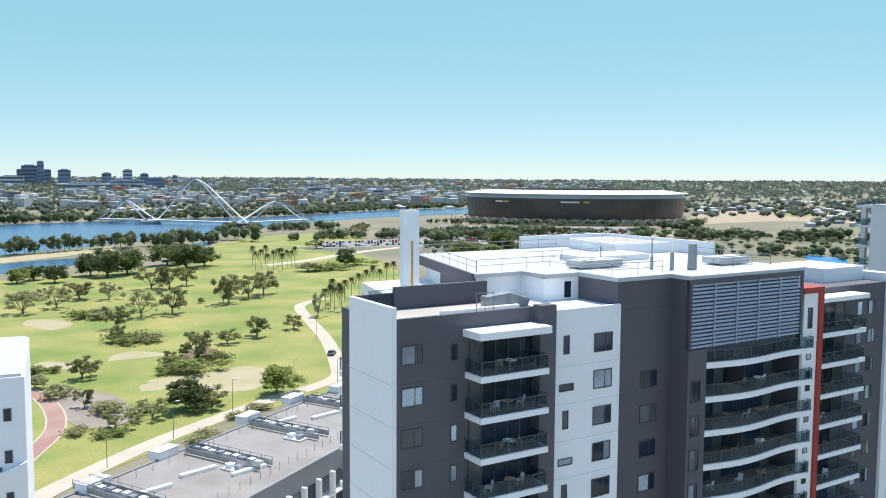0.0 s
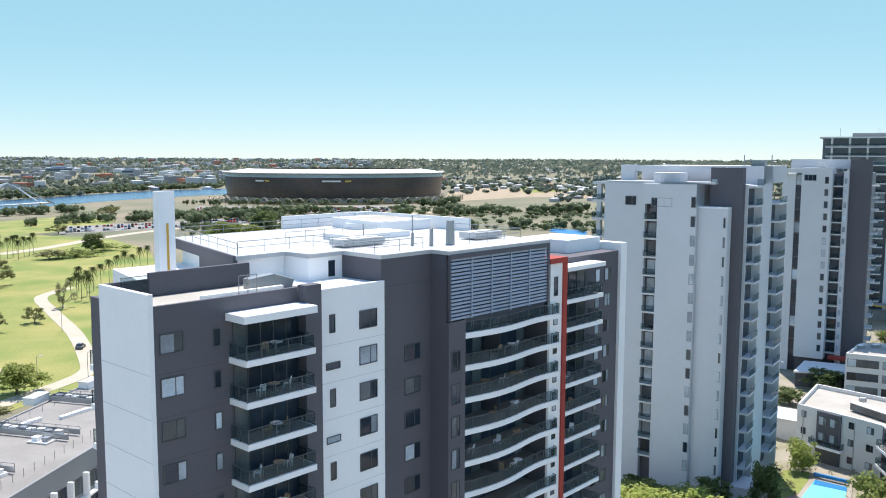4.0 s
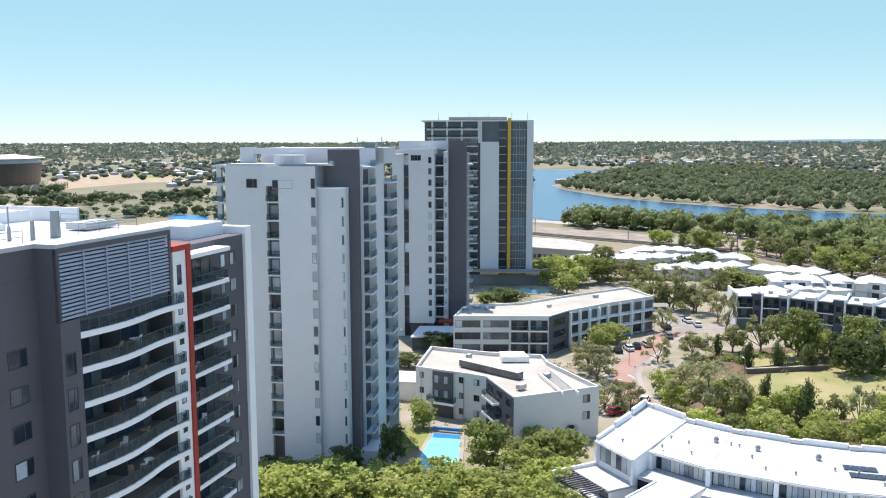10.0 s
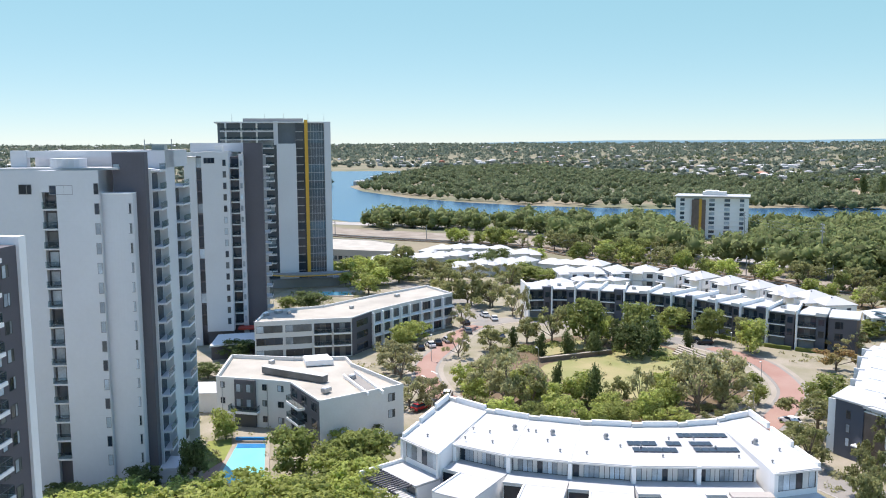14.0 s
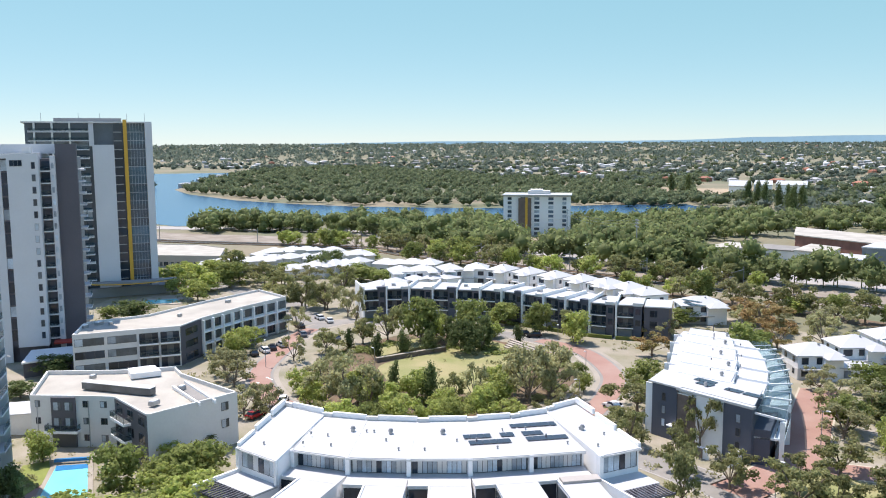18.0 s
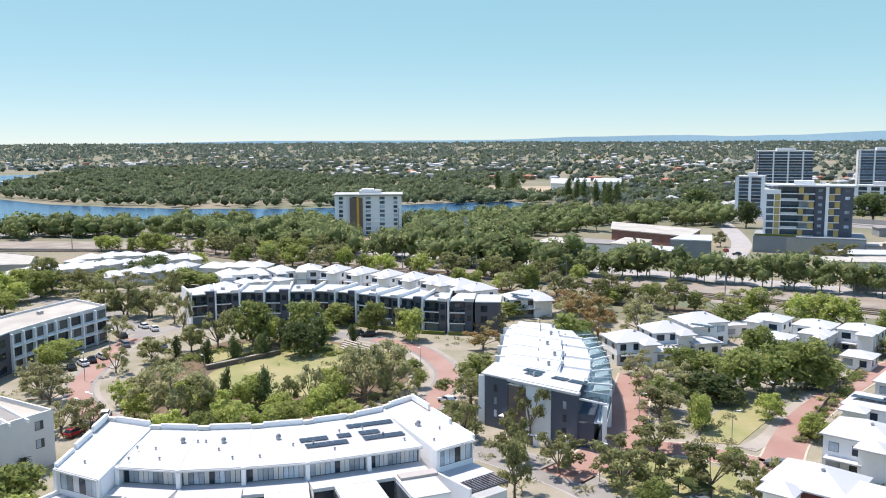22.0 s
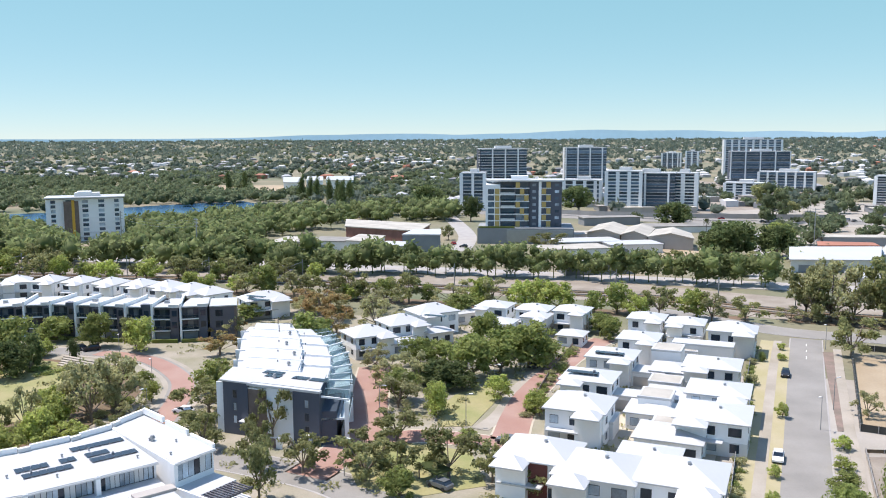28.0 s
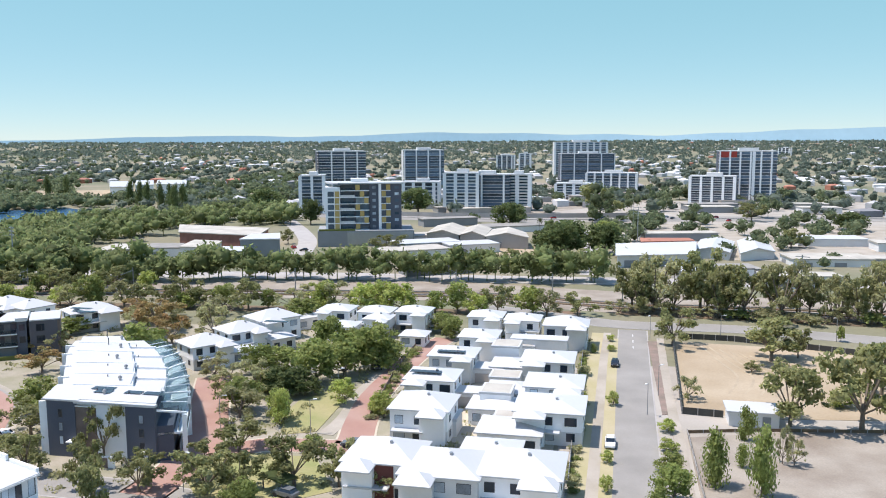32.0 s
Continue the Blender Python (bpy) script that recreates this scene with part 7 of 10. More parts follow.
for i in range(22):
    t = (i + 0.5) / 22
    for u in (0.12, 0.86):
        x = g1[0] * (1 - t) * (1 - u) + g2[0] * t * (1 - u) + g4[0] * (1 - t) * u + g3[0] * t * u
        y = g1[1] * (1 - t) * (1 - u) + g2[1] * t * (1 - u) + g4[1] * (1 - t) * u + g3[1] * t * u
        part("guard_post", cyl(bmesh.new(), x, y, 14.8, 15.9, 0.04, None, 5), M_METAL, long_block)
wx, wy = -26.85, 60.7
wb = thing("white_block", at(wx, wy, 22), "white rendered apartment block with narrow slit windows", "apartment building")
part("wall", box(-16, 0, 0, 16, 0, 39.7), M_WHITE, wb)
part("roof", box(-15.8, -0.2, 0.2, 15.8, 39.7, 39.9), M_ROOF, wb)
for k in range(9):
    window(wb, -1.4, -0.9, 36.6 - 3.05 * k, 37.5 - 3.05 * k, 0, 0)
    window(wb, -3.0, -2.4, 35.6 - 3.05 * k, 37.8 - 3.05 * k, 0, 0)
# flat dark plate on the wall stands in for a shaded recess
part("recess", box(-6.2, -3.6, -0.03, 0.0, 34.6, 39.0), M_DARK, wb)
for k in range(5):
    notch = bmesh.new()
    z = 31.4 - 6.1 * k
    vs = [notch.verts.new((x, y, zz)) for y in (-0.02, -0.5) for x, zz in ((-4.2, z), (-0.02, z + 1.5), (-0.02, z + 2.2), (-4.2, z + 0.7))]
    for f in ((0, 1, 2, 3), (7, 6, 5, 4), (0, 4, 5, 1), (1, 5, 6, 2), (2, 6, 7, 3), (3, 7, 4, 0)):
        notch.faces.new([vs[i] for i in f])
    fold = part("folded_balustrade", notch, M_WHITE, wb, "slanting white balustrade of a corner balcony")
    # dark plate paints the shadow behind the slanting balustrade
    part("shadow_gap", box(-3.6, -1.6, -0.06, -0.02, z + 0.9, z + 1.9), M_DARK, fold)



# ---- houses ----
M_REDBRICK = mat("dark_red_brick", (0.16, 0.055, 0.045), 0.85, 0.15, 1.2)
HOUSES = [
    # eave centre x, y; width; depth; eave height; roof rise
    (214.1, -85.8, 9, 8, 5.8, 1.5), (206.6, -93.5, 9, 8, 5.8, 1.5), (196.3, -101.2, 11, 9, 6.0, 2.0),
    (236.8, -48.7, 9, 8, 5.8, 1.5), (230.5, -58.8, 9, 8, 5.8, 1.5), (226.9, -68.9, 9, 8, 5.8, 1.5),
    (224.4, -57.8, 7, 7, 5.0, 1.5), (210.8, -64.0, 6.5, 6.5, 2.8, 1.3), (222.9, -47.6, 7, 7, 4.0, 1.3),
    (192.9, -75.5, 9, 9, 5.8, 1.4), (177.9, -63.4, 10, 9, 5.8, 1.5), (161.7, -53.0, 10, 9, 5.8, 1.5), (143.6, -45.3, 10.5, 10, 6.2, 2.2),
    (206.1, -93.0, 8, 7, 3.0, 1.2), (167.5, -82.1, 11, 10, 5.6, 1.5), (149.7, -74.8, 11, 10, 5.6, 1.5), (136.1, -67.2, 12, 11, 5.8, 1.6),
    (172.3, -75.0, 8, 8, 3.6, 1.4), (154.0, -67.1, 9, 8, 3.8, 1.4), (146.9, -61.1, 10, 8, 3.2, 1.2), (134.1, -58.5, 11, 9, 3.2, 1.3),
    (122.3, -32.4, 11, 10, 6.0, 2.4), (115.3, -39.6, 11.5, 11, 5.8, 2.4), (110.7, -50.1, 12, 11, 6.0, 2.4),
    (121.6, -49.6, 9, 8, 4.6, 1.5),
]
sx, sy = Vector([(136.1, -85.1)][0]) - Vector([(196.8, -121.5)][0])
STREET = math.degrees(math.atan2(sy, sx))
for i, (hx, hy, w, d, h, rh) in enumerate(HOUSES):
    home = hip_house(hx, hy, w, d, h, STREET + 90, rh * 1.05, wall=(M_WHITE, M_WHITE, M_WHITE2, M_WHITE)[i % 4], group="houses along the street",
              label="white and taupe two-storey house with a white hipped metal roof" if h > 4.8 else "low white garage wing with a white hipped roof")
    if i == 21:
        for sgn in (-1, 1):
            part("brick_panel", box(-w * 0.12, w * 0.22, *sorted((sgn * (d / 2 + 0.02), sgn * (d / 2 + 0.12))), 0, h - 0.1), M_REDBRICK, home, "dark red brick panel")
            part("brick_panel", box(*sorted((sgn * (w / 2 + 0.02), sgn * (w / 2 + 0.12))), -d * 0.1, d * 0.3, 0, h - 0.1), M_REDBRICK, home, "dark red brick panel")
for hx, hy, w, d, h in ((144.7, -48.8, 7, 6, 3.0), (172.9, -69.8, 7.5, 6, 3.0), (188.2, -89.6, 14, 5, 4.5), (190.1, -81.2, 6, 6, 3.4), (158.5, -58.3, 7, 5, 2.8)):
    g = hip_house(hx, hy, w, d, h, STREET + 90, 0, wall=M_WHITE2, group="garages", label="flat-roofed pale garage with a wide grey door", windows=False, flat=True)
    g["category"] = "garage"
    part("garage_door", box(-w * 0.36, w * 0.36, d / 2, d / 2 + 0.06, 0, 2.3), M_TAUPE, g)
    part("garage_door", box(-w * 0.36, w * 0.36, -d / 2 - 0.06, -d / 2, 0, 2.3), M_TAUPE, g)
# paved yards and flat-roofed links between the two rows of houses
sheet("paving_yards", [(204.0, -84.0), (140.0, -47.5), (122.0, -60.0), (188.0, -100.0)], 0.075, M_PATH, "pale paved yards between the houses")
YARD = math.radians(STREET + 90)
for t, off, w, d, h in ((0.1, 1.2, 7, 6.5, 3.1), (0.24, -2.0, 6.5, 7, 5.4), (0.36, 2.0, 6, 6.5, 3.0), (0.5, -1.5, 6.5, 6, 3.2), (0.62, 2.2, 6.5, 6.5, 3.1), (0.74, -2.4, 6, 6.5, 5.2), (0.88, 1.0, 7, 6.5, 3.1)):
    gx, gy = 197.0 + (131.0 - 197.0) * t, -87.5 + (-56.0 + 87.5) * t
    g = hip_house(gx + off * math.cos(YARD), gy + off * math.sin(YARD), w, d, h, STREET + 90, 0, wall=M_WHITE, group="garages", label="flat-roofed white garage with a wide grey door", windows=False, flat=True)
    g["category"] = "garage"
    part("garage_door", box(-w * 0.36, w * 0.36, d / 2, d / 2 + 0.06, 0, 2.3), M_TAUPE, g)
    part("garage_door", box(-w / 2 - 0.06, -w / 2, -d * 0.36, d * 0.36, 0, 2.3), M_TAUPE, g)
    part("roof_deck", box(-w / 2 + 0.3, w / 2 - 0.3, -d / 2 + 0.3, d / 2 - 0.3, h + 0.45, h + 0.47), M_ROOFB, g)
# group behind the stepped terrace
for hx, hy, w, d, h in ((209.0, -10.0, 10, 9, 5.5), (220.7, -19.6, 10, 9, 5.5), (231.2, -29.3, 12, 9, 6.0), (208.9, -18.4, 7, 5, 3.0), (219.0, -28.7, 7, 7, 3.2), (241.5, -39.9, 8, 6, 3.2), (261.1, 18.9, 13, 9, 5.5)):
    hip_house(hx, hy, w, d, h, -68, 2.3 if h > 4 else 0.8, group="lane houses", label="pale two-storey house with a shallow white metal roof" if h > 4 else "low white carport with a flat metal roof", wall=M_WHITE if h > 4 else M_WHITE2)
for px_, py_ in [(255.4, 20.7), (250.0, 19.3), (219.2, -28.8), (175.4, -61.8), (160.4, -51.0)]:
    rack = thing("solar_array", at(px_, py_, STREET + 90, 7.3 if py_ > -60 else 7.0), "dark blue solar panels on a white roof", "solar panels", "solar arrays")
    for k in range(6):
        part("solar_panel", box(-3.2 + 1.06 * k, -2.2 + 1.06 * k, -0.85, 0.85, -0.25, -0.15), M_SOLAR, rack)
# white hipped houses in the rows behind the crescent
rowA = smooth([(288.8, 129.4), (296.8, 117.7), (305.3, 104.8), (302.9, 88.4), (295.4, 71.6), (288.6, 56.3), (279.8, 42.7), (268.4, 33.2)], 3)
for i in range(0, len(rowA), 2):
    x, y = rowA[i]
    a = rowA[min(i + 1, len(rowA) - 1)]
    b = rowA[max(i - 1, 0)]
    hip_house(x, y, 8.6, 9.5, 5.8, math.degrees(math.atan2(a[1] - b[1], a[0] - b[0])), 2.2, M_WHITE, group="hipped row houses", label="white two-storey row house with a pyramid metal roof", eave=0.35)
rowB = smooth([(270.9, 129.2), (285.0, 122.0), (292.3, 111.4)], 2)
for x, y in rowB:
    hip_house(x, y, 7, 7, 3.6, 60, 1.6, M_WHITE, group="hipped row houses", label="small white garage with a pyramid metal roof", eave=0.3)
for line, n in (([(293.2, 216.0), (334.6, 171.0)], 11), ([(326.9, 215.3), (348.0, 191.2)], 6), ([(290.2, 177.5), (311.2, 157.8)], 6), ([(317.7, 148.2), (317.6, 131.0)], 4)):
    (xa, ya), (xb, yb) = line
    for i in range(n):
        t = i / (n - 1)
        hip_house(xa + (xb - xa) * t + random.uniform(-1, 1), ya + (yb - ya) * t + random.uniform(-1.5, 1.5), random.uniform(8, 11.5), random.uniform(8, 9.5), random.uniform(3.6, 5.2), math.degrees(math.atan2(yb - ya, xb - xa)) + random.choice((0, 0, 35)), random.uniform(1.8, 2.5), M_WHITE2, group="hipped row houses", label="white house with a pyramid metal roof near the railway", eave=0.4, windows=i % 2 == 0)
for k, a in (("fig", (323.5, 177.6, 7.5, 12.4)), ("gum", (273.5, 190.9, 7.7, 11.3)), ("gum", (280.3, 186.0, 6.4, 10.0)), ("green", (290.9, 180.6, 6.5, 10.6)), ("light", (280.0, 218.8, 6.3, 9.6)), ("gum", (288.6, 211.7, 6.3, 8.7)), ("light", (345.8, 169.6, 5.7, 9.2)), ("green", (306.3, 157.7, 5.6, 11.5)), ("light", (262.5, 222.8, 6.5, 10.2)), ("olive", (278.6, 164.0, 7.5, 10.9))):
    tree(k, *a, "neighbourhood trees")
ter = [(294.4, 256.5), (303.5, 221.1), (328.5, 236.6), (335.1, 256.4), (329.5, 283.1)]
poly_building("low_terrace", ter, 5.5, "long low grey terrace with flat pale roofs by the railway", "house", M_TAUPE, M_ROOFB, 0.4, facades=[(ter[0], ter[1], 14, "wide")])

# shed, walls and fences of the lots
shed = thing("shed", at(129.3, -106.4, STREET + 90), "small pale shed with a white skillion roof", "shed")
part("wall", box(-4.5, 4.5, -3, 3, 0, 2.8), M_WHITE2, shed)
part("roof", prism([(-5, -3.5), (5, -3.5), (5, 3.5), (-5, 3.5)], 2.8, 3.1), M_ROOF, shed)
part("door", box(1.5, 3.0, -3.06, -3, 0, 2.2), M_GREY, shed)


M_MESH = mat("dark_shade_cloth", (0.055, 0.055, 0.05), 0.9, 0.2, 1.0)
M_CHIP = mat("red_brown_wood_chip", (0.235, 0.17, 0.14), 0.95, 0.3, 0.8, second=(0.16, 0.13, 0.105), fine=7)


def fence(pts, h, material, label, post=3.0, gap=True):
    for a, b in zip(pts, pts[1:]):
        L = math.dist(a, b)
        ob = thing("fence", edge_frame(a, b), label, "fence", "fences")
        part("panel", box(0, L, -0.04, 0.04, 0.1, h), material, ob)
        for i in range(int(L / post) + 1):
            part("post", box(i * post - 0.08, i * post + 0.08, -0.09, 0.09, 0, h + 0.1), M_CONC, ob)


sheet("bed_street_west", [(138.7, -92.8), (138.4, -93.8), (191.3, -127.2), (192.6, -123.5)], 0.13, M_CHIP, "red-brown wood-chip planting strip")
fence([(193.2, -131.6), (138.0, -96.8), (133.3, -103.0)], 1.5, M_MESH, "dark shade-cloth fence of the vacant lot")
fence([(192.4, -133.8), (184.8, -145.4), (169.0, -159.0), (154.1, -171.0)], 1.6, M_MESH, "dark shade-cloth fence along the cross street")
fence([(128.0, -91.1), (100.0, -74.9)], 0.8, M_CONC, "low concrete retaining wall")
fence([(128.0, -91.1), (124.9, -102.9), (114.8, -128.6)], 0.7, M_MULCH, "low brown retaining wall")
fence([(210.3, -64.6), (185.8, -51.5), (156.2, -38.1)], 1.2, M_BRICK, "low brick garden wall with pale piers")
fence([(201.1, -109.3), (137.2, -72.5), (114.1, -59.5)], 1.3, M_GREY, "grey front fence of the houses", 4.0)
wall = thing("garden_wall", Matrix(), "low brown stone retaining wall across the lawn", "wall")
wp = [(183.5, 89.1), (200.3, 77.2)]
part("wall", beam(bmesh.new(), (*wp[0], 0.6), (*wp[1], 0.6), 0.6, 1.3), M_BRICK, wall)
part("coping", beam(bmesh.new(), (*wp[0], 1.3), (*wp[1], 1.3), 0.8, 0.16), M_PAVE, wall)
for k in range(5):
    q = [(209.3, 64.0), (202.5, 56.9)]
    st = thing("garden_step", Matrix(), "pale stone amphitheatre step in the lawn", "step", "amphitheatre steps")
    part("tread", beam(bmesh.new(), (q[0][0] + k * 1.4, q[0][1], 0.3 + 0.16 * k), (q[1][0] + k * 1.4, q[1][1] - 2, 0.3 + 0.16 * k), 0.9, 0.3), M_PAVE, st)



# ---- trees and shrubs ----
PARK_TREES = "trees of the riverside park"
for k, a in (("fig", (-168.0, 463.6, 12.2, 14.0)), ("fig", (-156.4, 455.8, 14.8, 18.0)), ("fig", (-150.2, 468.9, 14.3, 18.6)), ("fig", (-141.6, 516.6, 12.7, 19.8)), ("fig", (-125.4, 497.7, 14.5, 21.7)), ("fig", (-118.6, 513.5, 11.9, 15.6)),
             ("green", (-191.8, 429.5, 7.6, 11.3)), ("fig", (-189.4, 443.4, 7.6, 11.7)), ("fig", (-174.2, 431.7, 8.8, 11.9)), ("olive", (-147.5, 334.3, 9.1, 11.5)), ("olive", (-155.8, 372.5, 5.2, 5.4)), ("olive", (-140.2, 348.4, 9.5, 9.2)),
             ("gum", (-140.1, 372.3, 7.7, 12.3)), ("olive", (-127.3, 372.2, 8.2, 7.9)), ("olive", (-119.4, 407.6, 10.8, 12.4)), ("gum", (-111.4, 409.7, 11.2, 11.4)), ("gum", (-106.0, 420.3, 8.7, 8.4)), ("olive", (-99.4, 325.6, 10.2, 10.0)),
             ("gum", (-89.8, 333.5, 10.9, 10.2)), ("gum", (-100.6, 301.3, 8.5, 7.2)), ("gum", (-92.2, 276.5, 5.7, 3.7)), ("green", (-85.5, 361.8, 2.4, 2.9)), ("olive", (-73.6, 361.7, 12.1, 9.6)), ("gum", (-68.3, 378.6, 10.7, 12.6)),
             ("gum", (-63.5, 389.6, 10.7, 10.4)), ("gum", (-48.8, 285.4, 6.9, 8.1)), ("gum", (-38.2, 299.1, 5.3, 6.4)), ("olive", (-32.3, 325.9, 10.1, 6.1)), ("gum", (-84.9, 226.0, 5.9, 7.6)), ("light", (-31.1, 209.2, 7.4, 9.7)),
             ("fig", (-48.6, 194.3, 7.3, 9.5)), ("gum", (-44.4, 197.1, 4.4, 7.5)), ("olive", (-55.4, 187.6, 5.1, 5.9)), ("gum", (-58.8, 245.4, 9.4, 7.9)), ("gum", (-56.3, 272.9, 4.8, 7.0)), ("gum", (-67.2, 245.6, 3.6, 3.0)),
             ("gum", (-60.7, 179.3, 4.2, 5.1)), ("gum", (-73.8, 197.4, 4.5, 4.0)), ("gum", (-64.3, 640.1, 6.4, 11.9)), ("green", (41.8, 573.3, 11.6, 15.4)), ("fig", (72.5, 603.9, 16.3, 17.1)), ("fig", (-34.4, 510.7, 10.9, 11.6)),
             ("gum", (-75.0, 356.9, 11.5, 7.1)), ("fig", (-84.8, 209.0, 2.5, 3.4)), ("gum", (-37.9, 799.2, 10.7, 16.0)), ("fig", (73.4, 610.0, 17.3, 16.9)), ("green", (48.6, 579.3, 10.0, 17.9)), ("green", (59.9, 565.7, 9.6, 14.2))):
    tree(k, *a, PARK_TREES)
for a in ((-120.7, 325.9, 3.7, 9.9), (-112.2, 325.7, 3.5, 9.9), (-88.8, 275.5, 4.6, 9.2), (-82.1, 275.3, 3.5, 7.4), (-62.5, 239.6, 3.6, 7.8), (-55.7, 231.1, 4.7, 8.4), (-53.7, 246.8, 3.7, 5.0), (-63.4, 231.3, 3.1, 4.7), (-66.4, 194.8, 2.8, 7.7),
          (-60.4, 191.8, 2.4, 5.2), (-83.0, 207.9, 3.1, 6.4), (-92.4, 214.8, 4.0, 4.9), (-100.6, 233.6, 2.3, 4.7), (-69.6, 281.8, 1.5, 3.8), (-61.1, 175.4, 1.9, 4.8), (-68.4, 176.4, 1.8, 4.1), (-32.7, 193.8, 1.6, 5.3), (-39.8, 173.6, 1.5, 6.0),
          (-35.5, 187.9, 1.6, 4.4), (-164.0, 377.7, 3.3, 9.9), (-53.7, 485.9, 5.9, 13.0), (-41.3, 491.9, 5.3, 14.4), (-28.0, 517.3, 5.2, 13.8), (-95.3, 233.4, 2.4, 3.1)):
    tree("shrub", *a, "shrubs of the riverside park")
PALMS = [(-83.6, 485.9), (-81.3, 491.8), (-76.4, 483.0), (-74.2, 491.8), (-72.5, 497.9), (-68.2, 485.9), (-67.2, 497.9), (-65.4, 504.1), (-90.5, 516.9), (-64.2, 510.5), (-82.7, 517.0), (-73.2, 517.0)]
for x, y in PALMS:
    tree("palm", x, y, random.uniform(11, 14), 3.9, "palms in the park")
for x, y in [(-31.1, 344.1), (-29.4, 348.6), (-27.2, 341.1), (-26.1, 351.6), (-24.6, 364.4), (-22.4, 376.4), (-19.5, 383.6), (-16.7, 395.0), (-13.9, 407.0), (-10.9, 415.4), (-7.7, 426.5), (-4.4, 438.2), (-29.9, 362.8), (-24.2, 338.2)]:
    tree("palm", x, y, random.uniform(9.5, 12.5), 3.7, "palms by the path")
# courtyard and towers' feet
for k, a in (("green", (97.7, 91.0, 8.6, 7.6)), ("green", (100.4, 84.7, 6.9, 6.6)), ("green", (102.0, 80.7, 8.5, 10.3)), ("light", (104.5, 113.9, 5.8, 5.6)), ("fig", (80.7, 107.4, 4.6, 5.9)), ("fig", (88.1, 103.6, 7.3, 4.9)),
             ("fig", (147.1, 154.3, 5.1, 8.4)), ("fig", (131.1, 148.0, 3.9, 6.9)), ("light", (83.7, 81.2, 7.1, 10.2)), ("light", (77.2, 90.5, 6.5, 9.3)), ("light", (71.1, 99.1, 5.6, 8.5)), ("light", (86.7, 75.3, 6.9, 9.3)),
             ("light", (78.5, 83.9, 7.0, 8.3)), ("light", (88.1, 67.3, 7.1, 8.2)), ("fig", (70.2, 108.6, 4.8, 6.1)), ("fig", (205.0, 182.7, 5.6, 11.5)), ("green", (201.3, 188.0, 4.3, 6.7)), ("fig", (81.6, 99.4, 4.5, 3.6)),
             ("gum", (104.0, 91.4, 4.5, 3.0)), ("light", (110.8, 90.8, 4.3, 6.1)), ("palm", (118.5, 92.3, 3.5, 2.8)), ("palm", (118.9, 90.1, 3.4, 2.5)), ("palm", (112.8, 103.1, 2.7, 2.4)), ("fig", (71.8, 115.7, 2.9, 3.9)), ("fig", (72.7, 108.8, 3.3, 5.6)),
             ("olive", (157.1, 113.8, 7.9, 7.3)), ("olive", (138.0, 96.4, 6.2, 5.9)), ("olive", (140.3, 91.7, 5.9, 5.4)), ("light", (174.6, 124.6, 6.6, 6.8)), ("light", (259.6, 211.5, 8.4, 9.9)), ("light", (252.6, 190.7, 7.6, 11.6)),
             ("gum", (274.5, 194.4, 13.3, 10.5)), ("light", (236.6, 182.4, 8.2, 9.3)), ("gum", (271.9, 173.9, 7.7, 9.6)), ("gum", (238.3, 142.4, 7.6, 9.4)), ("gum", (238.3, 133.8, 8.4, 9.6)), ("fig", (303.6, 172.5, 8.3, 13.1)),
             ("green", (290.1, 146.9, 6.6, 17.4)), ("green", (290.3, 135.2, 5.8, 12.8)), ("green", (303.3, 115.9, 4.9, 10.6)), ("olive", (230.5, 121.4, 9.2, 5.6)), ("olive", (221.0, 113.6, 11.9, 4.4)), ("gum", (234.6, 147.8, 7.6, 7.5)), ("light", (246.0, 200.5, 5.8, 6.4))):
    tree(k, *a, "neighbourhood trees")

for a in ((62.5, 103.5, 7.5, 9.5), (66.0, 98.0, 8.0, 10.0), (70.5, 94.0, 8.2, 10.0), (74.5, 86.5, 8.0, 10.0), (81.0, 88.0, 7.6, 9.5), (83.0, 76.0, 8.0, 10.0), (90.0, 80.0, 6.0, 8.5), (92.5, 75.0, 8.0, 9.6), (96.5, 79.5, 7.4, 9.0), (67.0, 105.5, 6.0, 8.0), (73.0, 103.0, 5.6, 7.5), (105.8, 84.5, 6.6, 8.4)):
    tree("green" if a[2] < 7 else "light", *a, "courtyard trees")
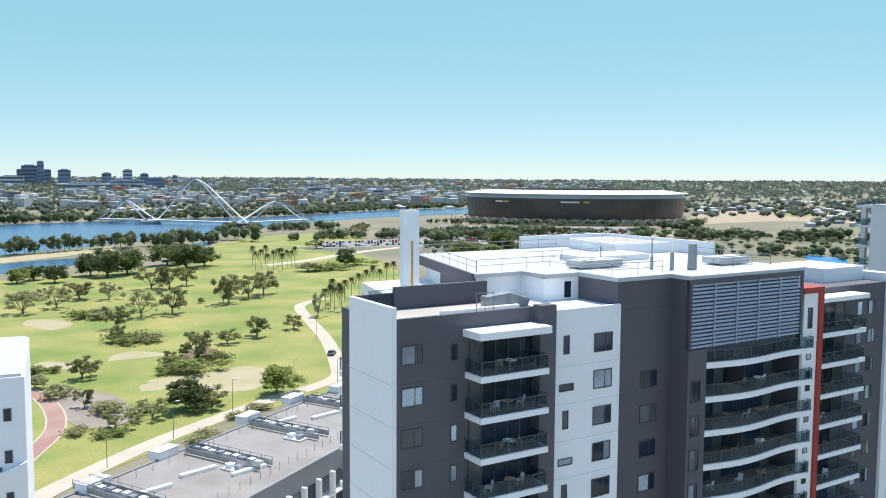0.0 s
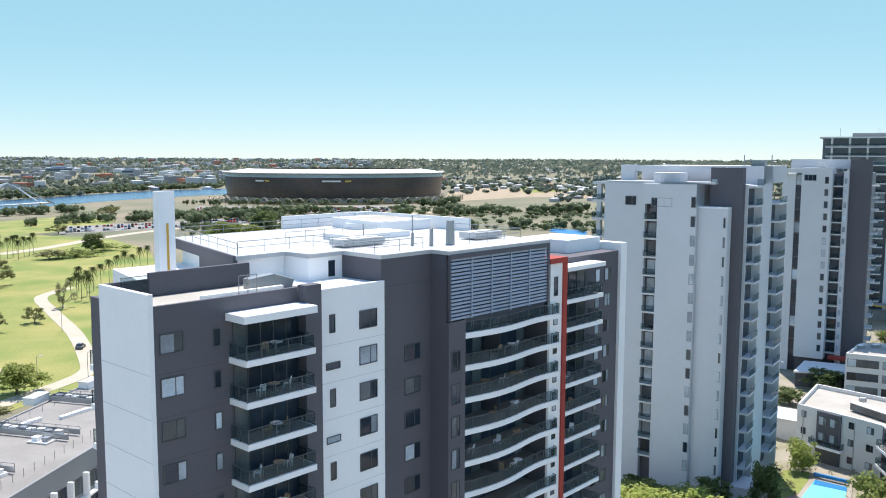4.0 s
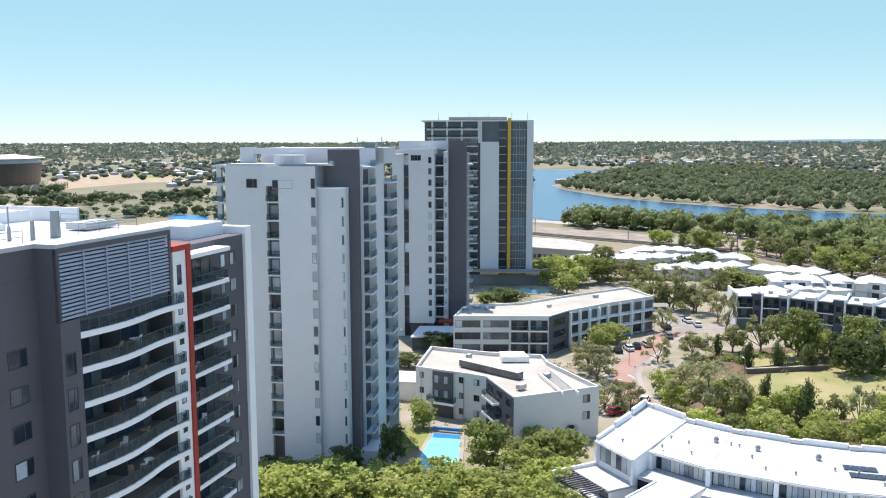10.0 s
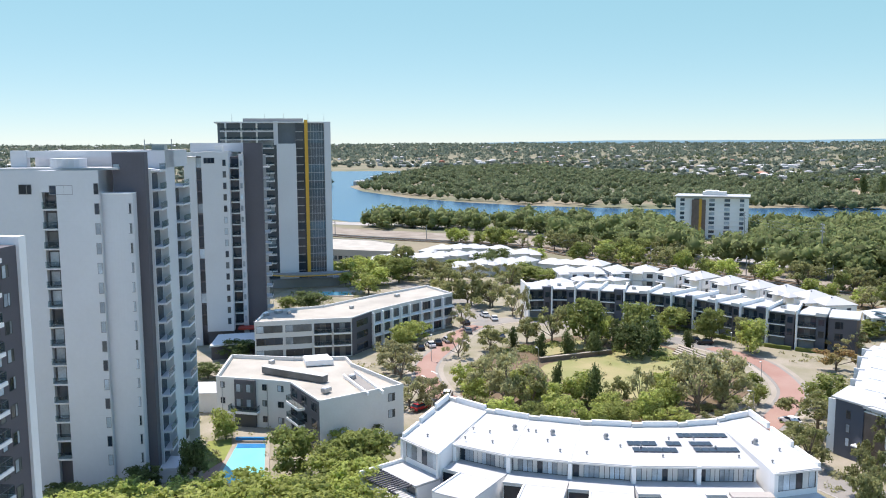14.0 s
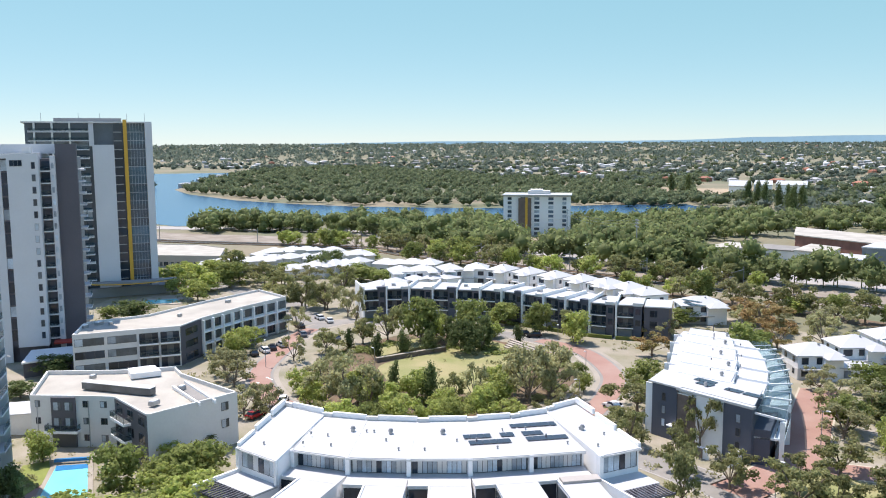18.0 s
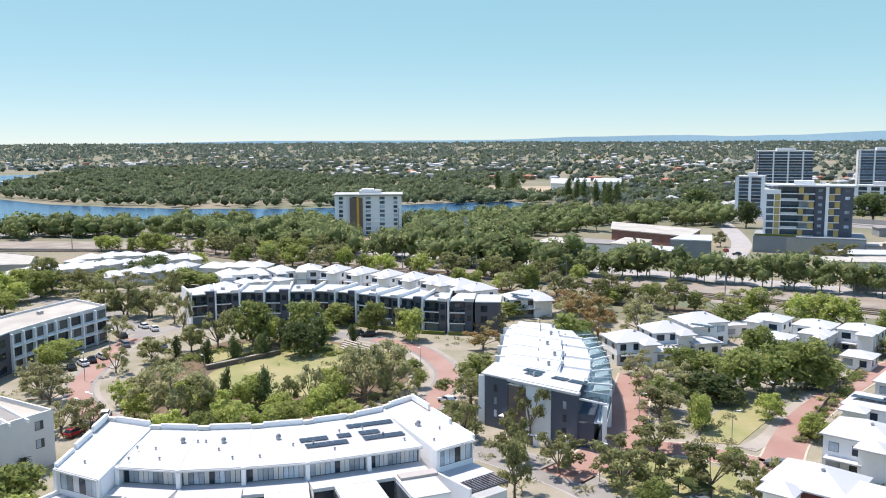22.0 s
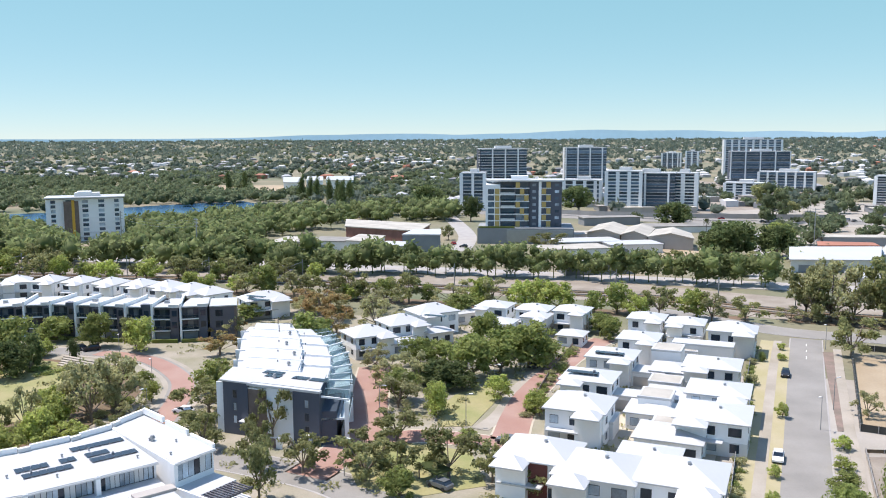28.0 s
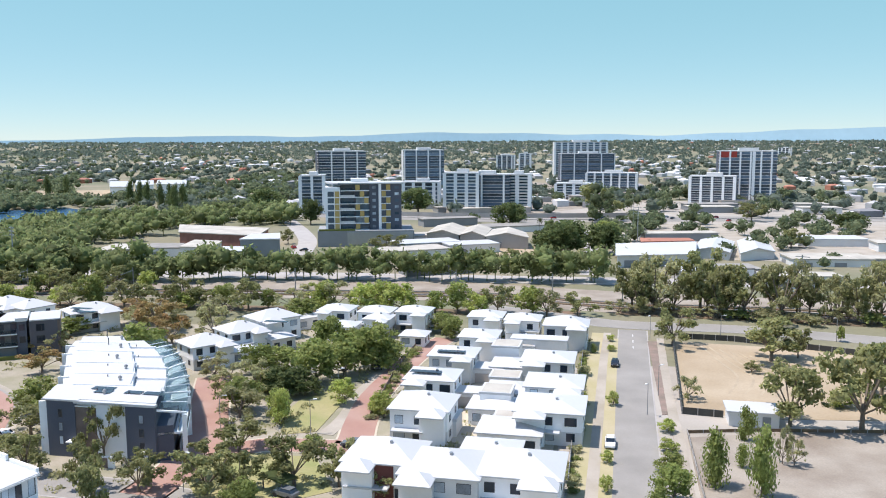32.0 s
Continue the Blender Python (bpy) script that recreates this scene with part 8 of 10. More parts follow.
# oval garden
for k, a in (("poplar", (158.3, 72.4, 8.1, 2.6)), ("poplar", (156.9, 63.9, 9.1, 3.5)), ("olive", (159.0, 69.5, 5.1, 3.3)), ("gum", (159.2, 59.5, 6.7, 4.8)), ("olive", (159.0, 54.8, 9.5, 5.4)), ("poplar", (187.2, 53.9, 5.2, 2.0)),
             ("light", (159.6, 49.8, 7.3, 6.7)), ("olive", (164.9, 45.1, 12.7, 9.5)), ("olive", (169.5, 41.5, 11.8, 8.0)), ("light", (152.5, 51.4, 6.0, 6.5)), ("light", (146.8, 54.2, 5.9, 6.4)), ("light", (143.3, 58.2, 5.6, 6.8)),
             ("light", (141.1, 65.1, 7.1, 7.6)), ("olive", (145.0, 76.7, 13.2, 10.3)), ("olive", (148.8, 84.0, 9.0, 8.3)), ("gum", (145.7, 72.7, 9.7, 7.2)), ("light", (145.9, 85.0, 6.2, 5.4)), ("light", (134.3, 72.2, 7.0, 7.5)),
             ("green", (135.9, 67.2, 6.4, 6.4)), ("light", (154.8, 93.1, 5.7, 5.0)), ("poplar", (193.5, 101.5, 5.7, 2.7)), ("poplar", (187.0, 90.5, 6.6, 3.1)), ("poplar", (192.4, 85.7, 6.5, 3.7)), ("poplar", (197.7, 80.9, 6.1, 4.0)),
             ("gum", (187.9, 105.4, 6.3, 8.0)), ("gum", (199.9, 100.9, 6.9, 6.7)), ("gum", (202.6, 94.8, 11.0, 7.9)), ("green", (204.2, 85.9, 13.2, 10.4)), ("green", (211.7, 75.1, 11.7, 9.2)), ("fig", (199.1, 71.2, 8.8, 8.4)),
             ("fig", (204.1, 68.7, 9.3, 6.2)), ("poplar", (206.5, 78.4, 8.0, 4.1)), ("light", (224.7, 88.5, 4.5, 4.2)), ("green", (236.2, 71.7, 6.8, 9.6)), ("light", (219.5, 70.2, 4.6, 6.0)), ("green", (227.1, 59.2, 9.1, 7.8)),
             ("light", (220.5, 47.8, 9.2, 8.0)), ("poplar", (215.4, 62.3, 5.1, 2.6)), ("green", (186.9, 39.5, 3.9, 3.4)), ("olive", (162.8, 36.6, 4.9, 4.8)), ("gum", (156.3, 39.5, 4.0, 4.2)), ("light", (151.8, 44.4, 4.8, 5.3))):
    tree(k, *a, "trees of the oval garden")
for i in range(70):
    t = 2 * math.pi * i / 70
    c = (181.2, 70.6)
    x, y = c[0] + 23 * math.cos(t) * random.uniform(0.85, 1.15), c[1] + 34 * math.sin(t) * random.uniform(0.85, 1.12)
    if inside(x, y, OVAL):
        tree("shrub", x, y, random.uniform(0.8, 1.8), random.uniform(2, 4), "shrubs of the oval garden")

# streets beside the stepped terrace and the pocket park
for k, a in (("green", (179.5, 22.9, 7.7, 9.1)), ("gum", (167.7, 23.5, 7.5, 9.6)), ("gum", (157.5, 24.5, 3.5, 8.0)), ("gum", (149.7, 10.0, 10.5, 5.9)), ("gum", (137.2, 11.8, 8.0, 5.1)), ("gum", (133.6, 4.3, 7.0, 6.9)),
             ("gum", (135.3, -5.5, 6.6, 6.4)), ("gum", (146.1, -12.2, 5.9, 8.1)), ("gum", (128.4, -10.5, 6.5, 6.3)), ("gum", (128.7, -18.9, 8.3, 7.8)), ("gum", (125.5, -25.4, 7.1, 5.5)), ("green", (121.5, -10.3, 4.8, 5.2)), ("gum", (118.5, -30.9, 5.1, 4.5)),
             ("gum", (116.6, -38.2, 5.4, 3.2)), ("olive", (164.7, -14.0, 7.0, 8.3)), ("light", (158.1, -20.8, 7.4, 4.4)), ("olive", (180.8, -12.6, 6.8, 7.3)), ("fig", (176.8, -24.0, 6.2, 9.8)), ("green", (182.2, -21.1, 4.4, 7.5)),
             ("green", (182.8, -32.4, 10.3, 10.2)), ("green", (186.0, -39.5, 10.0, 11.8)), ("green", (189.9, -47.1, 10.9, 12.1)), ("green", (209.4, -40.2, 9.3, 9.6)), ("fig", (175.2, -28.6, 4.9, 7.3)), ("green", (206.5, -48.3, 6.6, 8.7)),
             ("green", (196.4, -21.6, 6.7, 8.0)), ("light", (166.6, -35.3, 5.6, 5.4)), ("green", (196.0, -52.9, 5.7, 7.0)), ("green", (194.4, -27.2, 6.1, 9.3)), ("olive", (195.0, -11.3, 5.9, 6.5)), ("green", (220.5, -75.2, 5.7, 8.0)), ("green", (213.3, -75.2, 6.0, 6.2)),
             ("rust", (247.6, 0.6, 10.0, 11.2)), ("rust", (232.3, -2.8, 7.6, 9.1)), ("olive", (256.9, 5.2, 6.7, 8.2)), ("olive", (258.3, -13.9, 7.2, 7.5)), ("olive", (232.7, 25.5, 6.6, 5.8)), ("rust", (213.5, 26.6, 6.1, 8.0)), ("green", (255.7, 23.3, 4.9, 9.6)),
             ("light", (155.3, -40.7, 5.1, 5.6)), ("light", (159.2, -40.0, 3.5, 3.4)), ("gum", (220.8, 16.7, 5.7, 5.6)), ("green", (141.8, -24.4, 3.1, 4.1)), ("gum", (212.3, -7.0, 4.3, 5.6)), ("olive", (265.0, -19.4, 7.1, 7.0))):
    tree(k, *a, "neighbourhood trees")
# street and lots
for k, a in (("gum", (186.6, -127.3, 10.1, 9.0)), ("gum", (164.9, -140.7, 10.5, 13.9)), ("gum", (164.9, -148.7, 7.8, 5.9)), ("gum", (125.0, -111.7, 12.6, 10.9)), ("gum", (118.1, -122.0, 17.0, 13.8)), ("gum", (134.5, -143.7, 10.9, 10.9)),
             ("olive", (145.5, -103.3, 5.2, 4.8)), ("bushy", (106.1, -81.0, 9.1, 4.2)), ("bushy", (100.6, -85.2, 11.0, 4.3)), ("bushy", (121.5, -98.9, 6.3, 3.1)), ("bushy", (111.2, -89.9, 4.2, 2.1)), ("olive", (110.2, -97.3, 7.0, 2.5)), ("olive", (108.9, -98.6, 5.1, 2.9)),
             ("light", (130.0, -88.4, 2.7, 3.2)), ("light", (120.9, -82.3, 2.4, 3.4)), ("green", (112.9, -77.8, 3.6, 4.4)), ("green", (103.6, -71.7, 5.8, 5.5)), ("light", (147.3, -86.8, 3.3, 2.6)), ("light", (196.0, -114.1, 2.0, 2.1)),
             ("light", (186.8, -108.9, 1.8, 2.3)), ("light", (120.2, -70.1, 2.5, 2.1)), ("light", (109.7, -64.0, 2.9, 2.2)), ("bushy", (186.7, -103.9, 2.5, 2.0)), ("shrub", (168.7, -92.5, 2.7, 2.9)), ("shrub", (111.8, -59.3, 1.8, 1.8)),
             ("green", (131.4, -129.5, 3.5, 5.8)), ("gum", (158.1, -129.5, 2.7, 4.0)), ("light", (175.3, -172.0, 4.6, 2.1)), ("bushy", (102.3, -68.2, 3.5, 3.0)), ("light", (100.0, -58.2, 3.3, 2.0))):
    tree(k, *a, "street trees")
for i in range(30):
    a, b = [(198.1, -108.1), (110.2, -57.7)]
    t = (i + 0.5) / 30
    tree("shrub", a[0] + (b[0] - a[0]) * t + random.uniform(-0.6, 0.6), a[1] + (b[1] - a[1]) * t + random.uniform(-0.6, 0.6), random.uniform(0.7, 1.8), random.uniform(1.2, 2.2), "front garden shrubs")
for i in range(26):
    a, b = [(204.7, -62.1), (154.6, -37.7)]
    t = (i + 0.5) / 26
    tree("shrub", a[0] + (b[0] - a[0]) * t + random.uniform(-0.8, 0.8), a[1] + (b[1] - a[1]) * t + random.uniform(-0.8, 0.8), random.uniform(0.8, 1.8), random.uniform(1.5, 2.6), "front garden shrubs")
# railway tree lines
tree_line(["light", "green", "gum", "olive"], *[(309.1, 50.0), (227.3, -124.3)], 26, 8.5, 8.5, 2.5, "young trees by the railway")
tree_line(["gum", "olive"], *[(234.2, -136.1), (178.5, -218.5)], 22, 16, 10.5, 4.5, "tall gums by the railway")
tree_line(["olive", "shrub"], *[(226.8, -135.8), (175.2, -214.6)], 18, 4, 6, 3, "tall gums by the railway")
tree_line(["light", "green", "gum", "olive"], *[(385.8, 243.2), (369.9, 108.6)], 18, 9, 8.5, 3, "young trees by the railway")
tree_line(["light", "green", "gum", "olive"], *[(354.7, 151.9), (316.5, 0.8)], 20, 8.5, 8.5, 3, "young trees by the railway")
for k, a in (("fig", (480.9, -208.7, 15.4, 21.0)), ("fig", (353.3, -181.6, 16.5, 20.1)), ("fig", (350.7, -200.2, 14.7, 13.9)), ("fig", (594.4, -183.4, 19.1, 25.0)), ("gum", (501.5, -279.3, 24.5, 21.2)), ("gum", (458.6, -370.2, 12.6, 14.8)), ("fig", (393.2, -386.0, 10.7, 20.0)),
             ("fig", (626.1, -74.5, 19.8, 23.1)), ("fig", (539.2, -94.3, 16.7, 13.0)), ("gum", (335.6, -145.8, 6.9, 8.9)), ("green", (307.8, -157.6, 5.6, 6.9)), ("green", (306.2, -161.9, 5.1, 6.9)), ("gum", (442.6, -65.3, 8.0, 6.5)), ("gum", (386.3, -103.6, 9.5, 13.4)), ("gum", (337.3, -296.6, 9.8, 12.3))):
    tree(k, *a, "trees beyond the highway")
for x, y in [(767.1, 18.8), (737.6, 10.3), (723.1, 5.0), (695.8, -4.7), (682.2, -10.7), (669.8, -14.5), (678.2, -21.0), (881.5, 78.0), (871.2, 94.2)]:
    tree("poplar", x, y, 21, 7, "tall poplars")


for k, a in (("gum", (237.8, 140.8, 11.7, 9.2)), ("gum", (250.1, 157.2, 10.0, 11.0)), ("olive", (238.5, 133.0, 10.6, 8.3)), ("gum", (271.3, 178.1, 9.2, 10.8)), ("green", (262.7, 187.9, 9.8, 12.1)), ("light", (254.8, 196.8, 9.9, 10.8)), ("gum", (267.4, 142.6, 10.4, 9.2)), ("light", (278.8, 208.0, 8.0, 10.7)), ("olive", (207.3, 125.3, 7.4, 6.5))):
    tree(k, *a, "neighbourhood trees")
# gardens left of the stepped terrace, round the lane and between houses and railway
for k, a in (("green", (209.2, 4.7, 11.3, 9.8)), ("light", (183.9, 7.5, 7.6, 8.2)), ("green", (221.7, 1.5, 6.7, 7.4)), ("gum", (147.6, 21.9, 6.9, 6.3)), ("gum", (123.0, 10.5, 10.1, 5.8)), ("olive", (238.5, -14.1, 9.4, 9.3)), ("green", (169.8, -14.8, 6.8, 7.9)), ("olive", (178.3, -19.2, 8.2, 7.0)),
             ("gum", (129.1, -5.6, 7.2, 7.2)), ("light", (159.9, -20.9, 6.3, 4.8)), ("rust", (265.5, 2.9, 7.1, 14.0)), ("rust", (235.5, 27.2, 5.7, 8.0)), ("olive", (254.3, -3.0, 6.8, 10.0)), ("gum", (223.1, 49.0, 8.7, 6.3)), ("light", (282.2, -9.3, 5.6, 8.5)), ("green", (244.7, -39.4, 8.1, 9.3)),
             ("light", (152.9, 60.0, 5.2, 6.2)), ("light", (153.1, 51.8, 6.9, 5.7)), ("light", (156.7, 67.0, 7.2, 7.1)), ("light", (150.1, 70.9, 6.4, 6.9)), ("light", (152.0, 78.1, 7.7, 6.6)), ("olive", (159.7, 87.2, 9.9, 7.4)), ("light", (147.9, 87.2, 7.0, 5.1)), ("olive", (154.1, 109.8, 7.5, 8.6)), ("olive", (161.0, 117.5, 7.5, 6.4)), ("olive", (142.3, 95.2, 5.7, 6.8)),
             ("light", (179.0, 127.0, 7.2, 7.1)), ("light", (187.4, 128.6, 5.5, 6.8)), ("olive", (178.0, 109.1, 7.0, 5.5)), ("olive", (169.7, 47.1, 11.1, 8.6)), ("olive", (173.0, 42.3, 11.3, 8.2)), ("light", (168.2, 53.0, 6.8, 6.1)), ("light", (176.7, 36.2, 4.4, 3.8)), ("light", (211.1, 84.1, 7.0, 5.3))):
    tree(k, *a, "neighbourhood trees")


def grove(name, lines, label, seed, cards=70, material=None):
    """Distant rows of trees joined into one mass of crowns."""
    r = np.random.default_rng(seed)
    V, F, k = [], [], 0
    for (a, b), n, h, w, jit in lines:
        for i in range(n):
            t = (i + 0.5) / n
            x, y = a[0] + (b[0] - a[0]) * t + r.uniform(-jit, jit), a[1] + (b[1] - a[1]) * t + r.uniform(-jit, jit)
            s = r.uniform(0.65, 1.25)
            hh, ww = h * s, w * s * r.uniform(0.8, 1.15)
            lob = [(x + ww * 0.26 * math.cos(q * 2.1 + i), y + ww * 0.26 * math.sin(q * 2.1 + i), hh * (0.36 + 0.15 * q / 1.5), ww * r.uniform(0.2, 0.3)) for q in range(4)]
            for lx, ly, lz, lr in lob:
                pts = ICO_V * np.array([lr, lr, lr * 0.9]) * (1 + 0.4 * (r.random((len(ICO_V), 1)) - 0.5)) * 0.8 + np.array([lx, ly, lz])
                V.append(pts)
                F += [tuple(j + k for j in f) for f in ICO_F]
                k += len(pts)
                m = cards // 4
                d = r.normal(size=(m, 3))
                d /= np.linalg.norm(d, axis=1)[:, None]
                c = d * lr * (0.75 + 0.4 * r.random((m, 1))) * np.array([1, 1, 0.9]) + np.array([lx, ly, lz])
                u, v = r.normal(size=(m, 3)) * lr * 0.11, r.normal(size=(m, 3)) * lr * 0.11
                q = np.stack([c - u, c + v, c + u, c - v], 1).reshape(-1, 3)
                V.append(q)
                F += [(k + 4 * j, k + 4 * j + 1, k + 4 * j + 2, k + 4 * j + 3) for j in range(m)]
                k += len(q)
            q = np.array([(x - 0.2, y, 0), (x + 0.2, y, 0), (x + 0.15, y, hh * 0.5), (x - 0.15, y, hh * 0.5), (x, y - 0.2, 0), (x, y + 0.2, 0), (x, y + 0.15, hh * 0.5), (x, y - 0.15, hh * 0.5)])
            V.append(q)
            F += [(k, k + 1, k + 2, k + 3), (k + 4, k + 5, k + 6, k + 7)]
            k += 8
    ob = from_arrays(name, np.concatenate(V).tolist(), F, material or L_WOOD)
    ob.data.shade_smooth()
    return tagged(ob, label, "trees", "", "stuff")


grove("grove_park_edge", [([(-266.6, 573.8), (-211.1, 647.6)], 18, 13, 12, 3),
    ([(-200.7, 627.8), (-130.0, 724.7)], 20, 13, 16, 12),
    ([(-171.6, 835.5), (-54.3, 896.0)], 27, 8, 14, 16),
    ([(-83.2, 732.5), (104.9, 829.0)], 42, 7, 12, 20),
    ([(13.6, 709.4), (161.5, 831.1)], 32, 9, 14, 25)], "distant trees along the park edge and river", 31, 110)
BANK = [(191, 1516), (76, 1450), (-20, 1391), (-94, 1275), (-135, 1196), (-199, 1109), (-270, 1075), (-340, 1016), (-435, 940), (-582, 891)]
grove("grove_far_bank", [((Vector(a) * (1 + k), Vector(b) * (1 + k)), 13, 9, 15, 9) for k in (0.015, 0.05, 0.1) for a, b in zip(BANK, BANK[1:])], "dark trees along the far river bank", 35, 44)
grove("grove_stadium", [([(206.7, 705.1), (337.5, 962.3)], 15, 12, 14, 18),
    ([(236.4, 769.4), (412.5, 738.5)], 50, 9, 14, 26),
    ([(200.1, 596.5), (324.3, 580.5)], 27, 7, 10, 16),
    ([(27.8, 793.5), (185.7, 649.3)], 50, 6, 9, 16),
    ([(35.2, 984.6), (287.1, 933.3)], 45, 7, 10, 14),
    ([(22.6, 659.3), (150.7, 632.0)], 37, 4, 8, 14)], "distant trees and scrub before the stadium", 32, 64)
grove("grove_highway", [([(362.4, 58.0), (325.7, -58.7)], 30, 15, 14, 5),
    ([(325.7, -58.7), (281.1, -158.3)], 30, 14, 12, 4),
    ([(448.4, 231.3), (417.6, 122.8)], 22, 13, 15, 10),
    ([(435.0, 339.6), (452.0, 225.7)], 20, 11, 14, 6),
    ([(408.3, 200.9), (347.1, 1.1)], 32, 14, 16, 12)], "olive-green trees along the highway", 33, 300, L_SHORE)


# ---- far woods ----
def woods(name, polys, count, h, w, label, seed, cards=34, material=None):
    """Many small tree crowns, none of which can be told from its neighbour."""
    r = np.random.default_rng(seed)
    V, F, k = [], [], 0
    for poly, share in polys:
        xs, ys = [p[0] for p in poly], [p[1] for p in poly]
        n = 0
        while n < count * share:
            x, y = r.uniform(min(xs), max(xs)), r.uniform(min(ys), max(ys))
            if not inside(x, y, poly):
                continue
            n += 1
            s = r.uniform(0.6, 1.25)
            hh, ww = h * s, w * s * r.uniform(0.8, 1.2)
            z = rise(x, y)
            bumps = 1 + 0.5 * (r.random((len(ICO_V), 1)) - 0.5)
            pts = ICO_V * np.array([ww * 0.36, ww * 0.36, hh * 0.35]) * bumps + np.array([x, y, z + hh * 0.48])
            V.append(pts)
            F += [tuple(i + k for i in f) for f in ICO_F]
            k += len(pts)
            if cards:
                d = r.normal(size=(cards, 3))
                d /= np.linalg.norm(d, axis=1)[:, None]
                d[:, 2] = np.abs(d[:, 2]) - 0.25
                c = d * np.array([ww * 0.5, ww * 0.5, hh * 0.46]) * (0.72 + 0.4 * r.random((cards, 1))) + np.array([x, y, z + hh * 0.53])
                a, b = r.normal(size=(cards, 3)) * ww * 0.052, r.normal(size=(cards, 3)) * ww * 0.052
                q = np.stack([c - a, c + b, c + a, c - b], 1).reshape(-1, 3)
                V.append(q)
                F += [(k + 4 * i, k + 4 * i + 1, k + 4 * i + 2, k + 4 * i + 3) for i in range(cards)]
                k += len(q)
    ob = from_arrays(name, np.concatenate(V).tolist(), F, material or L_WOOD)
    ob.data.shade_smooth()
    return tagged(ob, label, "woodland", "", "stuff")


HEAD = [(787.1, 626.7), (684.8, 477.8), (659.9, 397.9), (650.1, 335.7), (654.5, 238.0), (654.2, 197.9), (723.7, 120.0), (766.0, 61.9), (1033.4, 83.9), (1187.8, 353.3), (1579.6, 816.9), (1377.3, 894.4), (1163.3, 811.5), (940.2, 708.5)]
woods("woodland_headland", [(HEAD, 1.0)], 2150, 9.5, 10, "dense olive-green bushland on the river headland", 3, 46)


def stand(polys, count, h, w, seed):
    """Single trees strewn over plan areas, as short lines for a grove."""
    r = np.random.default_rng(seed)
    out = []
    for poly, share in polys:
        xs, ys = [p[0] for p in poly], [p[1] for p in poly]
        n = 0
        while n < count * share:
            x, y = r.uniform(min(xs), max(xs)), r.uniform(min(ys), max(ys))
            if inside(x, y, poly):
                n += 1
                out.append((((x, y), (x, y)), 1, h, w, 0.1))
    return out


grove("woodland_shore", stand([([(409.8, 313.4), (443.0, 287.6), (459.6, 225.7), (476.2, 156.2), (500.0, 164.1), (484.0, 237.8), (464.9, 280.2), (463.5, 309.8), (439.0, 333.4)], 0.2), ([(418.7, 162.8), (412.8, 129.4), (474.5, 148.7), (471.6, 183.3)], 0.08), ([(410.2, 87.4), (415.7, 35.7), (499.7, 43.1), (492.6, 105.1)], 0.22), ([(465.8, 181.0), (502.8, 43.4), (557.5, 48.3), (510.2, 198.2)], 0.12), ([(417.9, 88.6), (427.8, 53.8), (477.0, 13.2), (545.7, -8.1), (595.6, 12.4), (591.2, 43.3), (544.6, 52.4), (527.0, 110.7)], 0.38), ([(480.3, 7.6), (525.0, -17.3), (543.9, -41.8), (541.8, -87.4), (590.8, -91.5), (608.8, -20.5), (588.7, 15.7)], 0.18)], 270, 12, 15, 4), "olive-green trees and scrub along the near river shore", 4, 200, L_SHORE)
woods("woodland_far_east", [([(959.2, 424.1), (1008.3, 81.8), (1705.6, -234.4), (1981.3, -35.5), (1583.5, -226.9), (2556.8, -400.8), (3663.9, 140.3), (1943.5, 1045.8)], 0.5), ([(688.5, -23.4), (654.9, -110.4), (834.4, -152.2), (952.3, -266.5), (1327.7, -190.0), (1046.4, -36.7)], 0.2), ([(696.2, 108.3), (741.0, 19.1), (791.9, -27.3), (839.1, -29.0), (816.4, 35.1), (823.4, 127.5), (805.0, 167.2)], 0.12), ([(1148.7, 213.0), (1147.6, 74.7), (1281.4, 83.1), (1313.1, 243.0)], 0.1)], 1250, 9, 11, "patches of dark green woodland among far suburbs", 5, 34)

woods("trees_industrial", [([(318.0, -184.3), (265.6, -281.9), (419.1, -442.2), (491.3, -284.1)], 0.3), ([(530.8, -96.4), (465.4, -269.2), (475.8, -466.3), (613.0, -599.6), (887.8, -423.8), (848.9, -237.5)], 0.5)], 170, 8, 10, "scattered green trees among warehouses and towers", 6, 90)
woods("trees_west_flats", [([(20.1, 593.6), (148.8, 591.3), (221.2, 631.7), (282.4, 505.3), (396.0, 708.9), (289.3, 861.1), (31.5, 887.5)], 1.0)], 300, 4, 7, "low scrub and small trees on the flats before the stadium", 7, 42)



# ---- vehicles and street furniture ----
M_CARS = [mat("car_paint_" + n, c, 0.25, 0.02, 1.0) for n, c in (("white", (0.75, 0.75, 0.75)), ("silver", (0.42, 0.44, 0.46)), ("black", (0.02, 0.02, 0.022)), ("red", (0.35, 0.02, 0.02)), ("grey", (0.13, 0.14, 0.15)), ("blue", (0.04, 0.08, 0.2)))]
CAR_WORD = ("white", "silver", "black", "red", "dark grey", "blue")


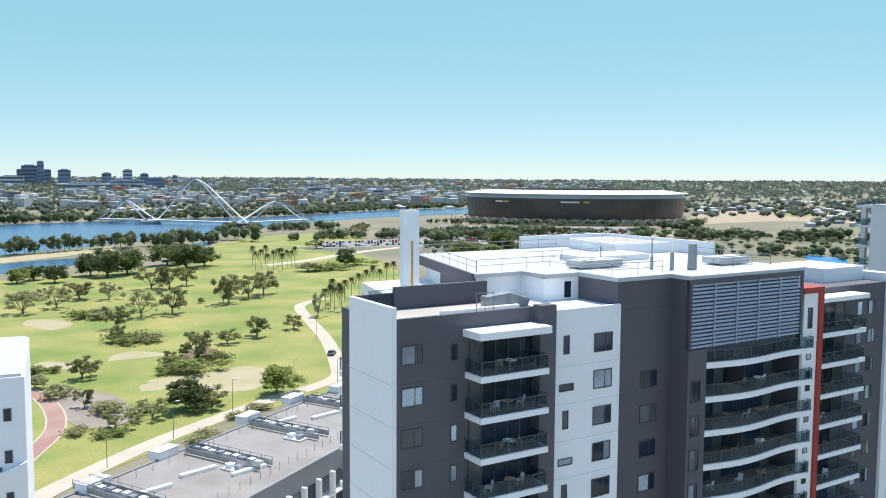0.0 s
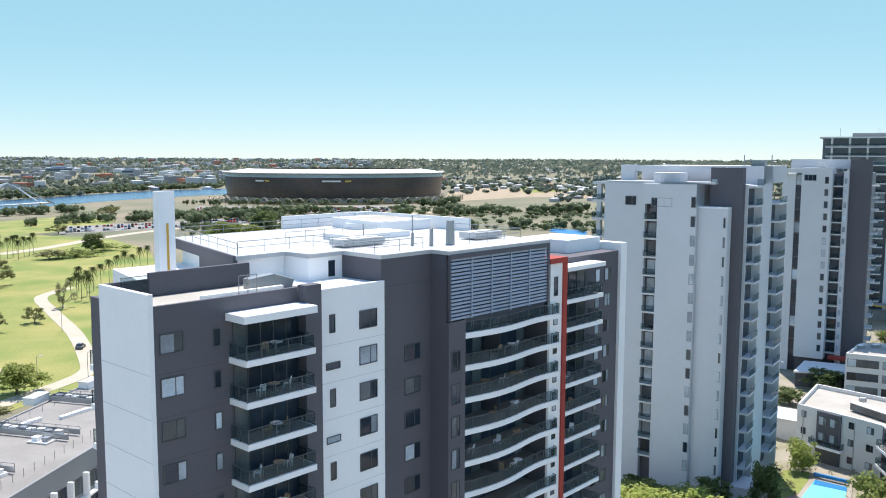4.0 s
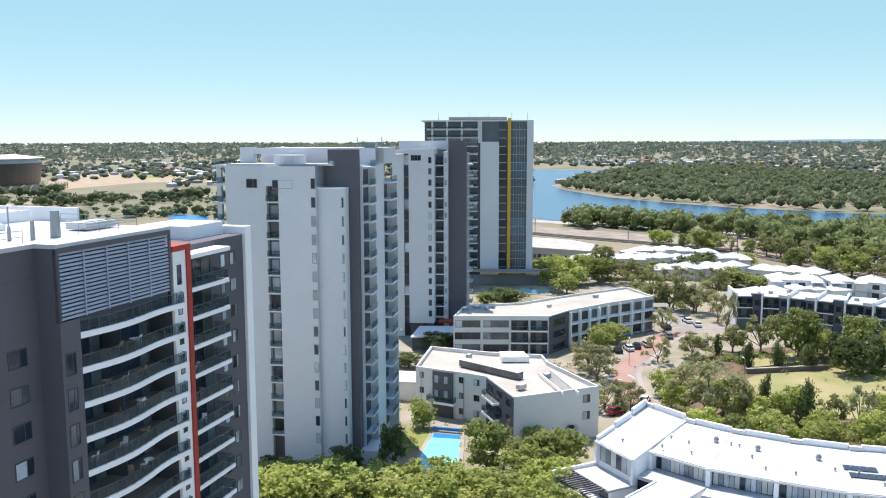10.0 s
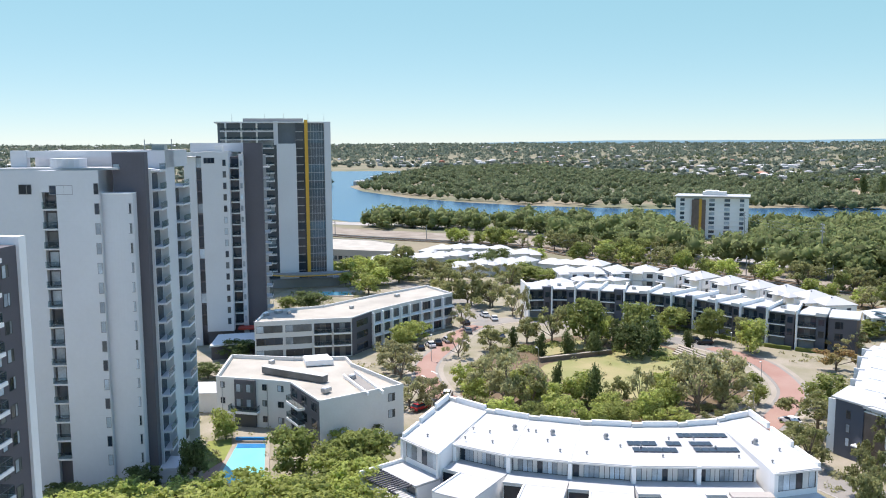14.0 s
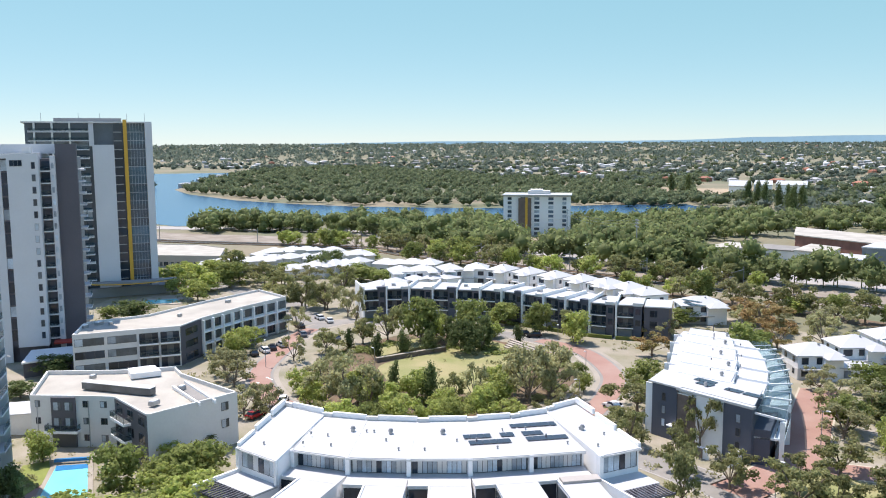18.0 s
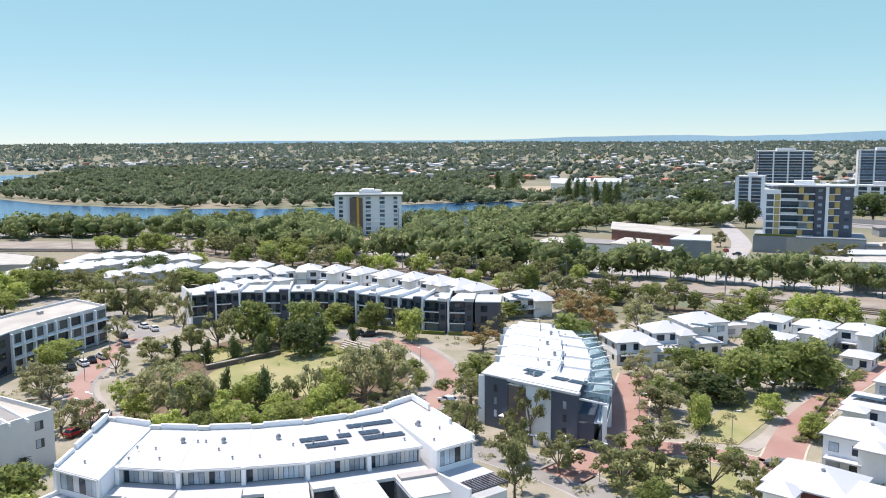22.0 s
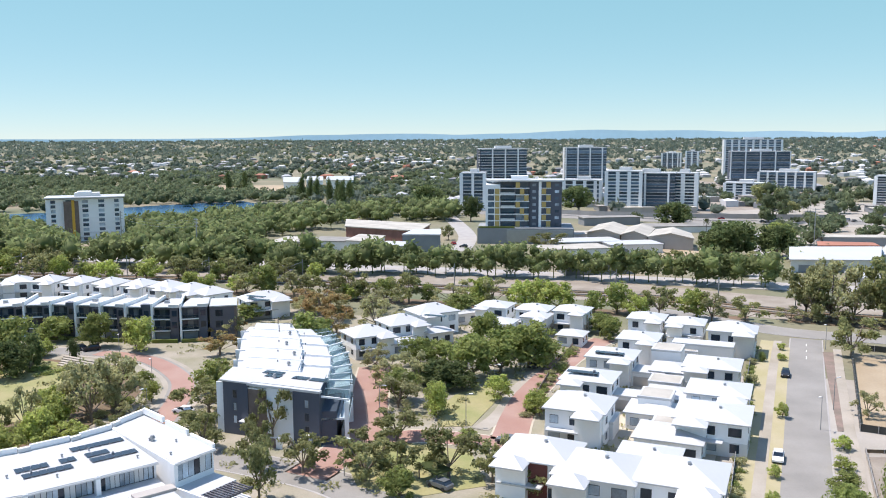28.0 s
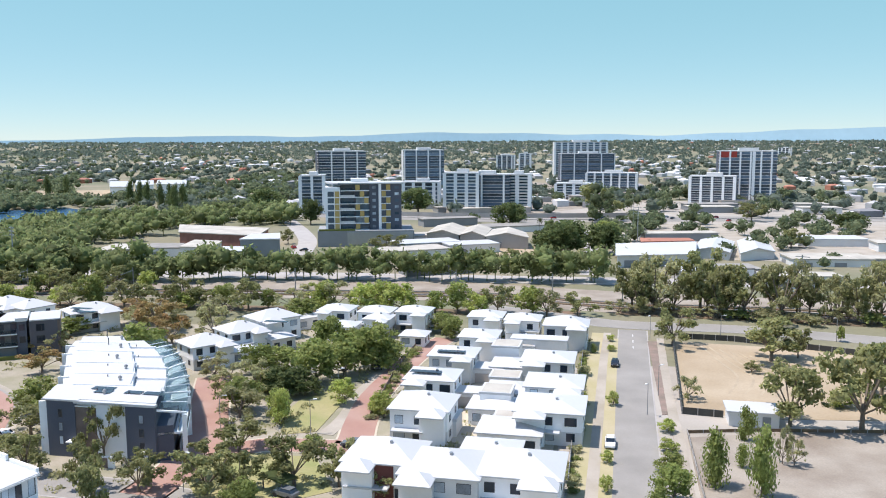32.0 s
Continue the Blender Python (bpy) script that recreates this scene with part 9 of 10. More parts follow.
def car(x, y, deg, c=0, z=0.14):
    """A parked car, nose along local x."""
    ob = thing("car", at(x, y, deg, z), "parked " + CAR_WORD[c] + " car with dark windows on the road", "car", "parked cars")
    prof = [(-2.15, 0.35), (-2.15, 0.85), (-2.0, 0.98), (-1.2, 1.02), (1.0, 0.98), (1.95, 0.82), (2.15, 0.62), (2.15, 0.35)]
    bm = bmesh.new()
    L = [bm.verts.new((px, -0.88, pz)) for px, pz in prof]
    R = [bm.verts.new((px, 0.88, pz)) for px, pz in prof]
    bm.faces.new(L)
    bm.faces.new(R[::-1])
    for i in range(len(prof)):
        j = (i + 1) % len(prof)
        bm.faces.new((L[j], L[i], R[i], R[j]))
    body = part("body", bm, M_CARS[c], ob)
    cab = bmesh.new()
    lo = [cab.verts.new(p) for p in ((-1.9, -0.82, 1.0), (1.0, -0.82, 0.98), (1.0, 0.82, 0.98), (-1.9, 0.82, 1.0))]
    hi = [cab.verts.new(p) for p in ((-1.45, -0.66, 1.46), (0.25, -0.66, 1.48), (0.25, 0.66, 1.48), (-1.45, 0.66, 1.46))]
    for i in range(4):
        cab.faces.new((lo[i], lo[(i + 1) % 4], hi[(i + 1) % 4], hi[i]))
    part("cabin_glass", cab, M_GLASS, ob)
    part("roof", prism([(-1.5, -0.68), (0.3, -0.68), (0.3, 0.68), (-1.5, 0.68)], 1.46, 1.52), M_CARS[c], ob)
    for wx in (-1.35, 1.35):
        for wy in (-0.86, 0.86):
            bm = bmesh.new()
            cyl(bm, 0, 0, -0.11, 0.11, 0.33, None, 12)
            w = part("wheel", bm, M_TIRE, ob)
            w.matrix_basis = pose(wx, wy, 0.33, 90, 0, 0)
    part("headlight", box(2.1, 2.17, -0.8, -0.5, 0.62, 0.74), M_LINE, ob)
    part("headlight", box(2.1, 2.17, 0.5, 0.8, 0.62, 0.74), M_LINE, ob)
    return ob


def street_lamp(x, y, h, deg=0):
    ob = thing("street_lamp", at(x, y, deg), "slim grey street lamp beside the path", "street lamp", "street lamps")
    part("pole", cyl(bmesh.new(), 0, 0, 0, h, 0.09, 0.05, 8), M_METAL, ob)
    part("arm", beam(bmesh.new(), (0, 0, h - 0.05), (0.9, 0, h + 0.05), 0.07), M_METAL, ob)
    part("lamp_head", box(0.6, 1.35, -0.16, 0.16, h, h + 0.14), M_WHITE2, ob)


for i, (x, y) in enumerate([(179.6, 121.6), (183.1, 120.9), (186.4, 120.6), (189.9, 120.0), (202.5, 120.9), (224.1, 127.8), (221.4, 122.9), (220.1, 136.6), (230.4, 145.6), (211.6, 127.3)]):
    car(x, y, 40 + 12 * (i % 2), (2, 0, 2, 1, 4, 0, 0, 4, 1, 2)[i])
for (x, y), d, c in zip([(137.5, 93.3), (148.0, 93.5), (257.8, 206.6), (229.2, 75.8), (224.1, 63.5), (223.5, 60.0), (167.7, 28.4), (201.3, 110.3), (240.8, 11.8)], (-10, 25, 40, 105, 112, 115, 60, 60, 110), (3, 0, 3, 4, 2, 2, 0, 4, 2)):
    car(x, y, d, c)
for (x, y), d, c in zip([(173.9, -102.7), (127.1, -74.5), (190.4, -48.6), (141.7, -31.4), (201.1, -20.2), (166.6, 27.6), (124.5, -16.9)], (STREET, STREET, STREET + 10, 60, 30, 20, 40), (2, 0, 4, 4, 1, 0, 4)):
    car(x, y, d, c)
for (x, y), d, c in zip([(-21.2, 254.8), (423.0, -65.1), (410.3, -68.1), (3480.3, -1590.2), (463.8, -356.5), (487.9, -361.0), (490.4, -331.2), (548.6, -251.1), (537.5, -231.1), (482.1, -308.3)], (80, 10, 70, 0, -60, -60, -60, -60, -60, -60), (4, 3, 2, 0, 3, 0, 2, 1, 0, 4)):
    car(x, y, d, c)
random.seed(8)


def lot_cars(a, b, n, rows, step):
    """Rows of far parked cars joined into one mass, too small to pick apart."""
    bm = bmesh.new()
    for i in range(n):
        for r in range(rows):
            if random.random() < 0.25:
                continue
            t = (i + 0.5) / n
            x, y = a[0] + (b[0] - a[0]) * t, a[1] + (b[1] - a[1]) * t
            d = math.hypot(x, y)
            x, y = x * (1 + step * r / d), y * (1 + step * r / d)
            m = random.randrange(6)
            bx(bm, x - 1.0, x + 1.0, y - 2.1, y + 2.1, 0.3, 0.95, m)
            bx(bm, x - 0.8, x + 0.8, y - 1.2, y + 0.9, 0.95, 1.45, m)
    return tagged(mesh_ob("car_park_rows", bm, M_CARS), "rows of small parked cars in a far car park", "cars", "", "stuff")


lot_cars(*[(34.7, 851.6), (226.5, 810.3)], 70, 5, 16)
lot_cars(*[(-63.2, 650.4), (80.5, 711.1)], 60, 3, 18)
for x, y in [(-54.3, 155.3), (-46.8, 172.7), (-38.4, 191.2), (-27.1, 211.9), (-28.4, 281.0), (-16.3, 212.8), (-31.8, 314.3), (-17.5, 246.0)]:
    street_lamp(x, y, 8)
for x, y in [(172.9, 84.3), (187.9, 38.1), (164.3, 34.5), (170.6, 112.4), (194.3, 120.5), (213.2, 50.7), (138.0, 159.7), (131.3, -2.3), (151.1, -25.5), (170.8, -35.0), (189.7, -40.3), (159.2, -9.9), (188.8, -143.9), (139.7, -90.0), (195.2, -125.9), (175.7, -170.9), (150.2, -99.3)]:
    street_lamp(x, y, 6.5, random.uniform(0, 360))
# power poles
for x, y in [(389.2, 56.7), (385.8, 56.1), (433.5, 99.0), (205.5, -185.1), (383.6, -238.2)]:
    ob = thing("power_pole", at(x, y, 30), "tall grey power pole with cross arms", "power pole", "power poles")
    part("pole", cyl(bmesh.new(), 0, 0, 0, 19, 0.28, 0.18, 8), M_METAL, ob)
    for z in (15.5, 17, 18.4):
        part("cross_arm", beam(bmesh.new(), (-2.2, 0, z), (2.2, 0, z), 0.2), M_METAL, ob)
wires = bmesh.new()
pa, pb = [(433.5, 99.0), (385.8, 56.1)]
for k in range(3):
    z = 15.6 + 1.45 * k
    prev = None
    for i in range(13):
        t = i / 12
        cur = (pa[0] + (pb[0] - pa[0]) * t, pa[1] + (pb[1] - pa[1]) * t, z - 2.2 * 4 * t * (1 - t))
        if prev:
            beam(wires, prev, cur, 0.07)
        prev = cur
tagged(mesh_ob("power_line", wires, M_METAL), "three sagging power lines between poles", "power line")
# road markings
for x, y, d in ((157.9, 105.9, 60), (162.4, 106.2, 62)):
    ar = thing("road_arrow", at(x, y, d, 0.14), "white painted arrow on the brick road", "road marking", "road arrows", "structure")
    part("shaft", box(-1.6, 0.6, -0.12, 0.12, 0, 0.012), M_LINE, ar)
    part("head", prism([(0.6, -0.45), (1.7, 0), (0.6, 0.45)], 0, 0.012), M_LINE, ar)
for i in range(3):
    t = 0.82 + 0.06 * i
    lx, ly = ST[1][0] + (ST[-1][0] - ST[1][0]) * t, ST[1][1] + (ST[-1][1] - ST[1][1]) * t
    dash = thing("lane_dash", at(lx, ly, STREET, 0.125), "white painted dash along the middle of the street", "road marking", "lane dashes", "structure")
    part("paint", box(-1.3, 1.3, -0.07, 0.07, 0, 0.012), M_LINE, dash)
M_TRACK = mat("pale_dry_sand", (0.385, 0.315, 0.222), 0.95, 0.15, 0.5, fine=8)
for i in range(6):
    off = 2.6 * i
    ribbon("ground_wheel_track", smooth([(184 - off, -134 - off * 0.4), (170 - off, -129 - off * 0.6), (156 - off * 0.8, -124 - off), (146 - off * 0.6, -114 - off * 1.1)], 5), 0.55, 0.115, M_TRACK, "faint pale wheel track in the sand", 0.02)
bin_ = thing("picnic_shelter", at(127.3, -16.4, 30), "small dark green shelter on the verge", "shelter")
part("roof", box(-2.6, 2.6, -1.6, 1.6, 2.2, 2.45), L_FIG, bin_)
for x in (-2.3, 2.3):
    for y in (-1.3, 1.3):
        part("post", box(x - 0.08, x + 0.08, y - 0.08, y + 0.08, 0, 2.2), M_DARK, bin_)



# ---- low planting round the streets of the neighbourhood ----
def planting():
    r = np.random.default_rng(77)
    roads = [(RING, 6.5), (BR, 5.2), (smooth([(217.9, 125.2), (233.7, 140.7), (244.3, 151.6), (249.0, 164.0), (262.1, 188.3), (263.1, 211.4)], 4), 6.5), (smooth([(213.8, -73.8), (204.8, -65.2), (192.1, -56.1), (170.2, -42.8), (155.1, -36.1), (142.4, -31.0), (144.4, -25.3), (147.9, -16.9), (146.9, -9.9)], 4), 5)]
    area = [(60, 60), (90, 130), (150, 190), (250, 220), (330, 170), (300, 60), (225, -60), (205, -105), (100, -50), (95, 0), (70, 40)]
    V, F, k = [], [], 0
    n = 0
    while n < 1700:
        x, y = r.uniform(60, 330), r.uniform(-105, 220)
        if not inside(x, y, area) or any(min(math.dist((x, y), p) for p in line) < gap for line, gap in roads):
            continue
        if noise.noise(Vector((x / 9, y / 9, 4.0))) < -0.05:
            continue
        n += 1
        s, h = r.uniform(0.5, 1.5), r.uniform(0.4, 1.3)
        m = 24
        d = r.normal(size=(m, 3))
        d /= np.linalg.norm(d, axis=1)[:, None]
        d[:, 2] = np.abs(d[:, 2])
        c = d * np.array([s, s, h]) * (0.6 + 0.5 * r.random((m, 1))) + np.array([x, y, 0.1])
        a, b = r.normal(size=(m, 3)) * s * 0.13, r.normal(size=(m, 3)) * s * 0.13
        V.append(np.stack([c - a, c + b, c + a, c - b], 1).reshape(-1, 3))
        F += [(k + 4 * i, k + 4 * i + 1, k + 4 * i + 2, k + 4 * i + 3) for i in range(m)]
        k += 4 * m
    tagged(from_arrays("garden_planting", np.concatenate(V).tolist(), F, L_OLIVE), "low olive shrubs and tufts in mulched garden beds", "planting", "", "stuff")


planting()



# ---- far suburbs, plain out to the horizon ----
def suburbs():
    r = np.random.default_rng(11)
    hv, hf, tv, tf = {0: [], 1: [], 2: []}, {0: [], 1: [], 2: []}, [], []
    hk, tk = {0: 0, 1: 0, 2: 0}, 0
    wet = [RIVER_N, RIVER_E, HEAD, [(834.9, 120.2), (819.8, -35.9), (1156.5, -51.5), (1127.5, 161.1)]]
    made = 0
    while made < 22000:
        yaw = radians(r.uniform(-150, 40))
        dist = 620 + 4150 * r.random() ** 0.8
        x, y = -math.sin(yaw) * dist, math.cos(yaw) * dist
        if any(inside(x, y, w) for w in wet):
            continue
        deg = math.degrees(yaw)
        if deg > -26 and dist < 1250:
            continue
        if -72 < deg <= -26 and dist < 1050:
            continue
        made += 1
        z = rise(x, y)
        thin = 0.45 if dist > 2100 and deg < -14 else 1.0
        built = noise.noise(Vector((x / 300, y / 300, 3.1))) + 0.5 * noise.noise(Vector((x / 90, y / 90, 1.7))) > 0.0
        if r.random() < thin * ((0.48 if deg < -92 else 0.36 if deg > -14 else 0.28) if built else 0.06 if deg < -92 else 0.015):
            w, d, h, rh = r.uniform(9, 19), r.uniform(8, 13), r.uniform(3.0, 5.5), r.uniform(0.6, 2.2)
            if deg > -14 and dist > 1500:
                w, d, h, rh = w * 1.7, d * 1.5, h * r.uniform(1.2, 3.2), 0.6
            a = r.uniform(0, 3.14)
            c, s = math.cos(a), math.sin(a)
            P = [(-w / 2, -d / 2, 0), (w / 2, -d / 2, 0), (w / 2, d / 2, 0), (-w / 2, d / 2, 0), (-w / 2, -d / 2, h), (w / 2, -d / 2, h), (w / 2, d / 2, h), (-w / 2, d / 2, h), (-w / 4, 0, h + rh), (w / 4, 0, h + rh)]
            P = [(x + c * p[0] - s * p[1], y + s * p[0] + c * p[1], z + p[2]) for p in P]
            m = 0 if r.random() < 0.7 else 1 if r.random() < 0.28 else 2
            k = hk[m]
            hv[m] += P
            hf[m] += [tuple(i + k for i in f) for f in ((0, 1, 5, 4), (1, 2, 6, 5), (2, 3, 7, 6), (3, 0, 4, 7), (4, 5, 9, 8), (5, 6, 9), (6, 7, 8, 9), (7, 4, 8))]
            hk[m] += 10
        else:
            hh, ww = r.uniform(5, 11), r.uniform(8, 15)
            if dist > 2500:
                ww *= 1.7
                hh *= 1.15
            m = 22 if dist < 1500 else 12 if dist < 2600 else 8
            if dist < 2000:
                pts = ICO_V * np.array([ww * 0.42, ww * 0.42, hh * 0.42]) * (1 + 0.5 * (r.random((len(ICO_V), 1)) - 0.5)) + np.array([x, y, z + hh * 0.42])
                tv.append(pts)
                tf += [tuple(i + tk for i in f) for f in ICO_F]
                tk += len(pts)
            d = r.normal(size=(m, 3))
            d /= np.linalg.norm(d, axis=1)[:, None]
            d[:, 2] = np.abs(d[:, 2])
            c = d * np.array([ww * 0.55, ww * 0.55, hh * 0.55]) * (0.55 + 0.5 * r.random((m, 1))) + np.array([x, y, z + hh * 0.35])
            size = ww * (0.085 if dist < 1500 else 0.15)
            a, b = r.normal(size=(m, 3)) * size, r.normal(size=(m, 3)) * size
            q = np.stack([c - a, c + b, c + a, c - b], 1).reshape(-1, 3)
            tv.append(q)
            tf += [(tk + 4 * i, tk + 4 * i + 1, tk + 4 * i + 2, tk + 4 * i + 3) for i in range(m)]
            tk += len(q)
    tagged(from_arrays("suburb_trees", np.concatenate(tv).tolist(), tf, L_FAR), "treetops across the far suburbs, haze put into their green", "woodland", "", "stuff")
    for m, (nm, material, lab) in enumerate((("suburb_houses_white", M_ROOFFAR, "pale roofs of the far suburbs"), ("suburb_houses_red", M_TILE, "red tiled roofs of the far suburbs"), ("suburb_houses_grey", M_GREYFAR, "grey roofs of the far suburbs"))):
        tagged(from_arrays(nm, hv[m], hf[m], material), lab, "houses", "", "stuff")


M_ROOFFAR = mat("pale_roof", (0.52, 0.52, 0.53), 0.6, 0.1, 0.1, island=0.35)
M_TILE = mat("red_roof_tile", (0.40, 0.17, 0.11), 0.8, 0.1, 0.1, island=0.3)
M_GREYFAR = mat("grey_roof_tile", (0.24, 0.24, 0.25), 0.8, 0.1, 0.1, island=0.3)
# leaf green greyed and blued to carry the haze of distance
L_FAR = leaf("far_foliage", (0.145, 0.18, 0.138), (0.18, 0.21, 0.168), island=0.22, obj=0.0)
suburbs()


# ---- stadium ----
def stadium():
    cx, cy = (221.4, 1082.6)
    ob = thing("stadium", at(cx, cy, -8), "oval stadium with bronze banded facade and pale fabric roof rim", "stadium")
    A, B, n = 139, 118, 72

    def ring(r0, z0, r1, z1, material, name, label="", i0=0, i1=72):
        bm = bmesh.new()
        lo = [bm.verts.new(((A + r0) * math.cos(2 * math.pi * i / n), (B + r0) * math.sin(2 * math.pi * i / n), z0)) for i in range(n)]
        hi = [bm.verts.new(((A + r1) * math.cos(2 * math.pi * i / n), (B + r1) * math.sin(2 * math.pi * i / n), z1)) for i in range(n)]
        for i in range(i0, i1):
            bm.faces.new((lo[i], lo[(i + 1) % n], hi[(i + 1) % n], hi[i]))
        return part(name, bm, material, ob, label)
    ring(-4, 0, -4, 6, M_TAUPE, "base_wall")
    ring(2, 4.5, 3, 5.5, M_PATH, "podium_edge")
    ring(-3, 6, 0, 30, M_BROWNGLASS, "bronze_facade", "bronze banded metal facade")
    for k in range(11):
        ring(-2.7 + 0.27 * k, 7 + 2.1 * k, -2.6 + 0.27 * k, 7.5 + 2.1 * k, M_BRONZE if k < 5 else M_STEELBLUE, "facade_band")
    ring(-0.5, 29.9, -2.5, 35, M_ICE, "upper_glazing", "pale blue glazed upper ring")
    ring(-4.5, 34.2, 3.5, 35.2, M_ROOF, "roof_rim")
    ring(3.5, 35.2, -30, 39.5, M_FABRIC, "roof_fabric", "pale translucent fabric roof")
    for i in range(0, n, 2):
        t = 2 * math.pi * i / n
        part("column", beam(bmesh.new(), ((A - 2) * math.cos(t), (B - 2) * math.sin(t), 0), ((A + 1) * math.cos(t), (B + 1) * math.sin(t), 7), 1.0), M_PATH, ob)
    for i in range(40, 70):
        t0, t1 = 2 * math.pi * i / n, 2 * math.pi * (i + 1) / n
        arch = bmesh.new()
        pts = [((A + 26) * math.cos(t0 + (t1 - t0) * k / 8), (B + 26) * math.sin(t0 + (t1 - t0) * k / 8), 7.5 * math.sin(math.pi * k / 8) ** 0.6) for k in range(9)]
        rows = [[arch.verts.new((p[0] + i * 0.45 * math.cos(t0), p[1] + i * 0.45 * math.sin(t0), p[2] + j * 0.45)) for i, j in ((-1, -1), (1, -1), (1, 1), (-1, 1))] for p in pts]
        for p, q in zip(rows, rows[1:]):
            for e in range(4):
                arch.faces.new((p[e], p[(e + 1) % 4], q[(e + 1) % 4], q[e]))
        part("arcade_arch", arch, M_PATH, ob)
    ring(20, 0, 22, 2.4, M_PATH, "arcade_wall")
    # unlettered sign shapes
    for a0, w, material in ((-97.5, 9, M_LINE), (-93.2, 13, M_LINE), (-87.2, 7, M_SIGN), (-132, 12, M_LINE), (-127.5, 6, M_SIGN)):
        t = radians(a0)
        s = part("sign", box(-w / 2, w / 2, -0.6, 0.2, 25.2, 27.0), material, ob, "plain sign shape")
        s.matrix_basis = pose((A + 1) * math.cos(t), (B + 1) * math.sin(t), 0, 0, 0, a0 + 90)
    return ob


M_FABRIC = mat("roof_fabric", (0.62, 0.64, 0.63), 0.5, 0.08, 0.05)
M_STEELBLUE = mat("steel_blue_band", (0.10, 0.105, 0.13), 0.35, 0.4, 0.05, fine=6)
M_ICE = mat("ice_blue_cladding", (0.46, 0.55, 0.60), 0.35, 0.12, 0.03, fine=5)
M_BRONZE = mat("bronze_band", (0.15, 0.10, 0.075), 0.4, 0.4, 0.05, fine=6)
M_SIGN = mat("gold_sign", (0.7, 0.5, 0.1), 0.5, 0.05, 1.0)
stadium()


# ---- arched footbridge ----
def bridge():
    b0, b1, b2, b3 = [(-344.4, 990.2), (-282.1, 969.2), (-170.5, 918.1), (-109.2, 991.7)]
    ob = thing("arched_bridge", Matrix(), "white footbridge with three paired wishbone arches over the river", "bridge")
    deck = bmesh.new()
    for a, b in ((b0, b1), (b1, b2), (b2, b3)):
        beam(deck, (*a, 4), (*b, 4), 9, 1.6)
    part("deck", deck, M_WHITE2, ob)
    for a, b in ((b1, b2),):
        for k, q in enumerate((a, b)):
            part("pier", cyl(bmesh.new(), q[0], q[1], -1, 3.5, 9, 12, 16), M_WHITE2 if k == 0 else M_DARK, ob)
    for a, b, h in ((b0, b1, 21), (b1, b2, 46), (b2, b3, 22)):
        d = (Vector(b) - Vector(a))
        nrm = Vector((-d.y, d.x)).normalized()
        for side in (-1, 1):
            arch = bmesh.new()
            prev = []
            for i in range(25):
                t = i / 24
                u = 2 * t - 1
                z = 4 + h * ((1.0149 - math.sqrt(u * u + 0.03)) / 0.8417) ** 1.12
                p = Vector(a) + d * t + nrm * side * (9 - 7.5 * (1 - abs(u)))
                o = nrm * 0.7
                prev.append([arch.verts.new(v) for v in ((p.x - o.x, p.y - o.y, z - 0.7), (p.x + o.x, p.y + o.y, z - 0.7), (p.x + o.x, p.y + o.y, z + 0.7), (p.x - o.x, p.y - o.y, z + 0.7))])
            for q0, q1 in zip(prev, prev[1:]):
                for e in range(4):
                    arch.faces.new((q0[e], q0[(e + 1) % 4], q1[(e + 1) % 4], q1[e]))
            part("arch", arch, M_WHITE if side > 0 else M_METAL, ob)
        for i in range(1, 9):
            t = i / 9
            u = 2 * t - 1
            z = 4 + h * ((1.0149 - math.sqrt(u * u + 0.03)) / 0.8417) ** 1.12
            p = Vector(a) + d * t
            part("hanger", beam(bmesh.new(), (p.x, p.y, 4.5), (p.x, p.y, z), 0.25), M_METAL, ob)
    return ob


bridge()

# ---- distant city ----
M_CITY = mat("city_facade_blue", (0.17, 0.24, 0.36), 0.3, 0.1, 0.05, fine=2)
M_CITYL = mat("city_facade_pale", (0.50, 0.54, 0.58), 0.6, 0.1, 0.05, fine=2)


def city_tower(x, y, w, h, material):
    yaw = math.degrees(math.atan2(y, x)) - 90
    ob = thing("office_tower", at(x, y, yaw), "distant blue-grey city office tower" if material == M_CITY else "distant pale city block with window bands", "office tower", "city towers")
    part("wall", box(-w / 2, w / 2, 0, w, 0, h), material, ob)
    part("crown", box(-w * 0.3, w * 0.3, w * 0.2, w * 0.8, h, h + min(3, w * 0.1)), M_CITY, ob)
    n = max(2, int(h / 11))
    bands = bmesh.new()
    for k in range(n):
        bx(bands, -w / 2 + 1.5, w / 2 - 1.5, -0.5, 0, h * (k + 0.3) / n, h * (k + 0.8) / n)
    tagged(part("window_band", bands, M_TGLASS, ob), kind="stuff")


for *a, pale in ((-1268.4, 2828.7, 74.4, 49.9, 1), (-1298.4, 3033.8, 50.6, 87.2, 0), (-1347.2, 3067.2, 17.9, 73.5, 0), (-1227.6, 2955.2, 21.3, 99.9, 0), (-1228.0, 3009.1, 26.0, 71.7, 0), (-1141.2, 2936.0, 39.9, 71.6, 0), (-984.0, 2886.9, 30.5, 60.9, 0), (-903.5, 2755.6, 50.3, 39.3, 1), (-966.9, 3050.4, 32.0, 73.6, 1), (-843.6, 2722.3, 57.0, 39.7, 1), (-899.1, 3019.0, 27.3, 60.0, 0), (-740.9, 2596.4, 54.0, 45.8, 0), (-963.5, 2629.0, 153.1, 27.4, 1), (-839.4, 3191.4, 19.8, 54.7, 1), (-412.2, 2465.8, 58.3, 18.7, 1), (-235.8, 2438.6, 65.3, 23.1, 1), (-59.3, 2299.2, 38.3, 19.6, 1), (-850.2, 2244.3, 64.0, 16.6, 1)):
    city_tower(*a, M_CITYL if pale else M_CITY)

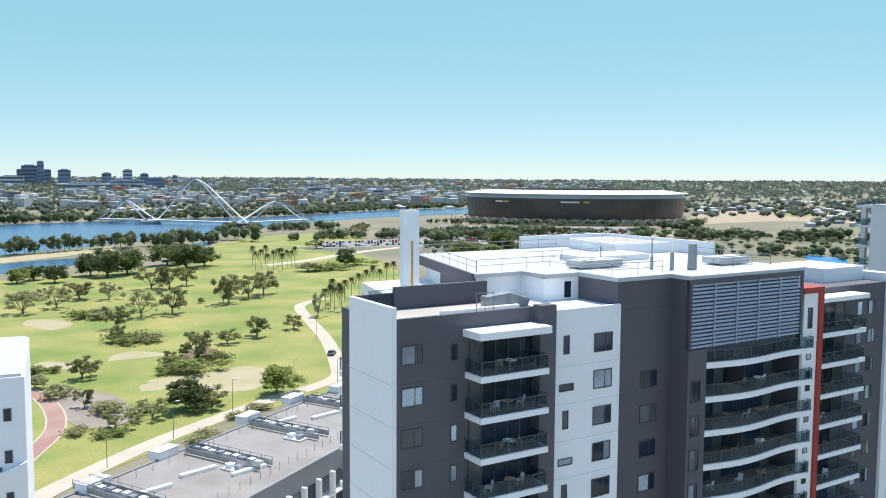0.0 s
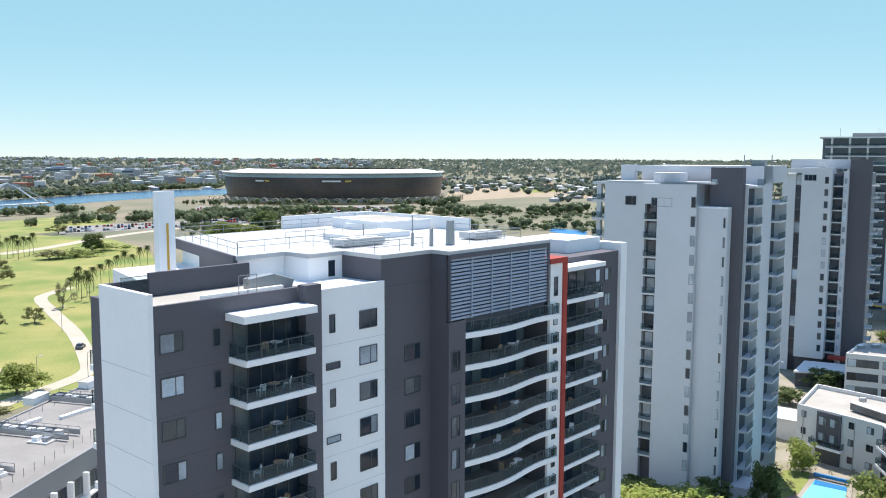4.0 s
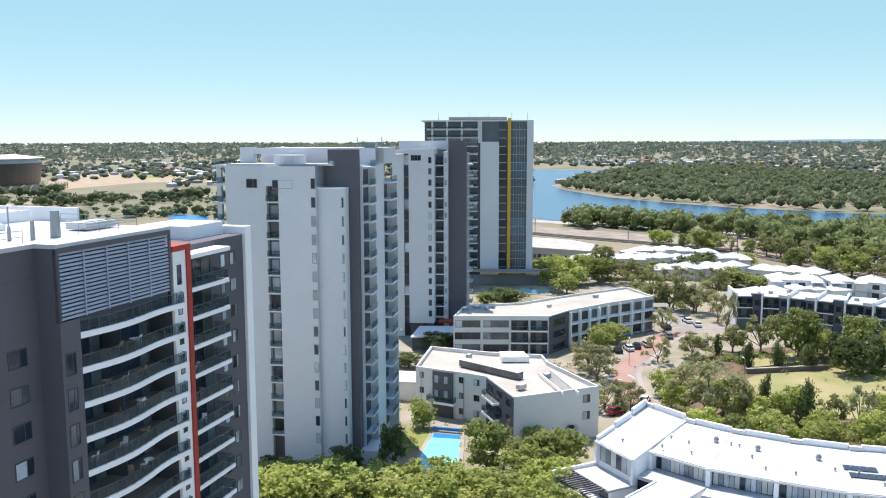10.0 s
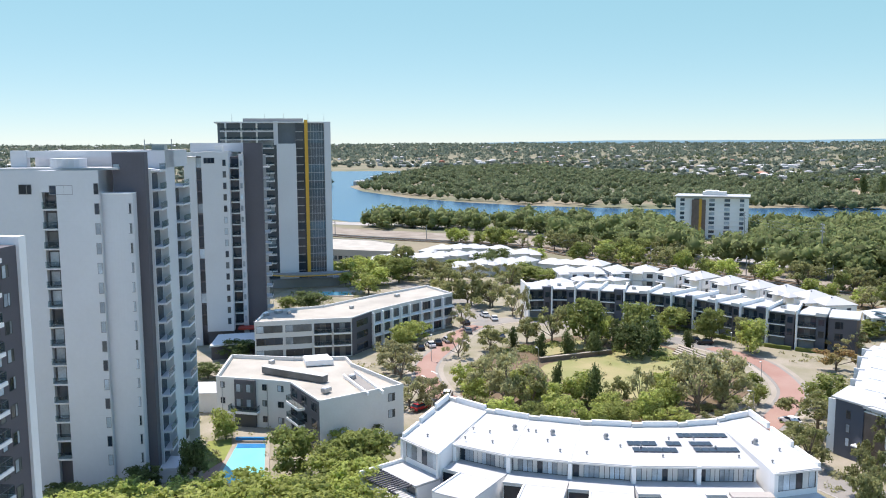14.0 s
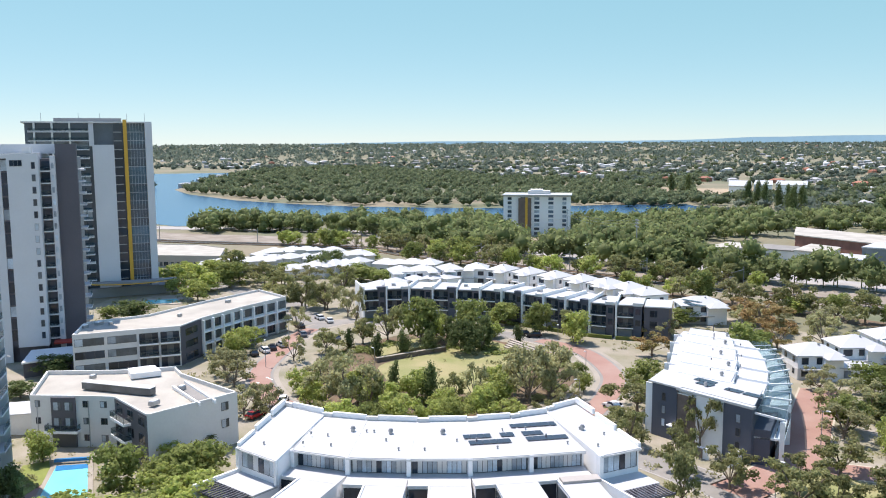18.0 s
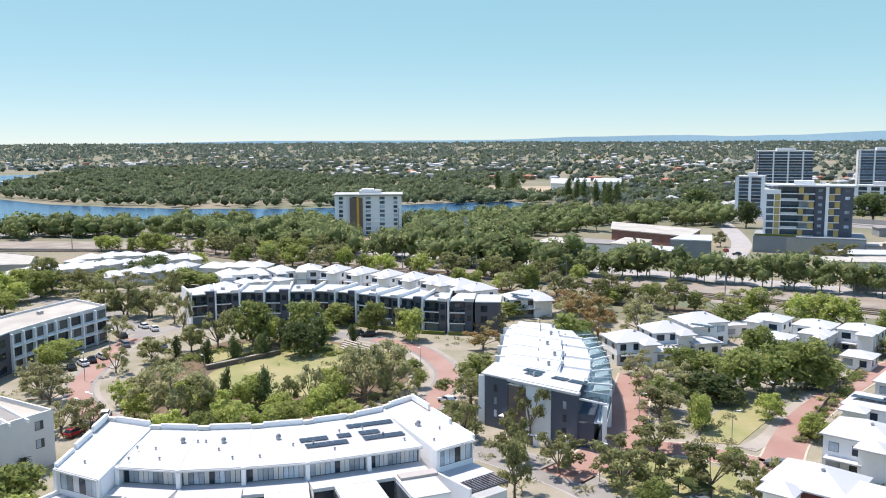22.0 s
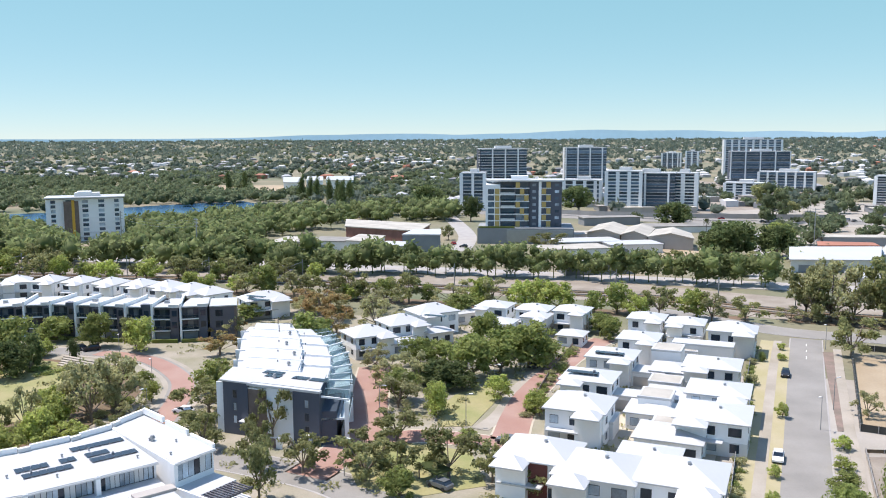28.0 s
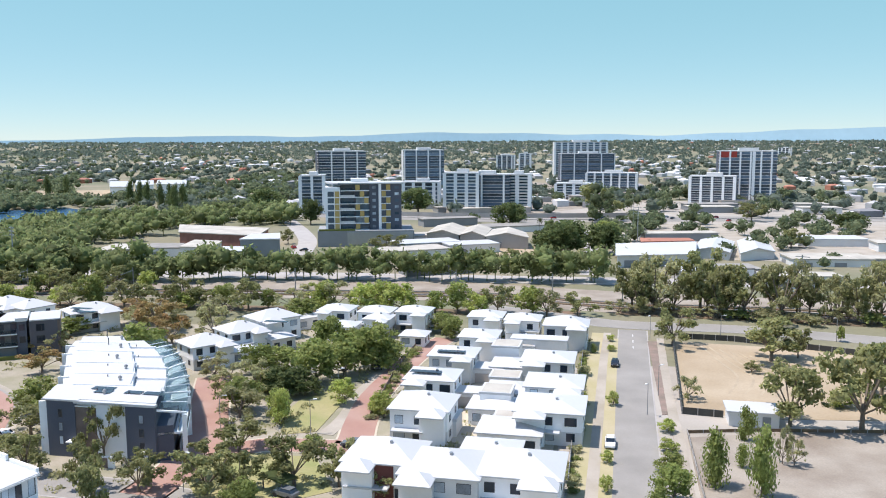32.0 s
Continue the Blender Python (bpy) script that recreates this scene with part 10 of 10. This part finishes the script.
# ---- blocks beyond the railway ----
wa = [(462.8, 141.2), (483.6, 109.8)]
ax, ay = (wa[0][0] + wa[1][0]) / 2, (wa[0][1] + wa[1][1]) / 2
wt = slab_tower("white_apartments", ax + 8, ay + 2, -78, 36, 17, 22.5, "white nine-storey apartment block with ochre and brown stripes", 9, "white", "apartment building")
part("roof_slab", box(-19.8, 19.8, -10.6, 10.2, 23.1, 23.6), M_ROOF, wt, "broad overhanging white roof slab")
part("lift_room", box(-4, 3, -3, 4, 23.6, 26.2), M_WHITE, wt)
part("stripe", box(-6.6, -5.2, -10.2, -8.4, 0, 22), M_YELLOW, wt)
part("stripe", box(-10.5, -6.6, -10.0, -8.4, 0, 21.5), M_BRICK, wt)
part("stripe", box(-5.2, -3.2, -10.0, -8.4, 0, 21.5), M_BRICK, wt)
yx, yy = (429.2, -101.4)


M_TAN = mat("tan_panel", (0.50, 0.36, 0.12), 0.6, 0.06, 0.5)


def panelled_apartments(x, y, deg):
    """Stepped charcoal block with ochre panels, white balconies and a broad white roof on a grey podium."""
    ob = thing("panelled_apartments", at(x, y, deg), "charcoal apartments with ochre panels and white balconies above a podium", "apartment building")
    B0, FH, N = 8.0, 3.35, 7
    part("podium", box(-23, 26, -6, 22, 0, B0), M_GREY, ob, "grey concrete podium")
    part("podium_screen", box(-8, 25.5, -6.3, -6.0, 1.0, B0 - 0.8), M_METAL, ob)
    part("planter", box(-22.5, -4, -5.8, -4.6, B0, B0 + 0.9), L_GREEN, ob)
    top = B0 + FH * N
    part("wall_left", box(-19, -11.5, 0, 18, B0, top - 1.5), M_WHITE, ob)
    part("wall_middle", box(-11.5, 3.5, 2.5, 18, B0, top), M_SLATE, ob)
    part("wall_dark", box(3.5, 8.2, 1.0, 18, B0, top), M_SLATE, ob)
    part("fin_white", box(8.2, 9.6, 0.2, 18, B0 - 1, top + 1.0), M_WHITE, ob)
    part("wall_right", box(9.6, 20.0, 1.0, 18, B0, top), M_SLATE, ob)
    part("roof", prism([(-12.5, -0.6), (21.0, -0.6), (21.0, 19), (-20, 19), (-18, 4)], top, top + 0.7), M_ROOF, ob, "broad white roof slab")
    part("roof_plant", box(-6, 3, 6, 12, top + 0.7, top + 2.6), M_WHITE, ob)
    for f in range(N):
        z = B0 + FH * f
        if f < N - 1:
            part("window", box(-17.8, -14.6, -0.1, 0.02, z + 0.3, z + 2.9), M_TGLASS, ob)
            part("panel", box(-14.2, -11.9, -0.12, 0.02, z + 0.1, z + 3.0), M_TAN, ob)
        part("balcony_slab", box(-11.5, 3.4, -0.6, 2.5, z - 0.25, z + 0.1), M_WHITE, ob)
        part("balustrade", box(-11.3, -4.0, -0.55, -0.45, z + 0.1, z + 1.15), M_WHITE2 if f % 2 else M_RAIL, ob)
        part("window", box(-10.8, -4.4, 2.38, 2.52, z + 0.2, z + 2.9), M_TGLASS, ob)
        s0 = -3.6 + 2.2 * ((f * 2) % 3)
        part("panel", box(s0, s0 + 2.2, -0.5, -0.35, z + 0.1, z + 3.0), M_TAN, ob)
        part("window", box(-3.4, 3.2, 2.38, 2.52, z + 0.2, z + 2.9), M_GLASSL if f % 3 == 1 else M_TGLASS, ob)
        part("window", box(5.0, 6.8, 0.9, 1.02, z + 0.9, z + 2.2), M_GLASSL, ob)
        s1 = 9.8 + 2.3 * ((f + 1) % 2)
        part("panel", box(s1, s1 + 2.2, 0.7, 0.85, z + 0.1, z + 3.0), M_TAN, ob)
        part("balcony_slab", box(9.6, 14.4, 0.2, 1.0, z - 0.2, z + 0.1), M_WHITE, ob)
        part("window", box(16.5, 18.6, 0.9, 1.02, z + 0.8, z + 2.2), M_GLASSL if f % 2 else M_TGLASS, ob)


panelled_apartments(yx - 4, yy, -103)
for a, dd, fl, st, lab in (((630.0, -112.7, 17.9, 27.6), 18, 11, "grey", "pale grey apartment block with white balconies"), ((841.3, -178.6, 48.7, 42.5), 24, 16, "grid", "dark gridded apartment tower with white slab edges"), ((858.5, -270.3, 43.2, 42.8), 24, 16, "glass", "glazed apartment tower with pale slabs"),
                            ((600.9, -220.3, 25.6, 29.0), 18, 12, "white", "white end wing of a long apartment block"), ((602.0, -239.9, 38.9, 27.4), 20, 12, "dark", "long charcoal apartment block with balconies"), ((596.0, -264.3, 19.6, 27.2), 18, 12, "white", "white wing of a long apartment block"),
                            ((1015.9, -538.9, 70.6, 49.6), 26, 17, "white", "white office tower with glazed crown"), ((932.4, -504.1, 67.9, 36.2), 26, 13, "dark", "dark brown glazed office block"), ((778.5, -451.6, 52.8, 19.0), 22, 7, "grey", "low glazed office block"), ((690.8, -362.2, 33.8, 13.9), 18, 6, "white", "white low apartment block"),
                            ((594.8, -440.2, 36.5, 23.0), 18, 12, "grey", "charcoal and white apartment block with red panel"), ((610.9, -485.0, 48.4, 43.0), 22, 17, "red", "tall charcoal apartment tower with red crown and white stripe"), ((648.7, -203.8, 29.5, 20.4), 18, 6, "white", "white low apartments among trees"), ((1379.9, -588.2, 32.0, 26.0), 18, 9, "grey", "distant grey apartment block"), ((1366.4, -618.9, 20.0, 28.9), 18, 9, "white", "distant white apartment block"), ((1895.1, -1630.5, 33.3, 27.9), 30, 6, "white", "distant low pale commercial building")):
    x, y, w, h = a
    slab_tower("apartment_tower", x, y, math.degrees(math.atan2(y, x)) - 90 + (8 if fl > 12 else -6), w * 0.96, dd, h, lab, fl, st)


M_REDBROWN = mat("red_brown_brick", (0.26, 0.13, 0.10), 0.85, 0.15, 1.0)


def shed_row(pts, h, wall, label, roof=None, gable=0.0):
    ob = thing("warehouse", Matrix(), label, "warehouse", "warehouses")
    corners = [Vector(p) for p in pts]
    pts = ccw(pts)
    part("wall", prism(pts, 0, h), wall, ob)
    c = Vector((sum(p[0] for p in pts) / len(pts), sum(p[1] for p in pts) / len(pts)))
    if gable:
        ends = [(corners[0] + corners[1]) / 2, (corners[2] + corners[3]) / 2]
        low = [(*(c + (q - c) * 0.995), h + 0.02) for q in corners]
        top = [(*(c + (q - c) * 0.995), h + gable) for q in ends]
        from_arrays("gable", low + top, [(0, 1, 4), (2, 3, 5), (1, 2, 5, 4), (3, 0, 4, 5)], wall, ob)
        eave = [c + (q - c) * 1.05 for q in corners]
        ridge = [c + (q - c) * 1.05 for q in ends]
        for i, j, a, b in ((1, 2, 1, 0), (3, 0, 0, 1)):
            lo = [(*eave[i], h), (*eave[j], h), (*ridge[a], h + gable), (*ridge[b], h + gable)]
            lay = [(x, y, z + up) for up in (0.06, 0.36) for x, y, z in lo]
            from_arrays("roof_slope", lay, [(3, 2, 1, 0), (4, 5, 6, 7), (0, 1, 5, 4), (1, 2, 6, 5), (2, 3, 7, 6), (3, 0, 4, 7)], roof or M_ROOF, ob)
    else:
        part("roof", prism([tuple(c + (Vector(p) - c) * 1.03) for p in pts], h, h + 0.5), roof or M_ROOF, ob)
    for a, b in zip(pts, pts[1:] + pts[:1]):
        L = math.dist(a, b)
        if (b[1] - a[1]) * a[0] - (b[0] - a[0]) * a[1] > 0:
            continue
        for i in range(int(L / 14) if math.hypot(*pts[0]) < 430 else 0):
            place_on(part("roller_door", box(i * 14 + 3, i * 14 + 8, -0.1, 0, 0, h * 0.6), M_GREY, ob), edge_frame(a, b))


shed_row([(452.6, -11.6), (422.8, -47.2), (456.2, -57.0), (491.9, -13.4)], 7, M_REDBROWN, "long brown brick warehouse with pale roof", M_ROOFB)
shed_row([(406.3, -10.1), (396.7, -24.1), (422.1, -30.1), (431.5, -18.1)], 5, M_WHITE2, "low white warehouse beside the brick one", M_ROOFB)
shed_row([(383.7, -25.5), (380.0, -35.6), (395.7, -38.7), (399.3, -29.1)], 5, M_TAUPE, "low taupe workshop with pale roof")
shed_row([(400.0, -36.9), (395.8, -54.5), (420.0, -57.9), (419.8, -44.2)], 8, M_GREY, "glazed grey two-storey office with white roof", M_ROOF)
shed_row([(413.3, 27.3), (413.0, 9.2), (429.0, 3.8), (436.8, 18.6)], 4, M_TAUPE, "low taupe workshop with pale roof", M_ROOFB)
shed_row([(416.4, 6.7), (410.0, -10.7), (427.5, -12.8), (433.0, 1.7)], 4, M_WHITE2, "low pale workshop with flat roof", M_ROOFG)
shed_row([(396.6, 91.7), (406.3, 77.2), (425.8, 81.0), (417.1, 94.1)], 4, M_WHITE2, "low white shed near the tracks")
shed_row([(416.6, -133.3), (403.4, -146.0), (436.1, -162.5), (450.6, -150.6)], 5.5, M_TAUPE, "brown warehouse with a pale gabled roof", M_ROOFB, 2.2)
shed_row([(403.2, -146.6), (394.0, -156.5), (425.8, -173.1), (435.9, -163.1)], 5.5, M_TAUPE, "brown warehouse with a pale gabled roof", M_ROOFB, 2.2)
shed_row([(391.5, -156.1), (379.6, -173.9), (401.2, -182.1), (420.1, -171.5)], 5.5, M_TAUPE, "brown warehouse with a pale gabled roof", M_ROOFB, 2.2)
shed_row([(304.3, -217.0), (340.1, -242.3), (346.8, -204.6), (311.5, -184.0)], 5, M_WHITE2, "long white shed with a low gabled metal roof", M_ROOF, 2.4)
shed_row([(312.8, -241.5), (325.6, -231.8), (358.0, -259.0), (345.0, -268.5)], 3.4, M_WHITE2, "white gabled workshop beside the tracks", M_ROOF, 2.0)
shed_row([(309.0, -262.7), (309.0, -244.6), (347.7, -272.9), (343.2, -286.5)], 3.4, M_WHITE2, "pale gabled workshop beside the tracks", M_ROOF, 2.0)
shed_row([(352.0, -221.0), (366.0, -229.0), (357.0, -251.0), (347.0, -247.0)], 4.5, M_REDBROWN, "low brown shed behind the white one", M_TILE)
FREEWAY = smooth([(640.0, -70.0), (590.0, -138.0), (545.0, -196.0), (517.0, -245.0), (497.0, -309.0), (476.0, -373.0), (438.0, -470.0)], 6)
YARD_CLEAR = [(327, -212), (334, -250), (330, -266), (358, -237)] + [tuple(q) for q in FREEWAY]
YARD_TREES = [("fig", 350, -177, 15.5, 18), ("fig", 362, -173, 12, 13), ("fig", 402, -199, 12, 15), ("fig", 355, -200, 14, 14), ("green", 378, -216, 13, 14), ("fig", 392, -224, 11, 12), ("gum", 495, -278, 27, 16), ("gum", 486, -268, 17, 11), ("green", 562, -343, 15, 15),
    ("fig", 599, -387, 18, 17), ("olive", 446, -257, 8, 13), ("fig", 429, -269, 10, 13), ("fig", 441, -277, 9, 11), ("green", 410, -282, 6, 8), ("olive", 646, -443, 15, 20), ("olive", 618, -412, 12, 14), ("gum", 473, -395, 17, 15), ("fig", 392, -312, 11, 12), ("gum", 378, -330, 12, 11),
    ("green", 566, -325, 13, 14), ("gum", 545, -360, 12, 12), ("palm", 432, -205, 11, 4), ("palm", 424, -208, 9, 4), ("olive", 318, -168, 8, 12), ("green", 322, -196, 7, 8), ("fig", 660, -330, 14, 16), ("olive", 690, -420, 13, 15)]
for kind, x, y, h, w in YARD_TREES:
    if kind == "palm" or math.hypot(x, y) < 455:
        tree(kind, x, y, h, w, "trees among the warehouses")
grove("trees_beyond_yards", [(((x, y), (x, y)), 1, h, w * 1.1, 0.1) for kind, x, y, h, w in YARD_TREES if kind != "palm" and math.hypot(x, y) >= 455], "tall dark green trees beside the wide highway", 36, 360, L_WOOD)
random.seed(21)
for i in range(36):
    t = random.random()
    x, y = (369.3, -220.2)
    d0 = random.uniform(330, 760)
    yaw = radians(-105 - 34 * t)
    X, Y = -math.sin(yaw) * d0, math.cos(yaw) * d0
    w, d, h = random.uniform(16, 40), random.uniform(10, 18), random.uniform(3.0, 4.6)
    if any(math.dist((X, Y), q[1:3]) < 20 for q in YARD_TREES) or min(math.dist((X, Y), q) for q in YARD_CLEAR) < 34:
        continue
    c, s = math.cos(yaw + 0.35), math.sin(yaw + 0.35)
    shed_row([(X + c * a - s * b, Y + s * a + c * b) for a, b in ((-w / 2, -d / 2), (w / 2, -d / 2), (w / 2, d / 2), (-w / 2, d / 2))], h, random.choice((M_WHITE2, M_TAUPE, M_GREY)), "pale low warehouse with a metal roof", random.choice((M_ROOF, M_ROOFB, M_ROOFB, M_ROOFG)))
for a in ([(867.4, 39.3), (859.1, 18.9), (972.5, 21.1), (982.1, 44.2)], [(897.7, 17.0), (890.8, -0.0), (984.7, -0.2), (992.0, 17.4)], [(897.7, -3.2), (896.9, -31.4), (978.4, -34.5), (990.6, -4.9)]):
    shed_row(a, 10, M_WHITE, "white sports hall beyond the river")
sheet("ground_sports", [(880.2, 117.0), (857.2, 16.7), (995.7, 19.0), (1015.5, 123.3)], 0.05, M_SAND, "bare sandy sports ground beyond the river")
ribbon("road_side", smooth([(396.8, -63.7), (456.6, -78.1), (543.1, -84.0), (598.0, -84.8), (633.5, -81.6)], 4), 10, 0.1, M_CONC, "pale side road climbing between blocks")
sheet("ground_yard", [(370.1, -119.5), (324.6, -166.1), (374.9, -194.9), (433.5, -140.0)], 0.07, M_SAND, "sandy yard before the warehouses")
sheet("ground_yard_west", [(346.3, -200.7), (277.7, -294.4), (405.5, -427.9), (478.0, -276.4)], 0.06, M_PAVE, "pale paved industrial yard")
sheet("ground_warehouses", [(478.0, -276.4), (405.5, -427.9), (330, -520), (520, -640), (640, -420), (560, -255)], 0.045, M_PALEGROUND, "pale worn ground among warehouses and roads")
sheet("ground_shops", [(560, -255), (640, -420), (900, -520), (1010, -420), (880, -300), (700, -240)], 0.04, M_SAND2, "pale streets and lots below the towers")
ribbon("road_far_highway", FREEWAY, 36, 0.09, M_ASPH, "wide grey highway before the apartment towers")
ribbon("median_far_highway", FREEWAY, 2.2, 0.5, M_CONC, "pale concrete median of the wide highway", 0.45)
fence([(q[0] + 19, q[1] + 11) for q in FREEWAY[6:-8:3]], 3.2, M_TAUPE, "brown sound wall beside the highway", 8.0, False)
ribbon("road_yard_street", smooth([(297.0, -163.5), (337.1, -186.5), (392.6, -213.0), (445.0, -240.9)], 4), 9, 0.1, M_CONC, "pale street between the warehouses")
for i, (f, off) in enumerate(((0.36, -9), (0.42, 6), (0.47, -6), (0.55, 9), (0.60, -10), (0.63, 6), (0.68, -6), (0.74, 9), (0.79, -9), (0.83, 6))):
    k = int(f * (len(FREEWAY) - 1))
    a, b = Vector(FREEWAY[k]), Vector(FREEWAY[k + 1])
    d = (b - a).normalized()
    q = a + Vector((-d.y, d.x)) * off
    car(q.x, q.y, math.degrees(math.atan2(d.y, d.x)) + (180 if off > 0 else 0), i % 6)
street_lamp(427.0, -262.0, 20, 40)
